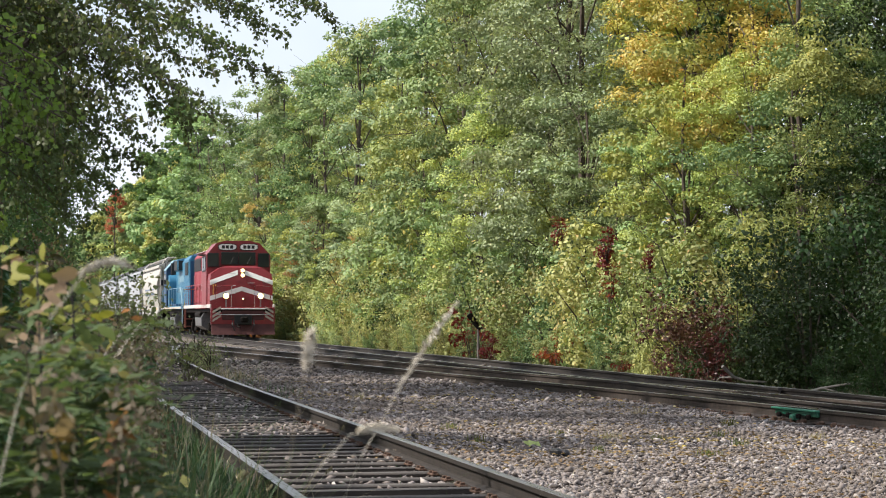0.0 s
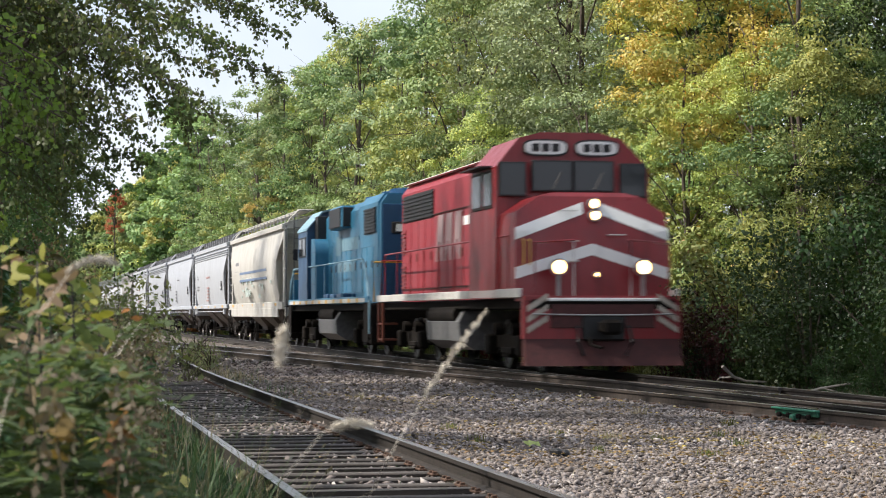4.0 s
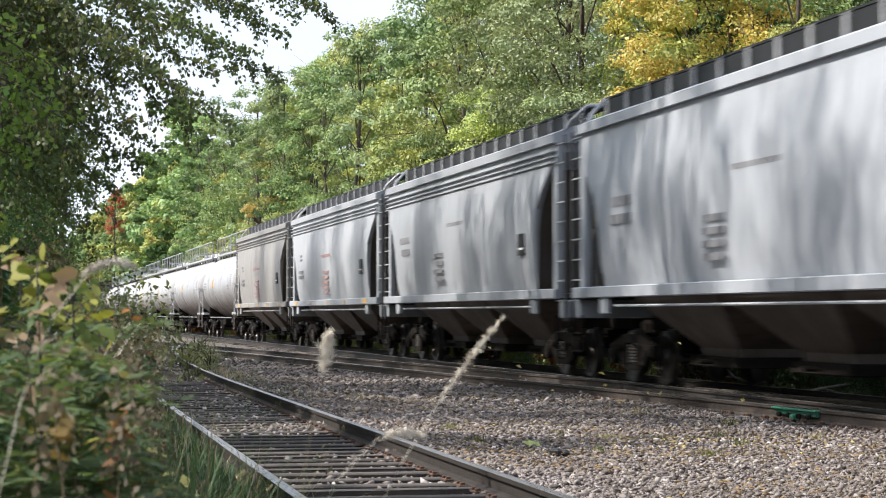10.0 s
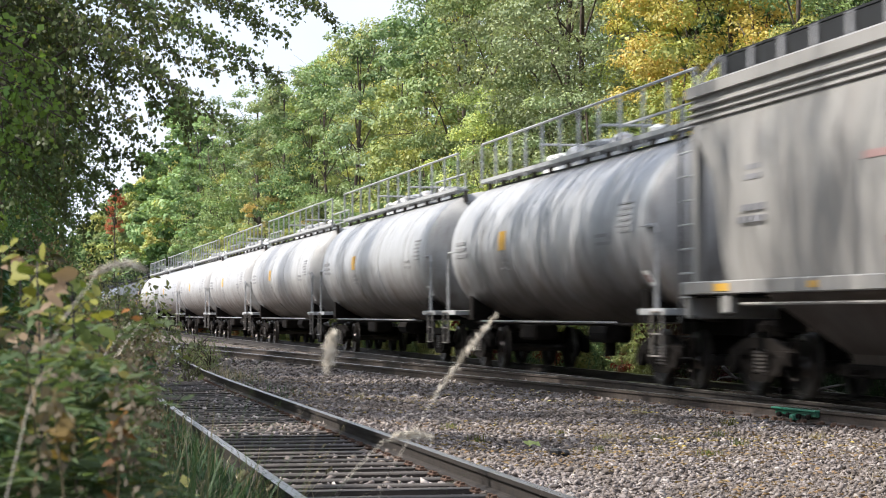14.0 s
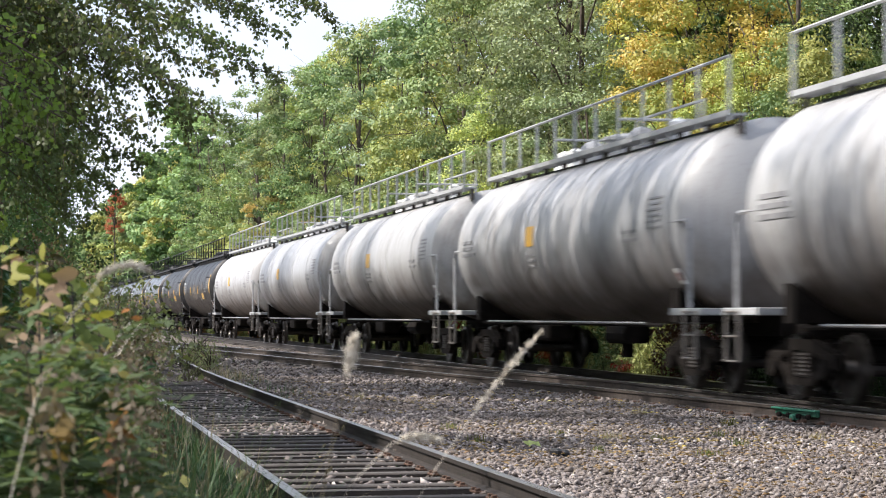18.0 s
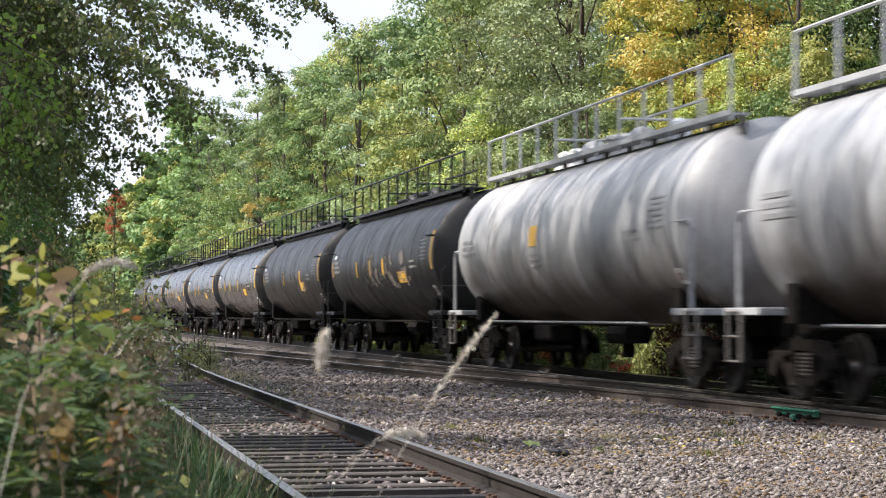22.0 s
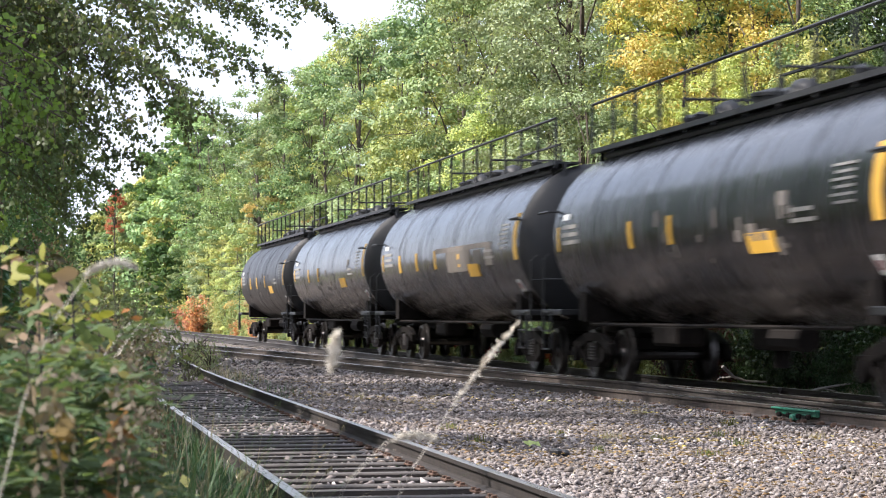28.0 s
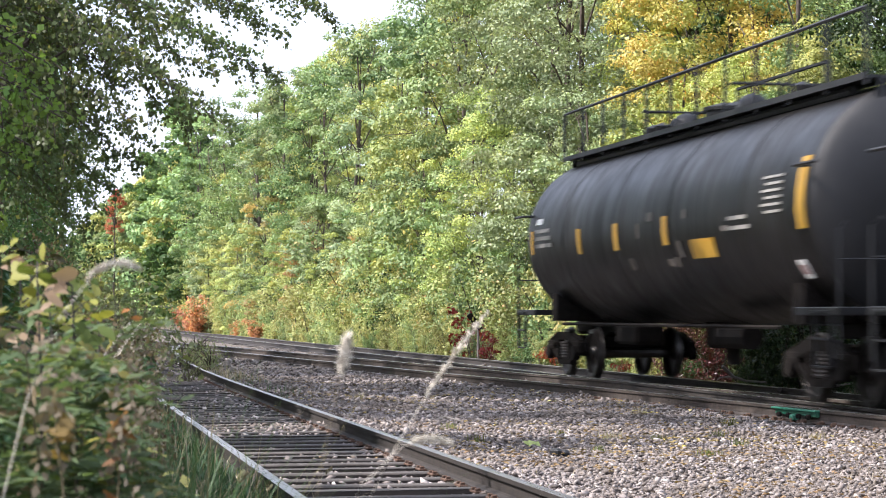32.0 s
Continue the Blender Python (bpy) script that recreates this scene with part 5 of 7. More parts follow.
    put("brake_gear", Solid().box(-0.9, -0.4, 2.2, 3.4, 0.62, 0.95, 0.05).tube([(-1.25, -hl + 2.5, 0.95), (-1.25, hl - 2.5, 0.95)], 0.03, 6).tube([(-0.9, -3.4, 0.8), (-0.9, -2.3, 0.8)], 0.17, 10), BLACK_GEAR, car)

    if not dark:
        put("brake_rod", Solid().tube([(-1.32, -hl + 3.2, 0.98), (-1.32, hl - 3.2, 0.98)], 0.022, 6), GREY_STEEL, car, "pale brake rod under the tank")

    def wrap(y0, y1, a0, a1, m2, name, lab=""):
        """A marking that lies on the curved side that faces -x; angles up from the horizontal."""
        s = Solid()
        k = max(2, int(abs(a1 - a0) / 8))
        ins, outs = [], []
        for i in range(k + 1):
            a = math.radians(a0 + (a1 - a0) * i / k)
            outs.append((-(R + 0.01) * math.cos(a), zc + (R + 0.01) * math.sin(a)))
            ins.append((-(R - 0.02) * math.cos(a), zc + (R - 0.02) * math.sin(a)))
        prof = outs + list(reversed(ins))
        s.loft([[(x, y, z) for x, z in prof] for y in (y0, y1)])
        return put(name, s, m2, car, lab, smooth=20)

    ink = MARK_LIGHT if dark else TANK_INK
    for i in range(3):
        wrap(te - 1.9 - 0.1 * i, te - 0.95, 4 - 5 * i, 6.6 - 5 * i, ink, "lettering")
    for i in range(6):
        wrap(-te + 1.3, -te + 2.0 - 0.12 * (i % 2), 14 - 3.4 * i, 15.3 - 3.4 * i, ink, "lettering")
    for i in range(2):
        wrap(-te + 2.6 - i * .1, -te + 3.3, -4 - 5 * i, -2 - 5 * i, ink, "lettering")
    wrap(-te + 0.9, -te + 1.15, -37, -27, WHITE, "placard", "white hazard placard")
    wrap(-te + 0.92, -te + 1.13, -34.5, -29.5, RED_PALE, "placard_print")
    if dark:
        for y in patch:
            wrap(y, y + 0.2, -13, 3, YELLOW, "reflector", "yellow reflective strip")
        wrap(-te + 4.0, -te + 5.0, -22, -11.5, YELLOW, "panel", "yellow stencilled panel")
        wrap(-te + 0.5, -te + 0.75, -12, 22, YELLOW, "reflector", "yellow reflective strip")
        wrap(te - 0.72, te - 0.62, -10, 6, YELLOW, "reflector", "yellow reflective strip")
        wrap(te - 1.35, te - 0.95, 10, 14, WHITE, "panel", "small white panel")
        for y0, y1, a0, a1 in sprayed:
            wrap(y0, y1, a0, a1, TAN, "sprayed_patch", "worn tan sprayed patch")
    else:
        wrap(patch[0], patch[0] + 0.55, -4, 10, YELLOW, "panel", "yellow painted panel")
        for i in range(3):
            wrap(patch[0], patch[0] + 0.6, -11 - 4 * i, -9.4 - 4 * i, TANK_INK, "lettering")
    return car


# Darker than the side paint, streaked; for the end braces.
HOP_END = paint("dark_end_paint", (0.15, 0.14, 0.13), 0.6, (0.06, 0.045, 0.036), 0.8)
# Grime brown darkened further, with the end recesses' shade in it.
BAY = paint("grimy_shaded_bay_paint", (0.066, 0.049, 0.039), 0.6, (0.02, 0.018, 0.015), 0.7)


def loco_truck(car, y):
    t = put("truck", Solid().box(-1.0, 1.0, -0.3, 0.3, 0.55, 0.9, 0.03).box(-1.05, -0.95, -1.9, 1.9, 0.42, 0.72, 0.03).box(0.95, 1.05, -1.9, 1.9, 0.42, 0.72, 0.03), BLACK_GEAR, car, "grimy locomotive truck")
    t.location = (0, y, 0)
    for sg in (-1, 1):
        for x in (-1.12, 1.12):
            put("journal_box", Solid().box(x - 0.12, x + 0.12, sg * 1.37 - 0.2, sg * 1.37 + 0.2, 0.3, 0.72, 0.04), BLACK_GEAR, t)
            put("brake_cylinder", Solid().disc(x - 0.1, x + 0.1, sg * 0.75, 0.82, 0.13, 12), BLACK_GEAR, t)
        shared("loco_wheels", "wheelset", lambda: wheelset_solid(0.51), WHEEL_STEEL, t, sg * 1.37, 0, 0.51)
    for x in (-1.08, 1.08):
        put("spring", Solid().box(x - 0.08, x + 0.08, -0.45, 0.45, 0.34, 0.46, 0.02).box(x - 0.08, x + 0.08, -0.3, 0.3, 0.26, 0.34, 0.02), BLACK_GEAR, t)
    put("sand_pipe", Solid().tube([(-1.0, -1.95, 0.7), (-0.85, -2.05, 0.3), (-0.75, -2.0, 0.12)], 0.03, 6), BLACK_GEAR, t)
    return t


def loco_frame(car, L, mat, sill_mat, hl):
    put("frame", Solid().box(-1.4, 1.4, -hl, hl, 1.22, 1.42, 0.02), BLACK_GEAR, car)
    for x in (-1.52, 1.52):
        put("side_sill", Solid().box(x - 0.03, x + 0.03, -hl + 0.25, hl - 0.25, 1.43, 1.60, 0.01), sill_mat, car, "pale stripe along the side sill")
    put("fuel_tank", Solid().loft([[(-1.3, y, 1.2), (-1.45, y, 0.95), (-1.42, y, 0.55), (-1.1, y, 0.35), (1.1, y, 0.35), (1.42, y, 0.55), (1.45, y, 0.95), (1.3, y, 1.2)] for y in (-2.0, -1.95, 1.6, 1.65)]), TANKGREY, car, "grimy fuel tank under the frame")
    put("air_reservoir", Solid().loft([[(-1.3 + 0.2 * math.cos(a), y, 1.1 + 0.2 * math.sin(a)) for a in [2 * math.pi * k / 14 for k in range(14)]] for y in (-1.6, 1.4)]), BLACK_GEAR, car)
    for y in (-hl + 3.1, hl - 3.1):
        loco_truck(car, y)
    for ys in (-1, 1):
        add_coupler(car, ys * (hl - 0.25), ys)
    # hand rails along the walkway
    for x in (-1.5, 1.5):
        s = Solid()
        for i in range(9):
            y = -hl + 1.3 + (2 * hl - 2.6) * i / 8
            s.tube([(x, y, 1.6), (x, y, 2.62)], 0.014, 5)
        s.tube([(x, -hl + 1.3, 2.62), (x, hl - 1.3, 2.62)], 0.02, 6)
        put("hand_rail", s, mat, car)


RAILGREY = plain("grimy_rail_paint", (0.22, 0.20, 0.18), 0.6)
TANKGREY = plain("dark_grey_tank", (0.17, 0.17, 0.175), 0.45, 0.3)


def louvre(car, x, y0, y1, z0, z1, mat, step=0.09, name="grille"):
    s = Solid().box(x, x + 0.03, y0, y1, z0, z1)
    z = z0 + 0.02
    while z < z1 - 0.03:
        s.box(x - 0.025, x + 0.005, y0 + 0.02, y1 - 0.02, z, z + step * 0.35)
        z += step
    return put(name, s, mat, car, smooth=0)


def make_red_loco(L):
    """Wide-cab road locomotive, front towards -y."""
    car = thing("red_locomotive", "dark red wide-cab diesel locomotive with white chevrons, headlights lit", "locomotive", "locomotives of the train")
    hl = (L - 0.9) / 2
    f = -hl                          # front plate
    loco_frame(car, L, RED, DULL_WHITE, hl)
    # nose: full width, sloped cheeks
    nose = Solid()
    sec = [(1.42, 0.0, 1.50), (2.70, 0.02, 1.50), (3.05, 0.12, 1.46), (3.36, 0.21, 1.0), (3.44, 0.30, 0.7)]
    nose.loft([[(-w, f + 0.75 + d, z), (w, f + 0.75 + d, z), (w, f + 2.25, z), (-w, f + 2.25, z)] for z, d, w in sec])
    put("nose", nose, RED, car, smooth=20)
    # cab with its sloped roof edges
    cab = Solid()
    prof = [(-1.55, 1.42), (-1.55, 4.0), (-1.05, 4.58), (-0.6, 4.70), (0.6, 4.70), (1.05, 4.58), (1.55, 4.0), (1.55, 1.42)]
    cab.loft([[(x, y + (0.16 if z > 4 and y < f + 2.5 else 0), z) for x, z in prof] for y in (f + 2.2, f + 4.7)])
    put("cab", cab, RED, car, smooth=20)
    for x0, x1, z0, z1 in ((-1.46, -0.98, 3.45, 4.06), (-0.80, -0.04, 3.55, 4.10), (0.04, 0.80, 3.55, 4.10), (0.98, 1.46, 3.45, 4.06)):
        w = put("windscreen", Solid().box(x0 - 0.035, x1 + 0.035, f + 2.165, f + 2.22, z0 - 0.035, z1 + 0.035, 0.01), BLACK, car, "black-framed windscreen")
        put("pane", Solid().box(x0, x1, f + 2.15, f + 2.17, z0, z1), GLASS_M, w)
    for y0, y1 in ((f + 2.45, f + 3.25), (f + 3.4, f + 4.3)):
        w = put("side_window", Solid().box(-1.575, -1.54, y0, y1, 3.2, 3.95, 0.01), BLACK, car)
        put("pane", Solid().box(-1.585, -1.572, y0 + 0.06, y1 - 0.06, 3.26, 3.89), GLASS_M, w)
    put("sunshade", Solid().box(-1.8, -1.55, f + 2.5, f + 4.4, 4.0, 4.03), BLACK, car)
    # number boards: pale rounded panels with dark marks
    for x in (-0.52, 0.52):
        oval = lambda y, w, h: [(x + w * math.copysign(abs(math.cos(a)) ** .6, math.cos(a)), y, 4.39 + h * math.copysign(abs(math.sin(a)) ** .6, math.sin(a))) for a in [2 * math.pi * k / 20 for k in range(20)]]
        b = put("number_board", Solid().loft([oval(f + 2.44, .46, .17), oval(f + 2.285, .46, .17)]), BLACK, car, "black-edged number board")
        put("board_light", Solid().loft([oval(f + 2.3, .42, .135), oval(f + 2.272, .42, .135)]), WHITE, b, "pale number panel")
        for k in range(3):
            put("figure", Solid().box(x - 0.28 + 0.2 * k, x - 0.13 + 0.2 * k, f + 2.26, f + 2.28, 4.31, 4.47, .01), BLACK, b)
    # chevrons on the nose
    y = f + 0.735
    for zb, dz, h in ((2.52, 0.50, 0.23), (1.78, 0.46, 0.22)):
        for sg in (-1, 1):
            c = Solid()
            x0, x1 = (sg * 0.16 if zb > 2 else 0.0), sg * 1.5
            slant = lambda z: 0.0157 * max(0, min(z, 2.7) - 1.42) + 0.287 * max(0, z - 2.70)
            rings = []
            for k in range(9):
                u, v = x0 + (x1 - x0) * k / 8, zb + dz * (1 - k / 8)
                rings.append([(u, y - .006 + slant(v + q), v + q) for q in (0, h / 2, h)] + [(u, y + .02 + slant(v + q), v + q) for q in (h, 0)])
            c.loft(rings)
            put("chevron", c, WHITE, car, "white chevron stripe", smooth=0)
    # lights
    for x, z, r, n in ((0.06, 3.22, 0.085, "headlight"), (0.06, 2.99, 0.085, "headlight"), (-0.78, 2.0, 0.13, "ditch_light"), (0.86, 2.0, 0.13, "ditch_light"), (0.08, 1.87, 0.035, "marker_light")):
        ring = lambda yy, q: [(x + q * math.cos(2 * math.pi * k / 16), yy, z + q * math.sin(2 * math.pi * k / 16)) for k in range(16)]
        yy = f + 0.70 + (0.14 if z > 3.1 else 0.06 if z > 2.9 else -0.45 if r > 0.09 else 0.02)
        can = Solid().loft([ring(yy + 0.12, r + 0.03), ring(yy - 0.03, r + 0.03)])
        if n == "ditch_light":
            can.box(x - 0.03, x + 0.03, yy + 0.02, yy + 0.08, 1.46, z - r)
        h = put(n, can, GREY_STEEL, car)
        put("lens", Solid().loft([ring(yy - 0.028, r), ring(yy - 0.042, r * 0.8)]), LAMP, h, "lit lamp")
    # front porch, pilot, plow, steps with pale hazard stripes
    put("front_deck", Solid().box(-1.5, 1.5, f, f + 0.8, 1.36, 1.46, 0.01), RED, car)
    put("pilot", Solid().loft([[(-1.52, f + 0.02 + d, z), (1.52, f + 0.02 + d, z), (1.52, f + 0.2, z), (-1.52, f + 0.2, z)] for z, d in ((1.36, 0.0), (0.66, 0.0))]), RED, car, smooth=20)
    put("plow", Solid().loft([[(-1.5, f + 0.03 + d, z), (1.5, f + 0.03 + d, z), (1.5, f + 0.2, z), (-1.5, f + 0.2, z)] for z, d in ((0.66, 0.0), (0.52, -.02), (0.16, -0.18))]), PILOT_DARK, car, "grimy dark red plow", smooth=20)
    # flat plate: the hollow's shade is put into its dark red
    put("pilot_recess", Solid().box(-1.0, 1.0, f - 0.012, f + 0.02, 0.86, 1.30, 0.01), PILOT_DARK, car)
    put("deck_edge", Solid().box(-1.05, 1.05, f - 0.05, f + 0.03, 1.36, 1.42, 0.01), WHITE, car)
    for sg in (-1, 1):
        for k in range(3):
            c = Solid()
            z0 = 0.76 + 0.2 * k
            p = [(sg * 1.06, z0 + .24), (sg * 1.45, z0), (sg * 1.45, z0 + 0.11), (sg * 1.06, z0 + 0.35)]
            c.loft([[(a, f - 0.012 + d, b) for a, b in p] for d in (0, 0.03)])
            put("hazard_stripe", c, DULL_STRIPE, car, "worn pale diagonal stripe", smooth=0)
    for sg in (-1, 1):
        put("front_rail", Solid().tube([(sg * 1.3, f + 0.05, 1.45), (sg * 1.3, f + 0.05, 2.45), (sg * 0.5, f + 0.05, 2.5)], 0.022, 5), RED, car)
    for x in (-1.36, -1.24):
        put("grab_iron", Solid().tube([(x, f + .74, 2.05), (x, f + .64, 2.08), (x, f + .64, 2.5), (x, f + .74, 2.53)], .016, 5), YELLOW, car)
    for k, (x0, x1, z) in enumerate(((-.62, -.3, 3.08), (-.62, -.3, 2.5), (-.62, -.3, 2.12), (.3, .62, 2.62))):
        put("grab_iron", Solid().tube([(x0, f + .76 + .28 * max(0, z - 2.7), z), (x0, f + .66 + .28 * max(0, z - 2.7), z), (x1, f + .66 + .28 * max(0, z - 2.7), z), (x1, f + .76 + .28 * max(0, z - 2.7), z)], .013, 5), DULL_WHITE, car)
    put("deck_rail", Solid().tube([(-1.3, f + .06, 2.44), (-.55, f + .05, 2.5), (-.55, f + .05, 1.46)], .016, 5).tube([(1.3, f + .06, 2.44), (.55, f + .05, 2.5), (.55, f + .05, 1.46)], .016, 5), DULL_WHITE, car, "thin pale front hand rail")
    for x in (-.42, .42):
        put("wiper", Solid().tube([(x, f + 2.13, 3.56), (x + .18, f + 2.135, 3.9)], .01, 4), BLACK, car)
    for z in (1.72, 3.46):
        put("hood_seam", Solid().box(-1.048, -1.02, f + 4.8, hl - 1.2, z, z + .025), PILOT_DARK, car)
    put("coupler_pocket", Solid().box(-.42, .42, f - .06, f + .02, .62, 1.12, .04), BLACK, car)
    put("uncoupling_lever", Solid().tube([(-1.35, f - .04, 1.12), (-.3, f - .08, 1.1), (.3, f - .08, 1.1), (1.35, f - .04, 1.12)], .015, 5), GREY_STEEL, car)
    put("hoses", Solid().tube([(-0.5, f, 0.9), (-0.52, f - 0.15, 0.6), (-0.4, f - 0.1, 0.35)], 0.03, 6).tube([(0.5, f, 0.9), (0.52, f - 0.15, 0.6), (0.4, f - 0.1, 0.35)], 0.03, 6), BLACK, car)
    # long hood behind the cab, with doors, louvres, radiator and lettering
    hood = Solid()
    hp = [(-1.02, 1.42), (-1.02, 4.15), (-0.85, 4.38), (0.85, 4.38), (1.02, 4.15), (1.02, 1.42)]
    hood.loft([[(x, y, z) for x, z in hp] for y in (f + 4.7, hl - 1.1)])
    put("long_hood", hood, RED_SIDE, car, "faded red hood, chalky in patches", smooth=20)
    put("hood_stripe", Solid().box(-1.0, 1.0, f + 4.8, hl - 1.2, 4.375, 4.395, 0.004), WHITE, car)
    for i in range(11):
        y0 = f + 5.0 + i * (hl * 2 - 6.6) / 11
        d = put("hood_door", Solid().box(-1.04, -1.01, y0 + 0.04, y0 + (hl * 2 - 6.6) / 11 - 0.04, 1.75, 3.4, 0.008), RED_SIDE, car)
        put("latch", Solid().box(-1.06, -1.035, y0 + 0.1, y0 + 0.16, 2.4, 2.6, 0.006), IRON, d)
    louvre(car, -1.05, hl - 5.3, hl - 1.4, 3.42, 4.08, BLACK, name="radiator_grille")
    louvre(car, -1.05, f + 5.0, f + 6.6, 3.5, 4.05, BLACK, name="intake_grille")
    louvre(car, -1.055, hl - 1.75, hl - 1.25, 2.62, 3.25, RED, 0.1, "vent")
    louvre(car, -1.055, hl - 1.75, hl - 1.25, 1.75, 2.4, RED, 0.1, "vent")
    # big white plain emblem shapes on the side
    for a, w in ((0.0, 0.9), (1.0, 0.9), (2.0, 0.9)):
        c = Solid()
        y0 = hl - 8.6 + a
        p = [(y0 + .2, 2.35), (y0 + 0.42, 2.35), (y0 + 0.46, 2.8), (y0 + 0.58, 2.8), (y0 + 0.74, 2.35), (y0 + w + .1, 2.35), (y0 + w - 0.22, 3.42), (y0 + 0.0, 3.42)]
        c.loft([[(x, u, v) for u, v in p] for x in (-1.052, -1.03)])
        put("emblem", c, EMBLEM, car, "plain white emblem shape", smooth=0)
    put("stripe", Solid().box(-1.05, -1.03, f + 4.8, hl - 8.8, 3.08, 3.28), WHITE, car)
    for y in (hl - 2.2, hl - 3.5, 0.5):
        put("roof_fan", Solid().loft([[(q * math.cos(a), y + q * math.sin(a), z) for a in [2 * math.pi * k / 18 for k in range(18)]] for q, z in ((0.55, 4.36), (0.55, 4.48), (0.4, 4.5))]), BLACK_GEAR, car)
    put("rear_steps", Solid().box(-1.5, -1.1, hl - 0.9, hl - 0.3, 0.45, 0.5).box(-1.5, -1.1, hl - 0.9, hl - 0.3, 0.85, 0.9).box(-1.52, -1.46, hl - 0.95, hl - 0.87, 0.4, 1.5).box(-1.52, -1.46, hl - 0.33, hl - 0.25, 0.4, 1.5), RUST_RED, car, "rusty orange rear steps")
    put("rear_rail", Solid().tube([(-1.4, hl - 0.1, 1.45), (-1.4, hl - 0.1, 2.5), (1.4, hl - 0.1, 2.5), (1.4, hl - 0.1, 1.45)], 0.025, 6), RED, car)
    return car


DULL_STRIPE = paint("worn_stripe_paint", (0.40, 0.35, 0.29), 0.6, (0.10, 0.03, 0.03), 0.8)
PILOT_DARK = plain("dark_red_grime_and_shade", (0.07, 0.015, 0.014), 0.7)


def make_blue_loco(L):
    """Hood locomotive running long hood first; its cab is at the +y end."""
    car = thing("blue_locomotive", "weathered blue diesel locomotive running with its long hood first", "locomotive", "locomotives of the train")
    hl = (L - 0.9) / 2
    f = -hl
    loco_frame(car, L, PALE_BLUE, BLUE, hl)
    hp = [(-1.02, 1.42), (-1.02, 4.12), (-0.85, 4.36), (0.85, 4.36), (1.02, 4.12), (1.02, 1.42)]
    put("long_hood", Solid().loft([[(x, y, z) for x, z in hp] for y in (f + 1.2, hl - 5.6)]), BLUE, car, smooth=20)
    put("hood_end", Solid().box(-0.98, 0.98, f + 1.17, f + 1.21, 1.45, 4.1, 0.01), BLUE_DARK, car, "darker blue hood end")
    put("number_board", Solid().box(-0.75, 0.75, f + 1.13, f + 1.18, 3.3, 3.62, 0.02), BLACK, car)
    for k in range(5):
        put("figure", Solid().box(-0.62 + 0.26 * k, -0.44 + 0.26 * k, f + 1.115, f + 1.14, 3.36, 3.56), WHITE, car, smooth=0)
    # radiator section stands a little higher
    put("radiator_hood", Solid().loft([[(x * 1.03, y, z + 0.06) for x, z in hp[1:5]] + [(1.05, y, 3.0), (-1.05, y, 3.0)] for y in (f + 1.5, f + 4.6)]), BLUE, car, smooth=20)
    louvre(car, -1.085, f + 1.8, f + 3.7, 3.35, 4.05, BLACK, 0.09, "radiator_grille")
    put("air_filter_box", Solid().box(-1.3, 1.3, hl - 10.6, hl - 8.2, 3.66, 4.32, 0.04), BLUE, car)
    put("filter_grille", Solid().box(-1.33, -1.29, hl - 10.5, hl - 8.3, 3.70, 4.26, 0.01).box(-1.25, 1.25, hl - 10.64, hl - 10.59, 3.7, 4.26, .01), BLACK, car)
    for y in (f + 2.2, f + 3.6, f + 6.4):
        put("roof_fan", Solid().loft([[(q * math.cos(a), y + q * math.sin(a), z) for a in [2 * math.pi * k / 18 for k in range(18)]] for q, z in ((0.6, 4.34), (0.6, 4.56), (0.45, 4.58))]), BLUE_DARK, car)
    put("exhaust_stack", Solid().box(-0.3, 0.3, f + 7.4, f + 7.9, 4.3, 4.58, 0.03), BLACK, car)
    put("horn", Solid().tube([(-0.3, f + 5.2, 4.45), (-0.3, f + 4.8, 4.5)], 0.05, 8, 0.1), BLACK, car)
    for i in range(10):
        w = (hl * 2 - 7.6) / 10
        y0 = f + 1.5 + i * w
        d = put("hood_door", Solid().box(-1.04, -1.01, y0 + 0.04, y0 + w - 0.04, 1.75, 3.25, 0.008), BLUE, car)
        put("latch", Solid().box(-1.06, -1.035, y0 + 0.1, y0 + 0.16, 2.4, 2.6, 0.006), IRON, d)
    # faded pale lettering panels
    for y0, y1, z0, z1 in ((hl - 8.9, hl - 7.9, 2.9, 3.48), (hl - 12.2, hl - 9.0, 3.0, 3.36), (hl - 11.7, hl - 8.2, 2.38, 2.66)):
        put("faded_lettering", Solid().box(-1.05, -1.038, y0, y1, z0, z1), WORN_BLUE, car, "faded pale painted patch", smooth=0)
    # cab and short hood
    prof = [(-1.55, 1.42), (-1.55, 3.80), (-1.05, 4.38), (-0.5, 4.52), (0.5, 4.52), (1.05, 4.38), (1.55, 3.80), (1.55, 1.42)]
    put("cab", Solid().loft([[(x, y, z) for x, z in prof] for y in (hl - 5.0, hl - 2.9)]), BLUE_DARK, car, smooth=20)
    roofp = [(-1.58, 3.78), (-1.56, 3.86), (-1.06, 4.42), (-0.5, 4.56), (0.5, 4.56), (1.06, 4.42), (1.56, 3.86), (1.58, 3.78), (1.05, 4.36), (0.5, 4.50), (-0.5, 4.50), (-1.05, 4.36)]
    put("cab_roof", Solid().loft([[(x, y, z) for x, z in roofp] for y in (hl - 5.1, hl - 2.8)]), PALE_BLUE, car, "pale faded cab roof", smooth=20)
    for y0, y1 in ((hl - 4.75, hl - 4.05), (hl - 3.9, hl - 3.2)):
        w = put("side_window", Solid().box(-1.57, -1.54, y0, y1, 2.95, 3.6, 0.01), BLACK, car)
        put("pane", Solid().box(-1.58, -1.567, y0 + 0.06, y1 - 0.06, 3.0, 3.54), GLASS_M, w)
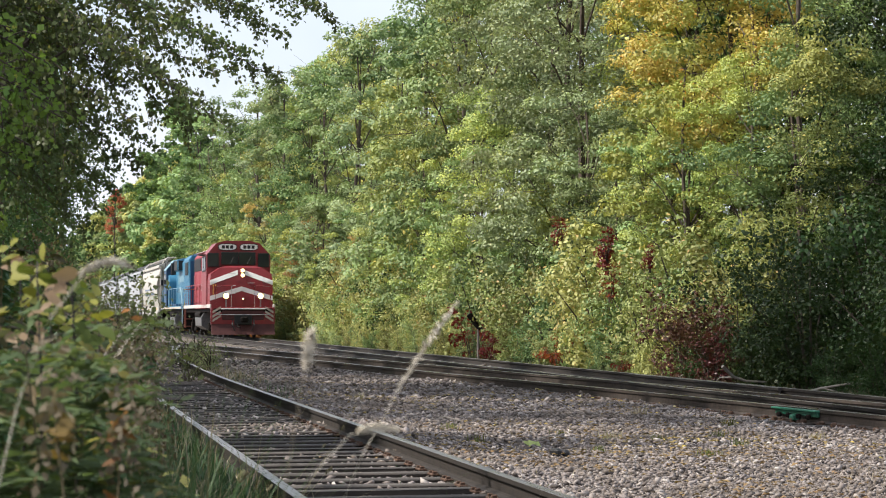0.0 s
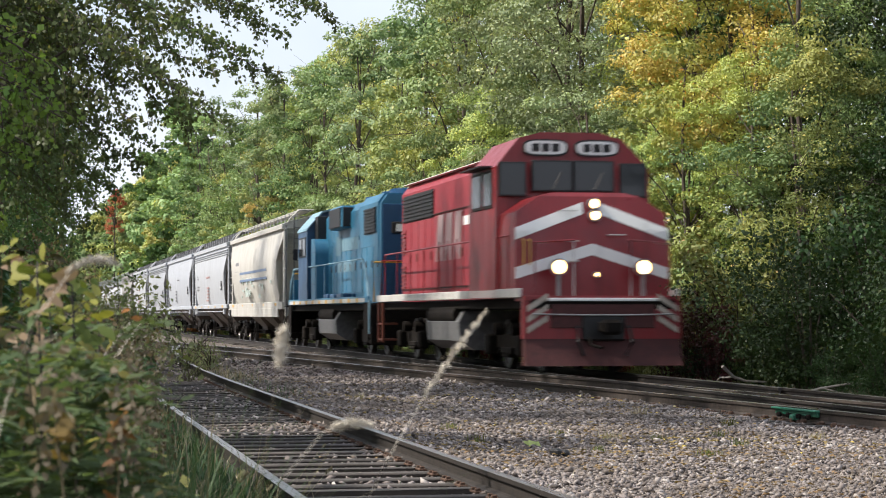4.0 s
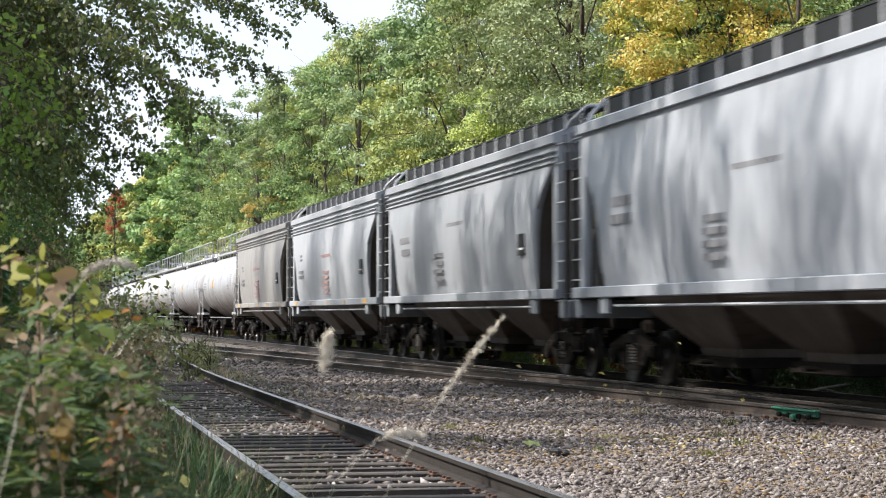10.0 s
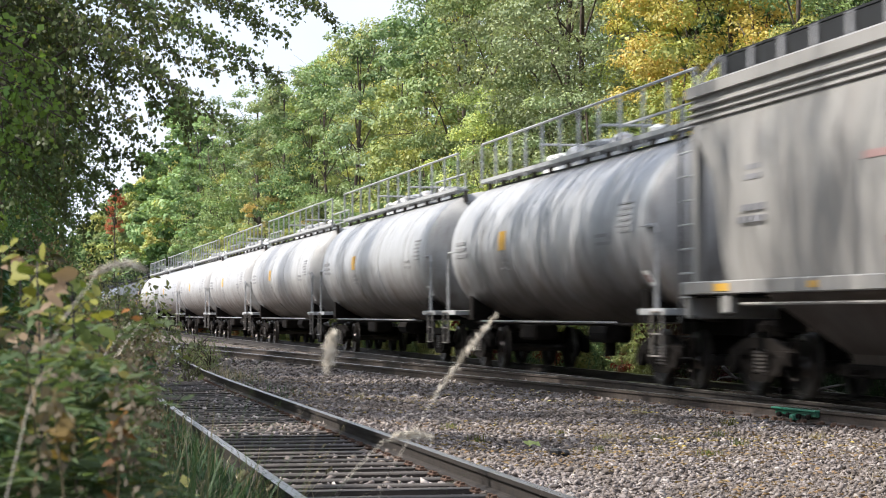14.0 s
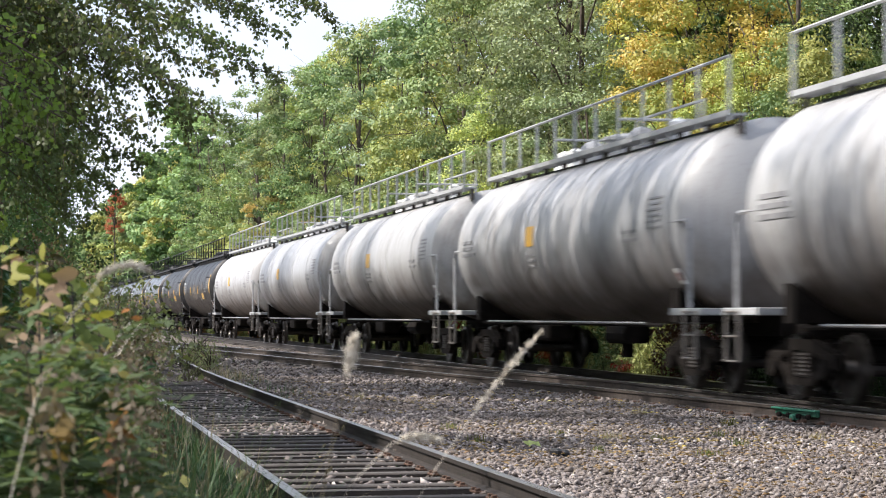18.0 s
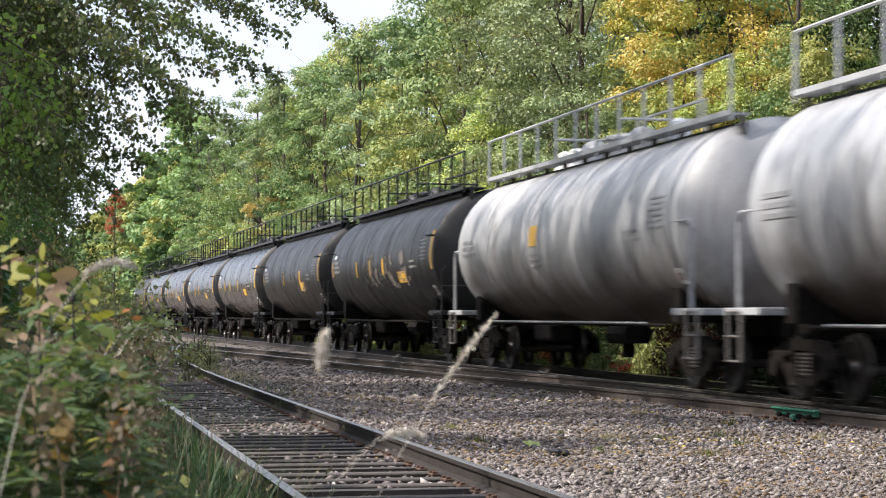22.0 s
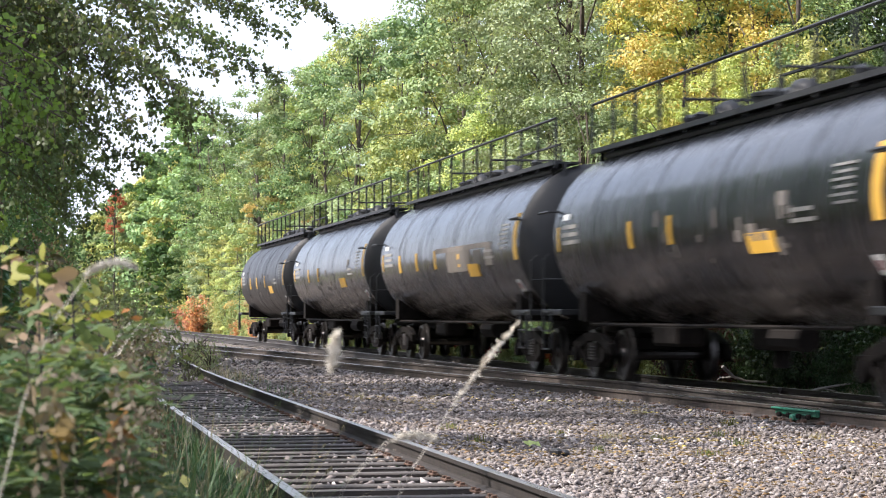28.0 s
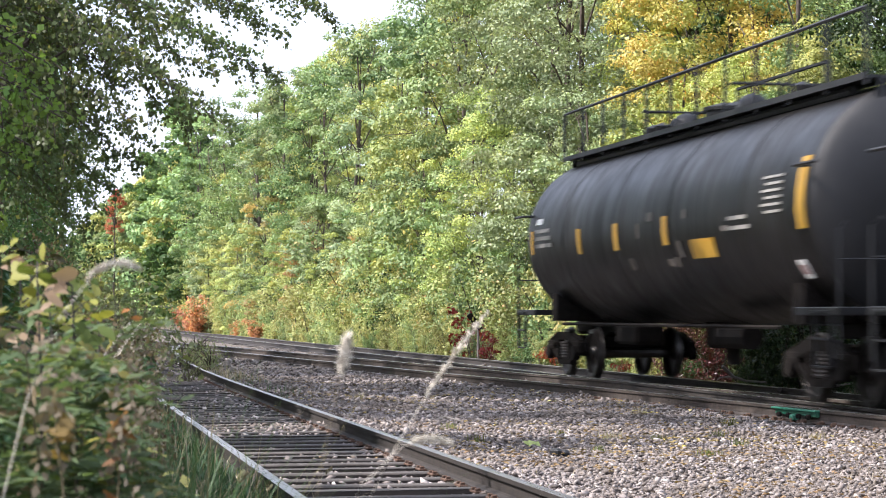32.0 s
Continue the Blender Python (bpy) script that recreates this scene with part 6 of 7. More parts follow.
    for x in (-1.05, 1.05):
        w = put("end_window", Solid().box(x - .34, x + .34, hl - 2.92, hl - 2.87, 2.95, 3.62, .01), BLACK, car)
        put("pane", Solid().box(x - .28, x + .28, hl - 2.88, hl - 2.855, 3.01, 3.56), GLASS_M, w)
    put("mirror", Solid().box(-1.75, -1.6, hl - 3.05, hl - 3.0, 2.9, 3.25, 0.01), BLACK, car)
    put("short_hood", Solid().loft([[(-0.95, y, 1.42), (0.95, y, 1.42), (0.95, y, 2.62), (0.8, y, 2.78), (-0.8, y, 2.78), (-0.95, y, 2.62)] for y in (hl - 2.9, hl - 0.95)]), BLUE, car, smooth=20)
    arc = [(hl - 6.25, 1.6)] + [(hl - 5.72 - .53 * math.cos(a), 3.0 + .5 * math.sin(a)) for a in [math.pi * k / 16 for k in range(9)]] + [(hl - 5.3, 3.5), (hl - 5.3, 1.6)]
    cb = put("cabinet", Solid().loft([[(x, y, z) for y, z in arc] for x in (-1.46, -1.0)]), BLUE, car, "rounded equipment cabinet behind the cab", smooth=30)
    for z in (2.05, 2.6, 3.05):
        put("hinge_strip", Solid().box(-1.475, -1.455, hl - 6.2, hl - 5.35, z, z + .03), BLUE_DARK, cb)
    # solid block: its black stands in for the shade between cab and hood
    put("cab_recess", Solid().box(-1.3, 1.3, hl - 5.62, hl - 4.99, 1.5, 4.22, .01), BLACK, car, "black block painted as the shaded recess behind the cab")
    for sg in (-1, 1):
        ep = put("end_panel", Solid().box(min(sg * 1.48, sg * .62), max(sg * 1.48, sg * .62), hl - .2, hl - .14, 1.46, 2.3, .015), BLUE, car, "blue plate below the end rail")
        put("grab_iron", Solid().tube([(sg * 1.4, hl - .1, 1.9), (sg * 1.0, hl - .06, 1.9)], .016, 5), PALE_BLUE, ep)
    for y0 in (f + 5.3, f + 6.6, f + 7.9):
        put("walkway_step", Solid().box(-1.5, -1.06, y0, y0 + .9, 1.6, 1.72, .02), BLUE_DARK, car)
    # steps, end rails, yellow marks along the sill
    for ys in (-1, 1):
        put("step", Solid().box(-1.52, -1.05, ys * (hl - 0.6) - 0.3, ys * (hl - 0.6) + 0.3, 0.45, 0.5).box(-1.52, -1.05, ys * (hl - 0.6) - 0.3, ys * (hl - 0.6) + 0.3, 0.85, 0.9).box(-1.54, -1.5, ys * (hl - 0.6) - 0.36, ys * (hl - 0.6) + 0.36, 0.4, 1.45), BLACK_GEAR, car)
        put("step_rail", Solid().tube([(-1.5, ys * (hl - 1.4), 2.6), (-1.5, ys * (hl - 0.9), 2.3), (-1.5, ys * (hl - 0.25), 1.45), (-1.5, ys * (hl - 0.25), 0.6)], 0.04, 6), PALE_BLUE, car)
        put("end_rail", Solid().tube([(-1.4, ys * (hl - 0.1), 1.45), (-1.4, ys * (hl - 0.1), 2.5), (1.4, ys * (hl - 0.1), 2.5), (1.4, ys * (hl - 0.1), 1.45)], 0.025, 6), YELLOW, car)
        put("pilot", Solid().box(-1.5, 1.5, ys * (hl - 0.05) - 0.06, ys * (hl - 0.05) + 0.06, 0.3, 1.36, 0.02), BLACK_GEAR, car)
    for i in range(21):
        y = -hl + 1.2 + (2 * hl - 2.4) * i / 20
        shared("sill_mark%d" % (i % 2), "sill_mark", lambda: Solid().box(-0.006, 0.006, -0.17 if i % 2 else -0.5, 0.17 if i % 2 else 0.5, 0, 0.11), YELLOW if i % 2 else DULL_WHITE, car, y, -1.557, 1.44, smooth=0)
    return car


WORN_BLUE = paint("worn_pale_lettering", (0.12, 0.24, 0.31), 0.5, (0.03, 0.12, 0.2), 1.0, 0.3)
PALE_BLUE = paint("pale_faded_blue", (0.19, 0.32, 0.40), 0.5, (0.05, 0.16, 0.25), 0.8)

# lengths over couplers, from the front of the train
LENGTHS = [17.3, 18.0, 19.5, 18.65, 19.1, 18.5, 18.65, 17.9, 17.4, 19.6, 19.7, 18.25, 18.4, 18.9, 18.3, 18.3, 17.6, 17.85, 17.3, 17.9, 17.45, 16.85]
CARS = [make_red_loco(LENGTHS[0]), make_blue_loco(LENGTHS[1])]
CARS.append(make_hopper(LENGTHS[2], BEIGE, "weathered beige covered hopper with two faded blue stripes", False, 3, BEIGE, 0.09, True, 3))
HOPPERS = [(HOP_E, "light grey covered hopper with red lettering and ribbed roof edge", True, 2), (HOP_C, "pale grey covered hopper with a smooth roof edge", False, 1),
           (HOP_B, "grey covered hopper with ribbed roof edge", True, 1), (HOP_E, "pale grey covered hopper with red lettering", True, 2),
           (HOP_D, "taupe grey covered hopper with ribbed roof edge", True, 2)]
for i, (m, lab, ribs, marks) in enumerate(HOPPERS):
    CARS.append(make_hopper(LENGTHS[3 + i], m, lab, ribs, marks, BLACK, 0.05, False, 10 + i))
WHITES = [(TANK_G, 2.1), (TANK_G, 2.0), (TANK_W, 2.0), (TANK_W, 1.0), (TANK_W, 0.9), (TANK_G, 1.9), (TANK_W, 0.8)]
for i, (m, p) in enumerate(WHITES):
    lab = ("dirty white" if m is TANK_W else "light grey") + " tank car with top walkway and hand rails"
    CARS.append(make_tank(LENGTHS[8 + i], m, lab, False, (p,)))
for i in range(7):
    ys = [(-1.2, 0.8, 3.0), (-3.0, 1.2), (-1.0, 2.2, 4.4), (0.5, 2.5), (-2.2, 0.4, 2.6, 4.8), (1.5, 3.6), (-1.4, 1.2, 3.4)][i]
    rng = random.Random(70 + i)
    if i == 4:
        sprayed = [(-5.2, .4, 0, 4), (-3.3, -.8, -17, 0), (-5.3, -4.7, -14, 3), (.8, 1.2, -14, -8), (-4.3, -3.6, -12, -1)]
    else:
        m = (60, 14, 8, 20, 0, 12, 8)[i]
        sprayed = []
        for _ in range(m):
            y, q = rng.uniform(-4.8, 2.0), rng.uniform(-28, 2)
            sprayed.append((y, y + rng.uniform(.06, .3), q, q + rng.uniform(2, 11)))
    CARS.append(make_tank(LENGTHS[15 + i], TANK_B2 if i in (0, 1, 6) else TANK_B, "black tank car with yellow reflective strips and top walkway", True, ys, sprayed))


def train_rows():
    """Front of the train along the line, every second second."""
    return [101.4, 70.05, 38.14, 6.1, -25.75, -57.17, -88.02, -118.19, -147.67, -176.45, -204.57, -232.08, -259.03, -285.47, -311.42, -336.86, -361.72]


# ---- weeds and grass ----
def blade_arrays(rng, n, xs, ys, zs, h, w, lean=0.35):
    """Grass blades of two tapered pieces each."""
    a = rng.uniform(0, 2 * np.pi, n)
    d = np.stack([np.cos(a), np.sin(a), np.zeros(n)], 1)
    s = np.stack([-np.sin(a), np.cos(a), np.zeros(n)], 1) * (w * rng.uniform(.6, 1.3, n))[:, None] / 2
    hh = (h * rng.uniform(.45, 1.25, n))[:, None]
    b = np.stack([xs, ys, zs], 1)
    up = np.array([0, 0, 1.0])
    l = (lean * rng.uniform(.2, 1.4, n))[:, None]
    m = b + up * hh * .6 + d * hh * l * .35
    t = b + up * hh * (1 - l * .35) + d * hh * l
    v = np.stack([b - s, b + s, m + s * .8, m - s * .8, t + s * .12, t - s * .12], 1)
    k = (np.arange(n) * 6)[:, None, None]
    f = k + np.array([(0, 1, 2, 3), (3, 2, 4, 5)])[None]
    return v.reshape(-1, 3), f.reshape(-1, 4)


def make_grass():
    rng = np.random.RandomState(5)

    def patch(name, label, spec, mat):
        vs, fs, k = [], [], 0
        for n, x0, x1, y0, y1, h, w, lean in spec:
            ys = y0 + (y1 - y0) * rng.uniform(0, 1, n) ** 1.3
            u = rng.uniform(0, 1, n)
            xs = np.array([(side_x(y) if x0 < 5 else 0) for y in ys]) + x0 + (x1 - x0) * u
            cl = np.array([noise.noise((x * 1.3, y * .7, 5.0)) for x, y in zip(xs, ys)])
            hh = h * (0.75 + 0.6 * cl)
            zs = np.array([ground_z(x, y) for x, y in zip(xs, ys)]) - 0.01
            v, f = blade_arrays(rng, n, xs, ys, zs, hh, w, lean)
            vs.append(v)
            fs.append(f + k)
            k += len(v)
        tagged(put_arrays(name, np.concatenate(vs), np.concatenate(fs), mat), label, "grass", kind="stuff")

    patch("green_grass", "rank green grass beside the siding",
          [(13000, -2.3, -0.85, 8, 28, .30, .011, .7), (2500, -1.2, -0.75, 8, 22, .2, .01, .8), (700, -.62, .6, 9, 30, .07, .008, .6), (9000, -6, -2.0, 7, 50, .55, .012, .6),
           (6000, 12.9, 14.4, 28, 90, .32, .012, .7), (500, .8, 1.6, 30, 60, .2, .01, .6), (2600, -2.4, -1.65, 6.8, 9.6, .74, .011, .45), (1500, -2.4, -1.8, 4.6, 7, .84, .006, .4), (5000, -8.5, -1.3, -5, 6, .3, .012, .6), (3000, -6.5, -2.4, 6, 14, .6, .012, .5)], GRASS_G)
    patch("yellow_grass", "yellow-green grass blades at the front of the verge",
          [(900, -2.5, -1.75, 6.2, 8.2, .7, .014, .55), (300, -1.9, -1.3, 8.5, 11, .4, .012, .7)], LEAF_W)
    patch("dry_grass", "pale dry grass beside the tracks",
          [(900, -2.2, -0.8, 7, 30, .5, .007, .5), (1800, -5, -1.6, 6, 40, .8, .008, .5), (2500, 12.6, 14.2, 28, 100, .3, .01, .7), (260, 1.0, 4.5, 14, 24, .10, .006, .8),
           (500, .75, 1.5, 36, 60, .35, .012, .8), (420, -2.45, -1.6, 6.4, 9.5, .95, .005, .5), (420, 3.2, 6.0, 13.5, 20, .09, .006, .9), (700, -7.5, -1.5, -4, 5, .35, .008, .5)], GRASS_D)


def make_weed(label, h, leaves, size, mat, plume, seed, droop=0.5, branch=3):
    """A tall weed: stem, side shoots, lance leaves and a seed plume."""
    rng = np.random.RandomState(seed)
    w = thing("weed", label, "weed", "weeds beside the siding")
    s = Solid()
    bend = rng.uniform(-.12, .12, 2)
    at = lambda u: Vector((bend[0] * h * u * u, bend[1] * h * u * u, h * u))
    s.tube([at(u) for u in (0, .25, .5, .75, 1)], .0055, 5, .0018)
    tips = [at(1)]
    for _ in range(branch):
        u = rng.uniform(.45, .85)
        a = rng.uniform(0, 6.28)
        e = at(u) + Vector((math.cos(a) * .16, math.sin(a) * .16, .2)) * h * rng.uniform(.5, 1)
        s.tube([at(u), (at(u) + e) / 2 + Vector((0, 0, .02)), e], .003, 4, .001)
        tips.append(e)
    put("stem", s, STEM, w)
    pts, nms = [], []
    for i in range(leaves):
        u = rng.uniform(.12, 1.0)
        a = rng.uniform(0, 6.28)
        o = Vector((math.cos(a), math.sin(a), rng.uniform(-.3, .4)))
        base = at(u) if rng.uniform() < .6 or branch == 0 else at(.6).lerp(tips[rng.randint(len(tips))], rng.uniform(.3, 1))
        pts.append(base + o * size * rng.uniform(.5, 1.1))
        nms.append((o.x * droop, o.y * droop, 1.0))
    v, f = broad_leaf_arrays(rng, np.array(pts), np.array(nms), size, .18, 2.2)
    put_arrays("leaves", v, f, mat, w)
    if plume:
        pv = []
        for t in tips:
            n = 90 if plume is not GRASS_D else 70
            d = rng.normal(size=(n, 3)) * np.array([.022, .022, .06]) * h
            pv.append(np.array(t) + d - np.array([0, 0, .03 * h]))
        pv = np.concatenate(pv)
        v, f = leaf_arrays(rng, pv, rng.normal(size=pv.shape), .012, .2, 1.8)
        put_arrays("plume", v, f, plume, w)["kind"] = "stuff"
    return w


def make_fern_weed(label, h, fronds, size, mat, seed):
    """A bushy weed with feathery leaves: narrow leaflets in pairs along arching ribs."""
    rng = np.random.RandomState(seed)
    w = thing("weed", label, "weed", "weeds beside the siding")
    bend = rng.uniform(-.1, .1, 2)
    at = lambda u: Vector((bend[0] * h * u * u, bend[1] * h * u * u, h * u))
    s = Solid().tube([at(u) for u in (0, .33, .66, 1)], .005, 5, .0015)
    pts, axes, half = [], [], []
    for i in range(fronds):
        u = .3 + .7 * (i + rng.uniform()) / fronds
        a = 2.4 * i + rng.uniform(-.5, .5)
        o = Vector((math.cos(a), math.sin(a), 0))
        long = size * (1.25 - .7 * u) * rng.uniform(.7, 1.2)
        b = at(u)
        rise = rng.uniform(.5, 1.0)
        rib = lambda q: b + o * long * q + Vector((0, 0, long * (rise * q - .6 * q * q)))
        pts.append(rib(.5))
        axes.append(rib(1) - rib(0))
        half.append(long / 2 / size)
        side = Vector((-o.y, o.x, 0))
        for q in np.linspace(.2, 1.0, 9):
            for g in (1, -1):
                d = side * g + o * .6
                pts.append(rib(q) + d * long * .11 * (1.2 - .6 * q))
                axes.append(d + Vector((0, 0, rng.uniform(-.4, .3))))
                half.append(.12 * rng.uniform(.7, 1.2))
    put("stem", s, STEM, w)
    c, t = np.array(pts), np.array(axes)
    t /= np.linalg.norm(t, axis=1, keepdims=True)
    n = len(c)
    nm = np.tile(np.array([[0, 0, 1.0]]), (n, 1)) + rng.normal(0, .3, (n, 3))
    b2 = np.cross(nm, t)
    b2 /= np.linalg.norm(b2, axis=1, keepdims=True)
    k = size * np.array(half)[:, None]
    w2 = np.minimum(k * .24, size * .035)
    v = np.stack([c - t * k, c + b2 * w2, c + t * k, c - b2 * w2], 1).reshape(-1, 3)
    put_arrays("frond", v, np.arange(n * 4).reshape(-1, 4), mat, w)["kind"] = "stuff"
    return w


FERN = leaf("feathery_green_leaves", ((0.07, 0.115, 0.055), (0.105, 0.145, 0.06), (0.17, 0.16, 0.06)), 0.4, 0.7)
STEM = plain("weed_stem", (0.10, 0.085, 0.04), 0.8)


def make_weeds():
    rng = random.Random(21)
    kinds = [make_weed("leafy green weed with yellowing leaves", 1.3, 170, .024, GRASS_LEAF, None, 1),
             make_weed("tall weed gone to brown fluffy seed", 1.25, 110, .017, GRASS_G, WEED_B, 2, branch=6),
             make_weed("fresh green weed with narrow leaves", 1.1, 210, .02, GRASS_G, None, 3, branch=5),
             make_weed("rust-brown withered weed on the verge", 1.0, 170, .018, WEED_R, WEED_B, 4, branch=5),
             make_weed("yellow-green leafy weed on the verge", 1.0, 120, .022, LEAF_W, None, 5, branch=2),
             make_weed("weed with pinkish and orange autumn leaves", 1.15, 110, .024, LEAF_P, None, 6, branch=2)]
    spots = {i: [] for i in range(6)}
    spots2, dry = [], []

    def top(k):
        # how high the weeds reach, falling off towards the siding
        for (ka, a), (kb, b) in zip(WEED_LINE, WEED_LINE[1:]):
            if k <= kb:
                return a + (b - a) * (k - ka) / (kb - ka)
        return WEED_LINE[-1][1]

    for i in range(190):
        y = 7.4 + 11 * rng.random() ** 1.2
        k = rng.uniform(-.012, .03) if i % 4 else rng.uniform(.03, .056)
        x = y * k
        if x > side_x(y) - 1.15:
            continue
        z = ground_z(x, y)
        want = 1.11 + top(k) * y - z
        q = rng.choice((0, 0, 1, 2, 2, 4, 2, 0, 2, 5, 0, 2)) if k < .025 else rng.choice((2, 2, 1, 1, 1, 3, 2))
        hh = (1.3, 1.25, 1.1, 1.0, 1.0, 1.15)[q]
        sc = min(1.25, max(.35, want / hh * rng.uniform(.6, 1.0)))
        spots[q].append((x, y, rng.uniform(0, 6.28), sc))
    spots[1] += [(.30, 7.0, 0, .88), (.37, 7.5, 2, .86), (.26, 7.2, 4, .84), (.42, 8.4, 1, .86)]
    # low rust-brown growth at the front
    for i in range(7):
        y = rng.uniform(4.4, 5.6)
        k = rng.uniform(.028, .046)
        spots[3].append((y * k, y, rng.uniform(0, 6.28), rng.uniform(.78, .98)))
    for i in range(40):
        y = rng.uniform(4.6, 7.5)
        spots[2].append((y * rng.uniform(-.02, .045), y, rng.uniform(0, 6.28), rng.uniform(.75, 1.0)))
    for i in range(8):
        y = rng.uniform(6.4, 8.2)
        spots[4].append((y * rng.uniform(-.005, .04), y, rng.uniform(0, 6.28), rng.uniform(.4, .75)))
    for i, m in enumerate(kinds):
        place(m, spots[i], "weeds beside the siding")
    # thin seedy stems that stand against the train
    for i in range(8):
        y = rng.uniform(6.2, 9)
        k = rng.uniform(.03, .047)
        dry.append((y * k, y, rng.uniform(0, 6.28), (1.11 - rng.uniform(.005, .05) * y + .1) / 1.3))
    place(make_weed("thin grey-brown weed gone to fluffy seed", 1.3, 120, .012, WEED_B, DRY_SEED, 10, branch=7), dry, "weeds beside the siding")
    for i in range(8):
        y = rng.uniform(8, 13)
        k = rng.uniform(.028, .066)
        spots2.append((y * k, y, rng.uniform(0, 6.28), (1.11 + rng.uniform(.0, .016) * y + .1) / 1.3))
    place(make_weed("thin dry weed with grey seed heads", 1.3, 130, .013, LEAF_OL, LEAF_OL, 9, branch=8), spots2, "weeds beside the siding")
    f1 = make_fern_weed("feathery green weed with finely cut leaves", 1.0, 46, .26, FERN, 12)
    f2 = make_fern_weed("feathery yellow-green weed with finely cut leaves", .9, 40, .24, LEAF_FY, 13)
    for made, n, ks in ((f1, 24, (-.008, .05)), (f2, 8, (-.008, .045))):
        at = []
        for i in range(n):
            y = rng.uniform(3.7, 6.4)
            k = rng.uniform(*ks)
            up = (1.14 if k < .03 else 1.06) - .04 * (y - 3.7)
            at.append((y * k, y, rng.uniform(0, 6.28), up * rng.uniform(.72, 1.06)))
        place(made, at, "weeds beside the siding")
    # rust-brown and yellow-green growth close in front
    r1 = make_weed("rust-brown withered weed with fluffy seed in front of the verge", 1.0, 60, .02, WEED_R, DRY_SEED, 16, branch=5)
    place(r1, [(.14, 3.6, 0, 1.04), (.175, 4.0, 2, 1.0)], "weeds beside the siding")
    r2 = make_weed("low shoot with orange-brown withered leaves", .92, 70, .019, LEAF_BR, None, 17, branch=5)
    place(r2, [(.20, 3.6, 0, .98), (.26, 3.9, 2, .93), (.225, 4.2, 3, .9)], "weeds beside the siding")
    # bushes further along the verge
    b1 = make_shrub("shrub", "green and yellow shrub on the verge", 1.7, .8, n=50, per=26, size=.05, seed=61, mat=LEAF_A)
    b2 = make_shrub("shrub", "dull olive shrub with dry seed heads", 1.5, .7, n=50, per=24, size=.04, seed=62, mat=LEAF_OL)
    place(b1, [(-.3, 20, 0, 1.1), (.1, 27, 1, 1.0), (-.8, 33, 2, 1.3), (.5, 42, 3, .9), (1.4, 60, 4, 1.0), (-1.2, 24, 5, 1.4), (-2, 30, 1, 1.5), (2.4, 84, 1, 1.1), (3.2, 95, 2, 1.2), (1.6, 75, 3, 1.3), (-.4, 52, 5, 1.5), (4.5, 120, 3, 1.4), (5.6, 140, 3, 1.3), (3.4, 110, 3, 1.5), (-1, 40, 2, 1.6), (.6, 66, 1, 1.5), (-1.6, 36, 1, 1.7), (-2.4, 44, 2, 1.8), (-1.2, 29, 3, 1.5), (-.2, 47, 0, 1.5)], "shrubs on the verge")
    place(b2, [(.75, 17.5, 0, .9), (.45, 22, 1, 1.0), (1.1, 24.5, 2, .95), (1.5, 33, 3, .8), (1.9, 44, 4, .9), (2.3, 52, 5, .85), (2.5, 66, 0, 1.1), (.2, 15, 2, .85), (3.6, 72, 1, .8), (4.6, 82, 2, .8)], "shrubs on the verge")
    tuft = make_shrub("weed_tuft", "low olive weeds by the rail", .5, .45, n=20, per=20, size=.03, seed=63, mat=LEAF_OL)
    place(tuft, [(4.35, 47.5, 0, 1.1), (4.0, 44, 1, .9), (3.4, 41, 2, .6), (3.7, 46, 3, .7), (3.1, 38.5, 5, .5), (4.6, 52, 1, 1.2), (3.9, 50, 2, 1.1), (5.1, 61, 2, 1.2), (5.6, 66, 4, 1)], "weeds beside the siding")


LEAF_FY = leaf("feathery_yellow_green_leaves", ((0.12, 0.155, 0.05), (0.18, 0.19, 0.06), (0.26, 0.21, 0.06)), 0.45, 0.7)
LEAF_BR = leaf("orange_brown_leaves", ((0.24, 0.13, 0.06), (0.30, 0.17, 0.06), (0.20, 0.18, 0.06)), 0.4, 0.7)
DRY_SEED = leaf("grey_brown_seed", ((0.176, 0.152, 0.12), (0.136, 0.112, 0.08), (0.224, 0.2, 0.16)), 0.3, 0.8)
WEED_LINE = ((-.02, .042), (.015, .034), (.028, .018), (.042, .0), (.052, -.02), (.062, -.036))
LEAF_W = leaf("yellow_green_weed_leaves", ((0.075, 0.101, 0.03), (0.12, 0.128, 0.034), (0.225, 0.165, 0.038)), 0.4, 0.75)
WEED_R = leaf("rust_weeds", ((0.187, 0.085, 0.038), (0.17, 0.111, 0.043), (0.119, 0.119, 0.043)), 0.35, 0.75)
LEAF_P = leaf("pink_orange_leaves", ((0.096, 0.104, 0.04), (0.128, 0.104, 0.048), (0.192, 0.088, 0.048)), 0.4, 0.75)
LEAF_OL = leaf("olive_leaves", ((0.13, 0.16, 0.07), (0.17, 0.19, 0.085), (0.22, 0.18, 0.11)), 0.4)
GRASS_LEAF = leaf("yellowing_leaves", ((0.075, 0.128, 0.03), (0.112, 0.15, 0.034), (0.24, 0.188, 0.038)), 0.45, 0.7)


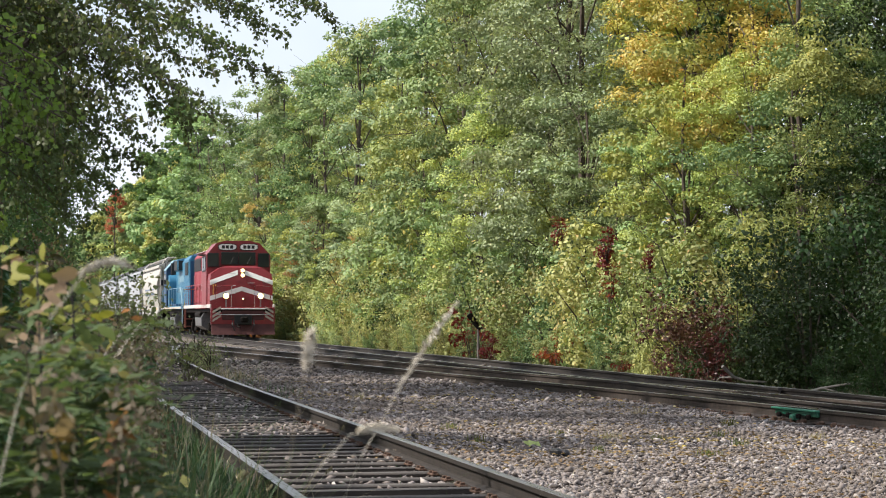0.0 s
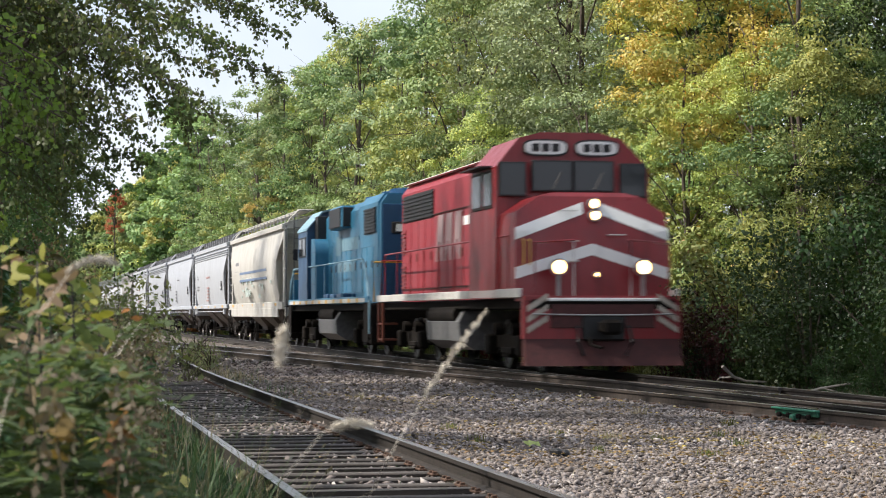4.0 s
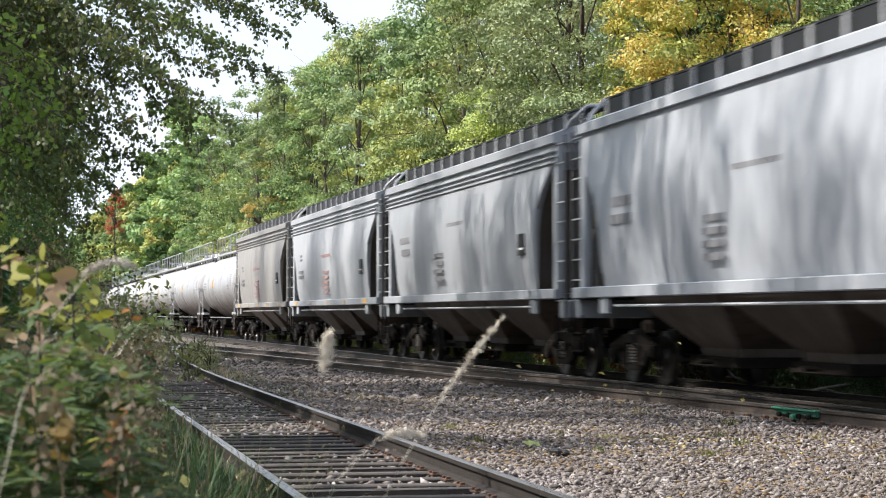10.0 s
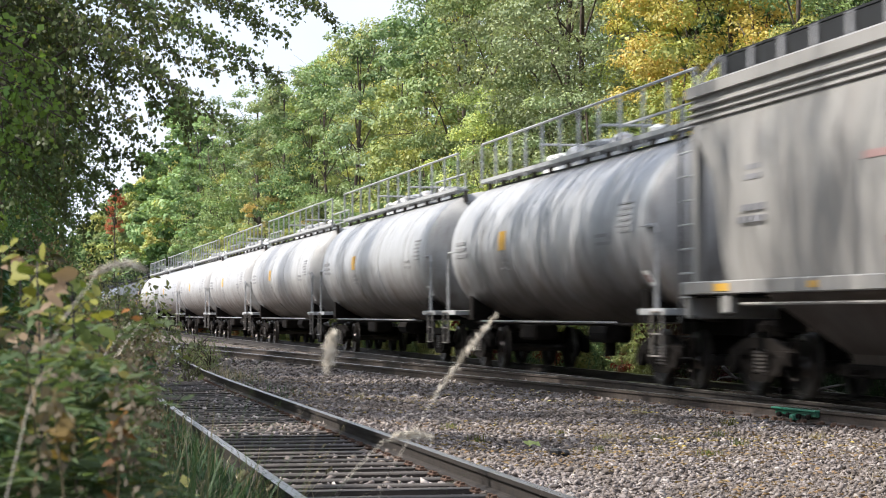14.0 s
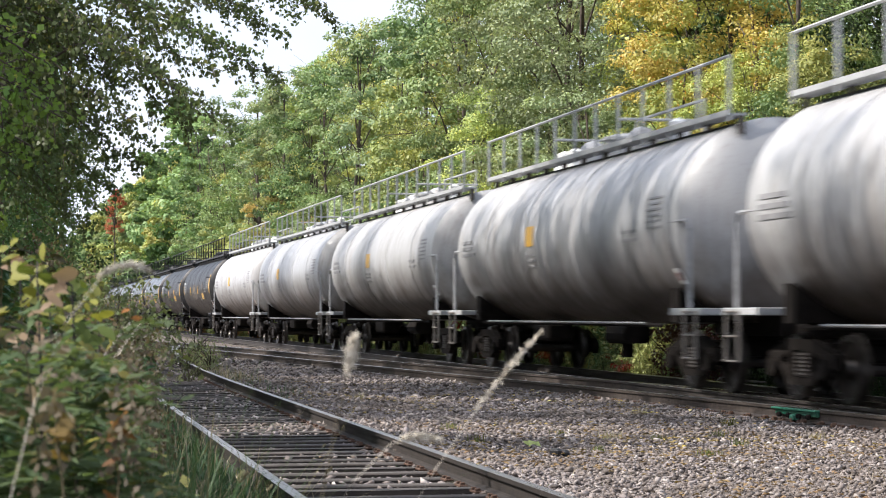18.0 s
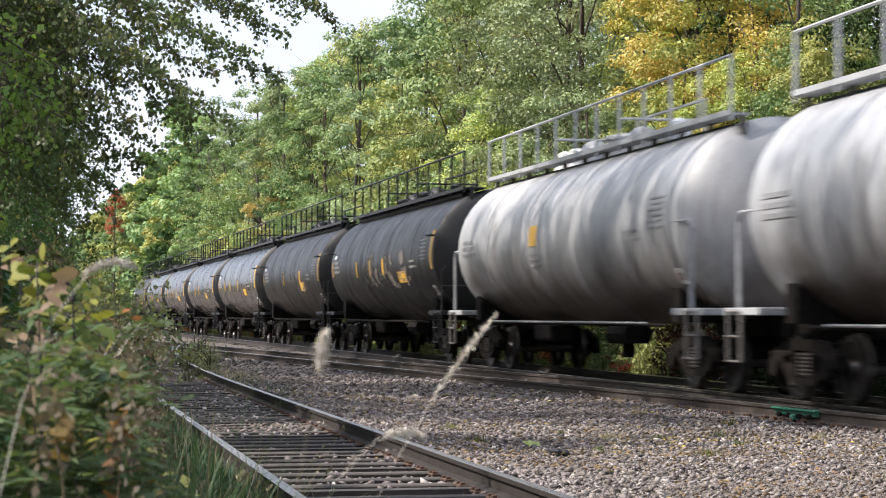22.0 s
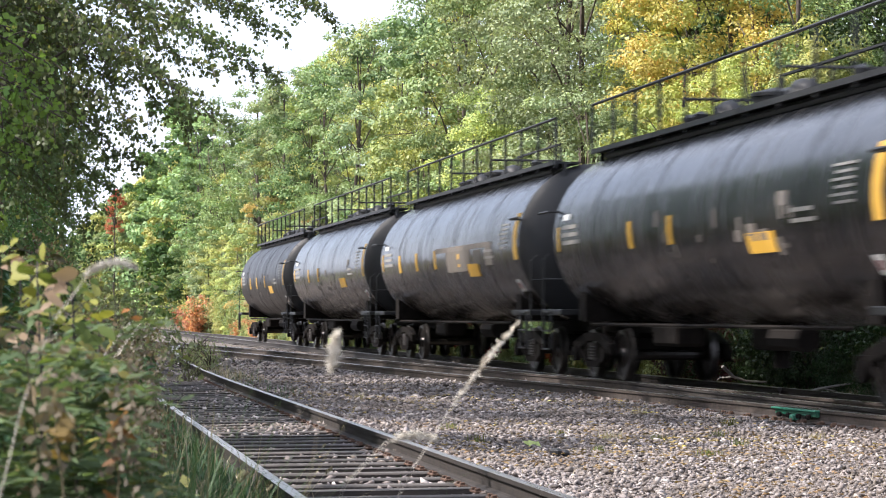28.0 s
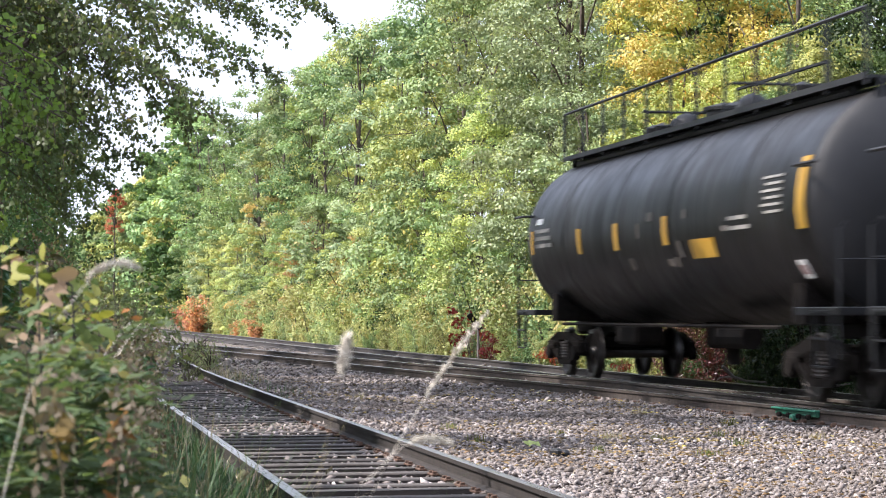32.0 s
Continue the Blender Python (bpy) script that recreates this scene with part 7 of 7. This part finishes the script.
def make_stalk(label, at, h, lean, head, mat, head_mat, r=.0016, curve=.12, fat=1.0, arch=0.0):
    """A grass stalk with a bristly seed head; it swings about its foot."""
    rng = np.random.RandomState(int(h * 1000))
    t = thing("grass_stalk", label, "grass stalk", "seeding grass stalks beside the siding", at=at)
    p = lambda u: Vector((lean * h * u + curve * h * u ** 3, 0.02 * u, h * (u - .06 * u ** 3 - arch * u ** 5)))
    put("stem", Solid().tube([p(i / 10) for i in range(11)], r, 5, r * .5), mat, t)
    n = 260
    u = 1 - head / h * rng.uniform(0, 1, n)
    c = np.array([p(k) for k in u])
    wid = .0042 * fat * np.sin(np.pi * np.clip((1 - u) / (head / h), .06, .96)) ** .6 + .001
    c = c + rng.normal(size=(n, 3)) * wid[:, None] * .6
    v, f = leaf_arrays(rng, c, rng.normal(size=(n, 3)), .003, .2, 3.0)
    put_arrays("seed_head", v, f, head_mat, t)
    return t


def make_small_things():
    # litter of leaves on the stones
    rng = np.random.RandomState(8)
    n = 3200
    ys = 12.5 + 26 * rng.uniform(0, 1, n) ** 1.3
    xs = 3.2 + 6.2 * rng.uniform(0, 1, n)
    keep = np.array([noise.noise((x * .5, y * .5, 1.7)) for x, y in zip(xs, ys)]) > -.05
    xs, ys = xs[keep], ys[keep]
    xs, ys = np.concatenate([xs, rng.normal(6.6, 1.1, 420), rng.normal(4.6, .7, 120)]), np.concatenate([ys, rng.normal(18.8, 2.0, 420), rng.normal(17.5, 1.6, 120)])
    zs = np.array([ground_z(x, y) for x, y in zip(xs, ys)]) + .035
    nm = np.tile(np.array([[0, 0, 2.0]]), (len(xs), 1))
    v, f = leaf_arrays(rng, np.stack([xs, ys, zs], 1), nm, .034, .25, 1.5)
    tagged(put_arrays("fallen_leaves", v, f, FALLEN), "scattered fallen yellow and brown leaves on the ballast", "leaves", kind="stuff")
    big = thing("fallen_leaf", "single yellow leaf lying on the ballast", "leaf", at=(4.75, 19.5, ground_z(4.75, 19.5) + .05))
    v, f = leaf_arrays(rng, np.zeros((3, 3)) + rng.normal(0, .03, (3, 3)) * np.array([1, 1, .2]), np.tile(np.array([[0, -.6, 2.0]]), (3, 1)), .075, .2, 1.5)
    put_arrays("blade", v, f, LEAF_C, big)
    # dark scrap on the stones
    s = thing("scrap", "black lump of scrap lying on the ballast", "debris", at=(4.62, 17.9, ground_z(4.62, 17.9)), turn=.3)
    put("lump", Solid().box(-.075, .0, -.06, .06, .0, .075, .02).box(.01, .085, -.05, .06, .0, .06, .02), BLACK, s)
    put("lug", Solid().box(-.02, .03, -.03, .03, .02, .05, .01), IRON, s)
    # twigs and dry tufts on the stones
    for k, (x, y, turn, long) in enumerate(((5.74, 27.0, .4, .5), (4.9, 24.0, 2.2, .35), (7.4, 22.5, 1.2, .3), (5.2, 20.4, -.5, .28))):
        w = thing("twig", "thin pale bare twig lying on the ballast", "twig", at=(x, y, ground_z(x, y) + .03), turn=turn)
        put("stick", Solid().tube([(-long / 2, 0, .0), (-.1 * long, .03, .03), (.2 * long, -.02, .035), (long / 2, .02, .01)], .009, 5, .004).tube([(.2 * long, -.02, .035), (.34 * long, .09, .05)], .005, 4, .002), PALE_WOOD, w)
    rr = np.random.RandomState(91)
    for x, y, h in ((5.9, 20.9, .13), (8.45, 38.0, .16), (4.55, 22.2, .1), (6.7, 19.2, .1), (7.6, 25.5, .12), (5.0, 31.0, .14), (5.6, 21.6, .1), (6.2, 20.2, .1), (5.25, 19.0, .1), (7.2, 21.3, .1), (4.3, 19.8, .1), (6.0, 18.0, .1), (7.9, 23.0, .1), (8.0, 20.6, .12)):
        t = thing("grass_tuft", "small dry tuft of grass growing in the ballast", "grass", "dry tufts in the ballast", at=(x, y, ground_z(x, y)))
        n2 = 46
        v, f = blade_arrays(rr, n2, rr.normal(0, .05, n2), rr.normal(0, .05, n2), np.zeros(n2), np.full(n2, h), .007, .9)
        put_arrays("tuft", v, f, GRASS_D if h > .11 else LEAF_W, t)["kind"] = "stuff"
    # fallen boughs at the edge of the wood
    b = thing("fallen_branch", "pale bare fallen branch at the foot of the wood", "branch", at=(13.2, 37.8, -.26))
    put("limb", Solid().tube([(-.35, 0, .42), (-.1, .1, .22), (.15, .1, .14), (.55, .1, .12)], .035, 6, .02).tube([(-.1, .1, .22), (-.3, .3, .2), (-.4, .3, .1)], .02, 5, .01), PALE_WOOD, b)
    b = thing("fallen_branch", "grey forked stick lying in the ditch", "branch", at=(13.3, 33.9, -.28))
    put("limb", Solid().tube([(-.5, 0, .05), (0, .1, .16), (.6, .2, .24), (.8, .2, .22)], .03, 6, .012).tube([(0, .1, .16), (.4, .0, .06)], .018, 5, .008), PALE_WOOD, b)
    p = thing("marker_post", "dark iron marker post with a slanted top arm", "post", at=(13.0, 59.6, -.35))
    put("post", Solid().box(-.03, .03, -.03, .03, -.2, 1.15, .008), RAILGREY, p)
    put("arm", Solid().tube([(.07, 0, 1.05), (-.27, 0, 1.47)], .085, 8), BLACK_GEAR, p)
    # dry stalks standing still on the verge
    st = make_stalk("thin pale straw beside the siding", (.95, 9.0, -.1), .62, .5, .03, GRASS_D, GRASS_D, .0011)
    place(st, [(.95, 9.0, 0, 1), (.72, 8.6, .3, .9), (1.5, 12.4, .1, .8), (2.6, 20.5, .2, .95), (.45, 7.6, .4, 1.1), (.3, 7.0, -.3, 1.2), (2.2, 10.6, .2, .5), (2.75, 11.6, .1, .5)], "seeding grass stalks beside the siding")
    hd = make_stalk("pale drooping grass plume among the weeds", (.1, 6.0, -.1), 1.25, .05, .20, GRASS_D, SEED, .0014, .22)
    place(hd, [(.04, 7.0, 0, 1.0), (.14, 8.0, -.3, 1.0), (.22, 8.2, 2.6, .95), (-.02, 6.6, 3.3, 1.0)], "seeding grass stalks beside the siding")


def make_sapling(label, at, h, mats, seed, twigs=6, leaves=7, size=.042):
    """A young leafy shoot: dark stem, side twigs and broad pointed leaves."""
    rng = np.random.RandomState(seed)
    t = thing("sapling", label, "sapling", "saplings among the weeds", at=at)
    stem = lambda u: Vector((.05 * h * math.sin(2.2 * u), .03 * u, h * u))
    put("stem", Solid().tube([stem(i / 6) for i in range(7)], .006, 6, .002), DARK_STEM, t)
    for k in range(twigs):
        u = .45 + .55 * k / (twigs - 1)
        a = 2.4 * k + rng.uniform(-.4, .4)
        b = stem(u)
        e = b + Vector((math.cos(a), math.sin(a), rng.uniform(-.1, .5))) * h * rng.uniform(.05, .11)
        m = b.lerp(e, .5) + Vector((0, 0, .015))
        w = put("twig", Solid().tube([b, m, e], .0025, 4, .001), DARK_STEM, t)
        pts = np.array([b.lerp(e, q) for q in np.linspace(.25, 1.1, leaves)]) + rng.normal(0, .016, (leaves, 3))
        nm = np.tile(np.array([[math.cos(a) * .5, math.sin(a) * .5 - .4, .8]]), (leaves, 1))
        v, f = broad_leaf_arrays(rng, pts, nm, size, .15, 1.9)
        put_arrays("leaves", v, f, mats[k % len(mats)], w)
    return t


def make_blown_leaves():
    """Pale leaves lying by the rail, whirled up while the train rushes past."""
    rng = random.Random(12)
    out = []
    for i in range(18):
        x, y = rng.uniform(8.45, 8.95), rng.uniform(27, 44)
        r = np.random.RandomState(200 + i)
        t = thing("blown_leaf", "pale yellow fallen leaf whirled up beside the train", "leaf", "leaves blown up by the train", at=(x, y, ground_z(x, y) + .04))
        v, f = leaf_arrays(r, np.zeros((1, 3)), np.array([[0, 0, 3.0]]), .06, .22, 1.5)
        put_arrays("blade", v, f, BLOWN, t)
        t0 = rng.uniform(5.6, 10.5)
        out.append((t, x, y, t0, rng.uniform(.25, 1.0), rng.uniform(1.8, 3.2), rng.uniform(-.9, -.1)))
    return out


def make_yellow_leaves():
    r = np.random.RandomState(31)
    spots = [(.441, 6.72, .6), (.444, 6.06, .56), (.57, 7.2, .49)]
    for i, (x, y, z) in enumerate(spots):
        t = thing("sapling", "low shoot with a few yellow leaves beside the rail", "sapling", "saplings among the weeds", at=(x, y, ground_z(x, y)))
        put("stem", Solid().tube([(0, 0, 0), (-.02, 0, z * .6), (.03, 0, z + .12)], .003, 4, .001), DARK_STEM, t)
        v, f = leaf_arrays(r, np.array([[.04, 0, z + .12], [.09, -.03, z + .10], [-.03, 0, z + .02]]), np.tile(np.array([[.1, -.7, 1.5]]), (3, 1)), .026, .15, 2.2)
        put_arrays("leaves", v, f, LEAF_Y, t)


LEAF_YG = leaf("yellowing_shoot_leaves", ((0.13, 0.175, 0.04), (0.25, 0.235, 0.045), (0.42, 0.32, 0.055)), 0.35, 0.6)
LEAF_PK = leaf("pinkish_shoot_leaves", ((0.17, 0.14, 0.07), (0.24, 0.155, 0.11), (0.28, 0.17, 0.06)), 0.35, 0.6)
LEAF_OR = leaf("orange_shoot_leaves", ((0.40, 0.22, 0.04), (0.36, 0.16, 0.05), (0.22, 0.20, 0.05)), 0.35, 0.55)
DARK_STEM = plain("dark_stem", (0.035, 0.03, 0.025), 0.8)
BLOWN = leaf("blown_leaves", ((0.55, 0.50, 0.24), (0.62, 0.52, 0.22), (0.45, 0.33, 0.12)), 0.3)
SEED = plain("pale_seed", (0.62, 0.57, 0.48), 0.8)
make_grass()
make_weeds()
make_small_things()
make_yellow_leaves()
make_sapling("young shoot with yellow-green and pinkish leaves", (.03, 4.9, -.05), 1.27, (LEAF_YG, LEAF_PK, LEAF_YG, GRASS_LEAF), 3, 13, 8, .022)
make_sapling("young shoot with yellowing leaves beside the verge", (-.03, 5.2, -.05), 1.25, (GRASS_LEAF, LEAF_YG, LEAF_PK), 5, 12, 8, .021)
make_sapling("young shoot with broad yellow-green leaves", (.075, 4.5, -.05), 1.22, (LEAF_YG, GRASS_LEAF, LEAF_YG), 13, 13, 8, .023)
make_sapling("young shoot with broad yellowing and pinkish leaves", (.0, 4.3, -.05), 1.24, (LEAF_YG, LEAF_PK, GRASS_LEAF), 15, 12, 8, .023)
make_sapling("young shoot with green leaves beside the verge", (.10, 5.5, -.05), 1.22, (GRASS_LEAF, LEAF_YG), 7, 11, 7, .02)
make_sapling("young shoot with orange and pinkish leaves beside the verge", (.16, 5.2, -.05), 1.14, (LEAF_PK, LEAF_YG, LEAF_OR), 9, 9, 6, .017)
rb = np.random.RandomState(55)
for bx, by, bn, bh in ((.105, 2.75, 26, 1.02), (.06, 3.1, 18, .98), (.135, 3.0, 14, .96)):
    bt = thing("grass_tuft", "tall yellow-green grass blades in front of the verge", "grass", "tall grass in front of the verge", at=(bx, by, -.12))
    bv, bf = blade_arrays(rb, bn, rb.normal(0, .025, bn), rb.normal(0, .03, bn), np.zeros(bn), np.full(bn, bh * .8), .009, .2)
    put_arrays("tuft", bv, bf, LEAF_FY, bt)["kind"] = "stuff"
BLOWN_LEAVES = make_blown_leaves()
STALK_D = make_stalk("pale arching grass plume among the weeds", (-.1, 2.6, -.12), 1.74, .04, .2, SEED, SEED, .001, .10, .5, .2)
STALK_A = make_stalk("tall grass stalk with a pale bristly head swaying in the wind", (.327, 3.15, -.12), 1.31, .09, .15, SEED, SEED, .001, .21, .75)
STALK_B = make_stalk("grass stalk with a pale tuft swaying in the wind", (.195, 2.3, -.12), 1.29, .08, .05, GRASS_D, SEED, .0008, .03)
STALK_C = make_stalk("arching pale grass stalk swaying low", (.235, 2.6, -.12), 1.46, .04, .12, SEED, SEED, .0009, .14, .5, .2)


def swing(stalk, rows, rest, reach):
    """Sways a stalk about its foot; rows: seconds and how far its tip is blown, against its rest, in parts of reach."""
    foot = stalk.location.copy()
    walk(stalk, [(t, Matrix.Translation(foot) @ pose(0, 0, 0, 0, math.degrees((d - rest) / reach), 0)) for t, d in rows])


def motions():
    front = train_rows()
    y0 = 0.0
    for car, length in zip(CARS, LENGTHS):
        mid = y0 + length / 2
        walk(car, [(2.0 * i, pose(TRACK_X, f + mid, 0)) for i, f in enumerate(front)])
        y0 += length
    swing(STALK_A, [(0, 812), (.5, 832), (1, 866), (1.5, 846), (2, 864), (3, 856), (3.5, 870), (4.5, 855), (5.5, 866), (6, 805), (7, 815), (8, 828), (9, 850), (10, 893), (11, 888), (12, 888), (13, 885), (14.5, 880), (17, 945), (18, 962), (19, 952),
                    (20, 925), (21, 900), (22, 880), (23, 905), (24.5, 918), (25.5, 875), (28, 920), (29, 895), (31, 880), (32, 865)], 880, 1400)
    swing(STALK_D, [(0, 0), (3, -14), (6, -30), (7, 8), (9, 4), (12, 10), (17, 30), (19, 24), (22, 6), (25, 18), (28, 8), (30, 20), (32, 14)], 0, 1700)
    for leaf_ob, x, y, t0, up, speed, drift in BLOWN_LEAVES:
        z = ground_z(x, y) + .04
        rows, n = [(0.0, pose(x, y, z))], 7
        for i in range(n):
            u = i / (n - 1)
            ye, xe = y - speed * 3.0 * u, x + drift * u * u
            rows.append((t0 + .5 * i, pose(xe, ye, ground_z(xe, ye) + .04 + up * math.sin(math.pi * u) ** .7, 55 * math.sin(3.1 * i), 50 * math.sin(2.3 * i), 60 * i)))
        rows.append((t0 + .5 * n, pose(xe, ye, ground_z(xe, ye) + .04, 0, 0, 60 * n)))
        rows.append((32.0, pose(xe, ye, ground_z(xe, ye) + .04, 0, 0, 60 * n)))
        walk(leaf_ob, rows)
    swing(STALK_B, [(0, 535), (3, 490), (5.5, 460), (6, 430), (7, 525), (8, 515), (9, 540), (10, 567), (12, 540), (13, 565), (14.5, 575), (17, 605), (18, 612), (19, 600), (20, 568), (22, 560), (23, 612),
                    (24.5, 590), (25.5, 597), (28, 580), (29, 610), (31, 572), (32, 600)], 560, 1950)
    swing(STALK_C, [(0, 640), (3, 600), (5.5, 590), (7, 655), (8, 640), (9, 660), (10, 690), (12, 665), (14.5, 715), (17, 735), (18, 720), (20, 700), (22, 690), (23, 735), (25.5, 700), (28, 710), (30, 700), (32, 740)], 680, 1600)


motions()
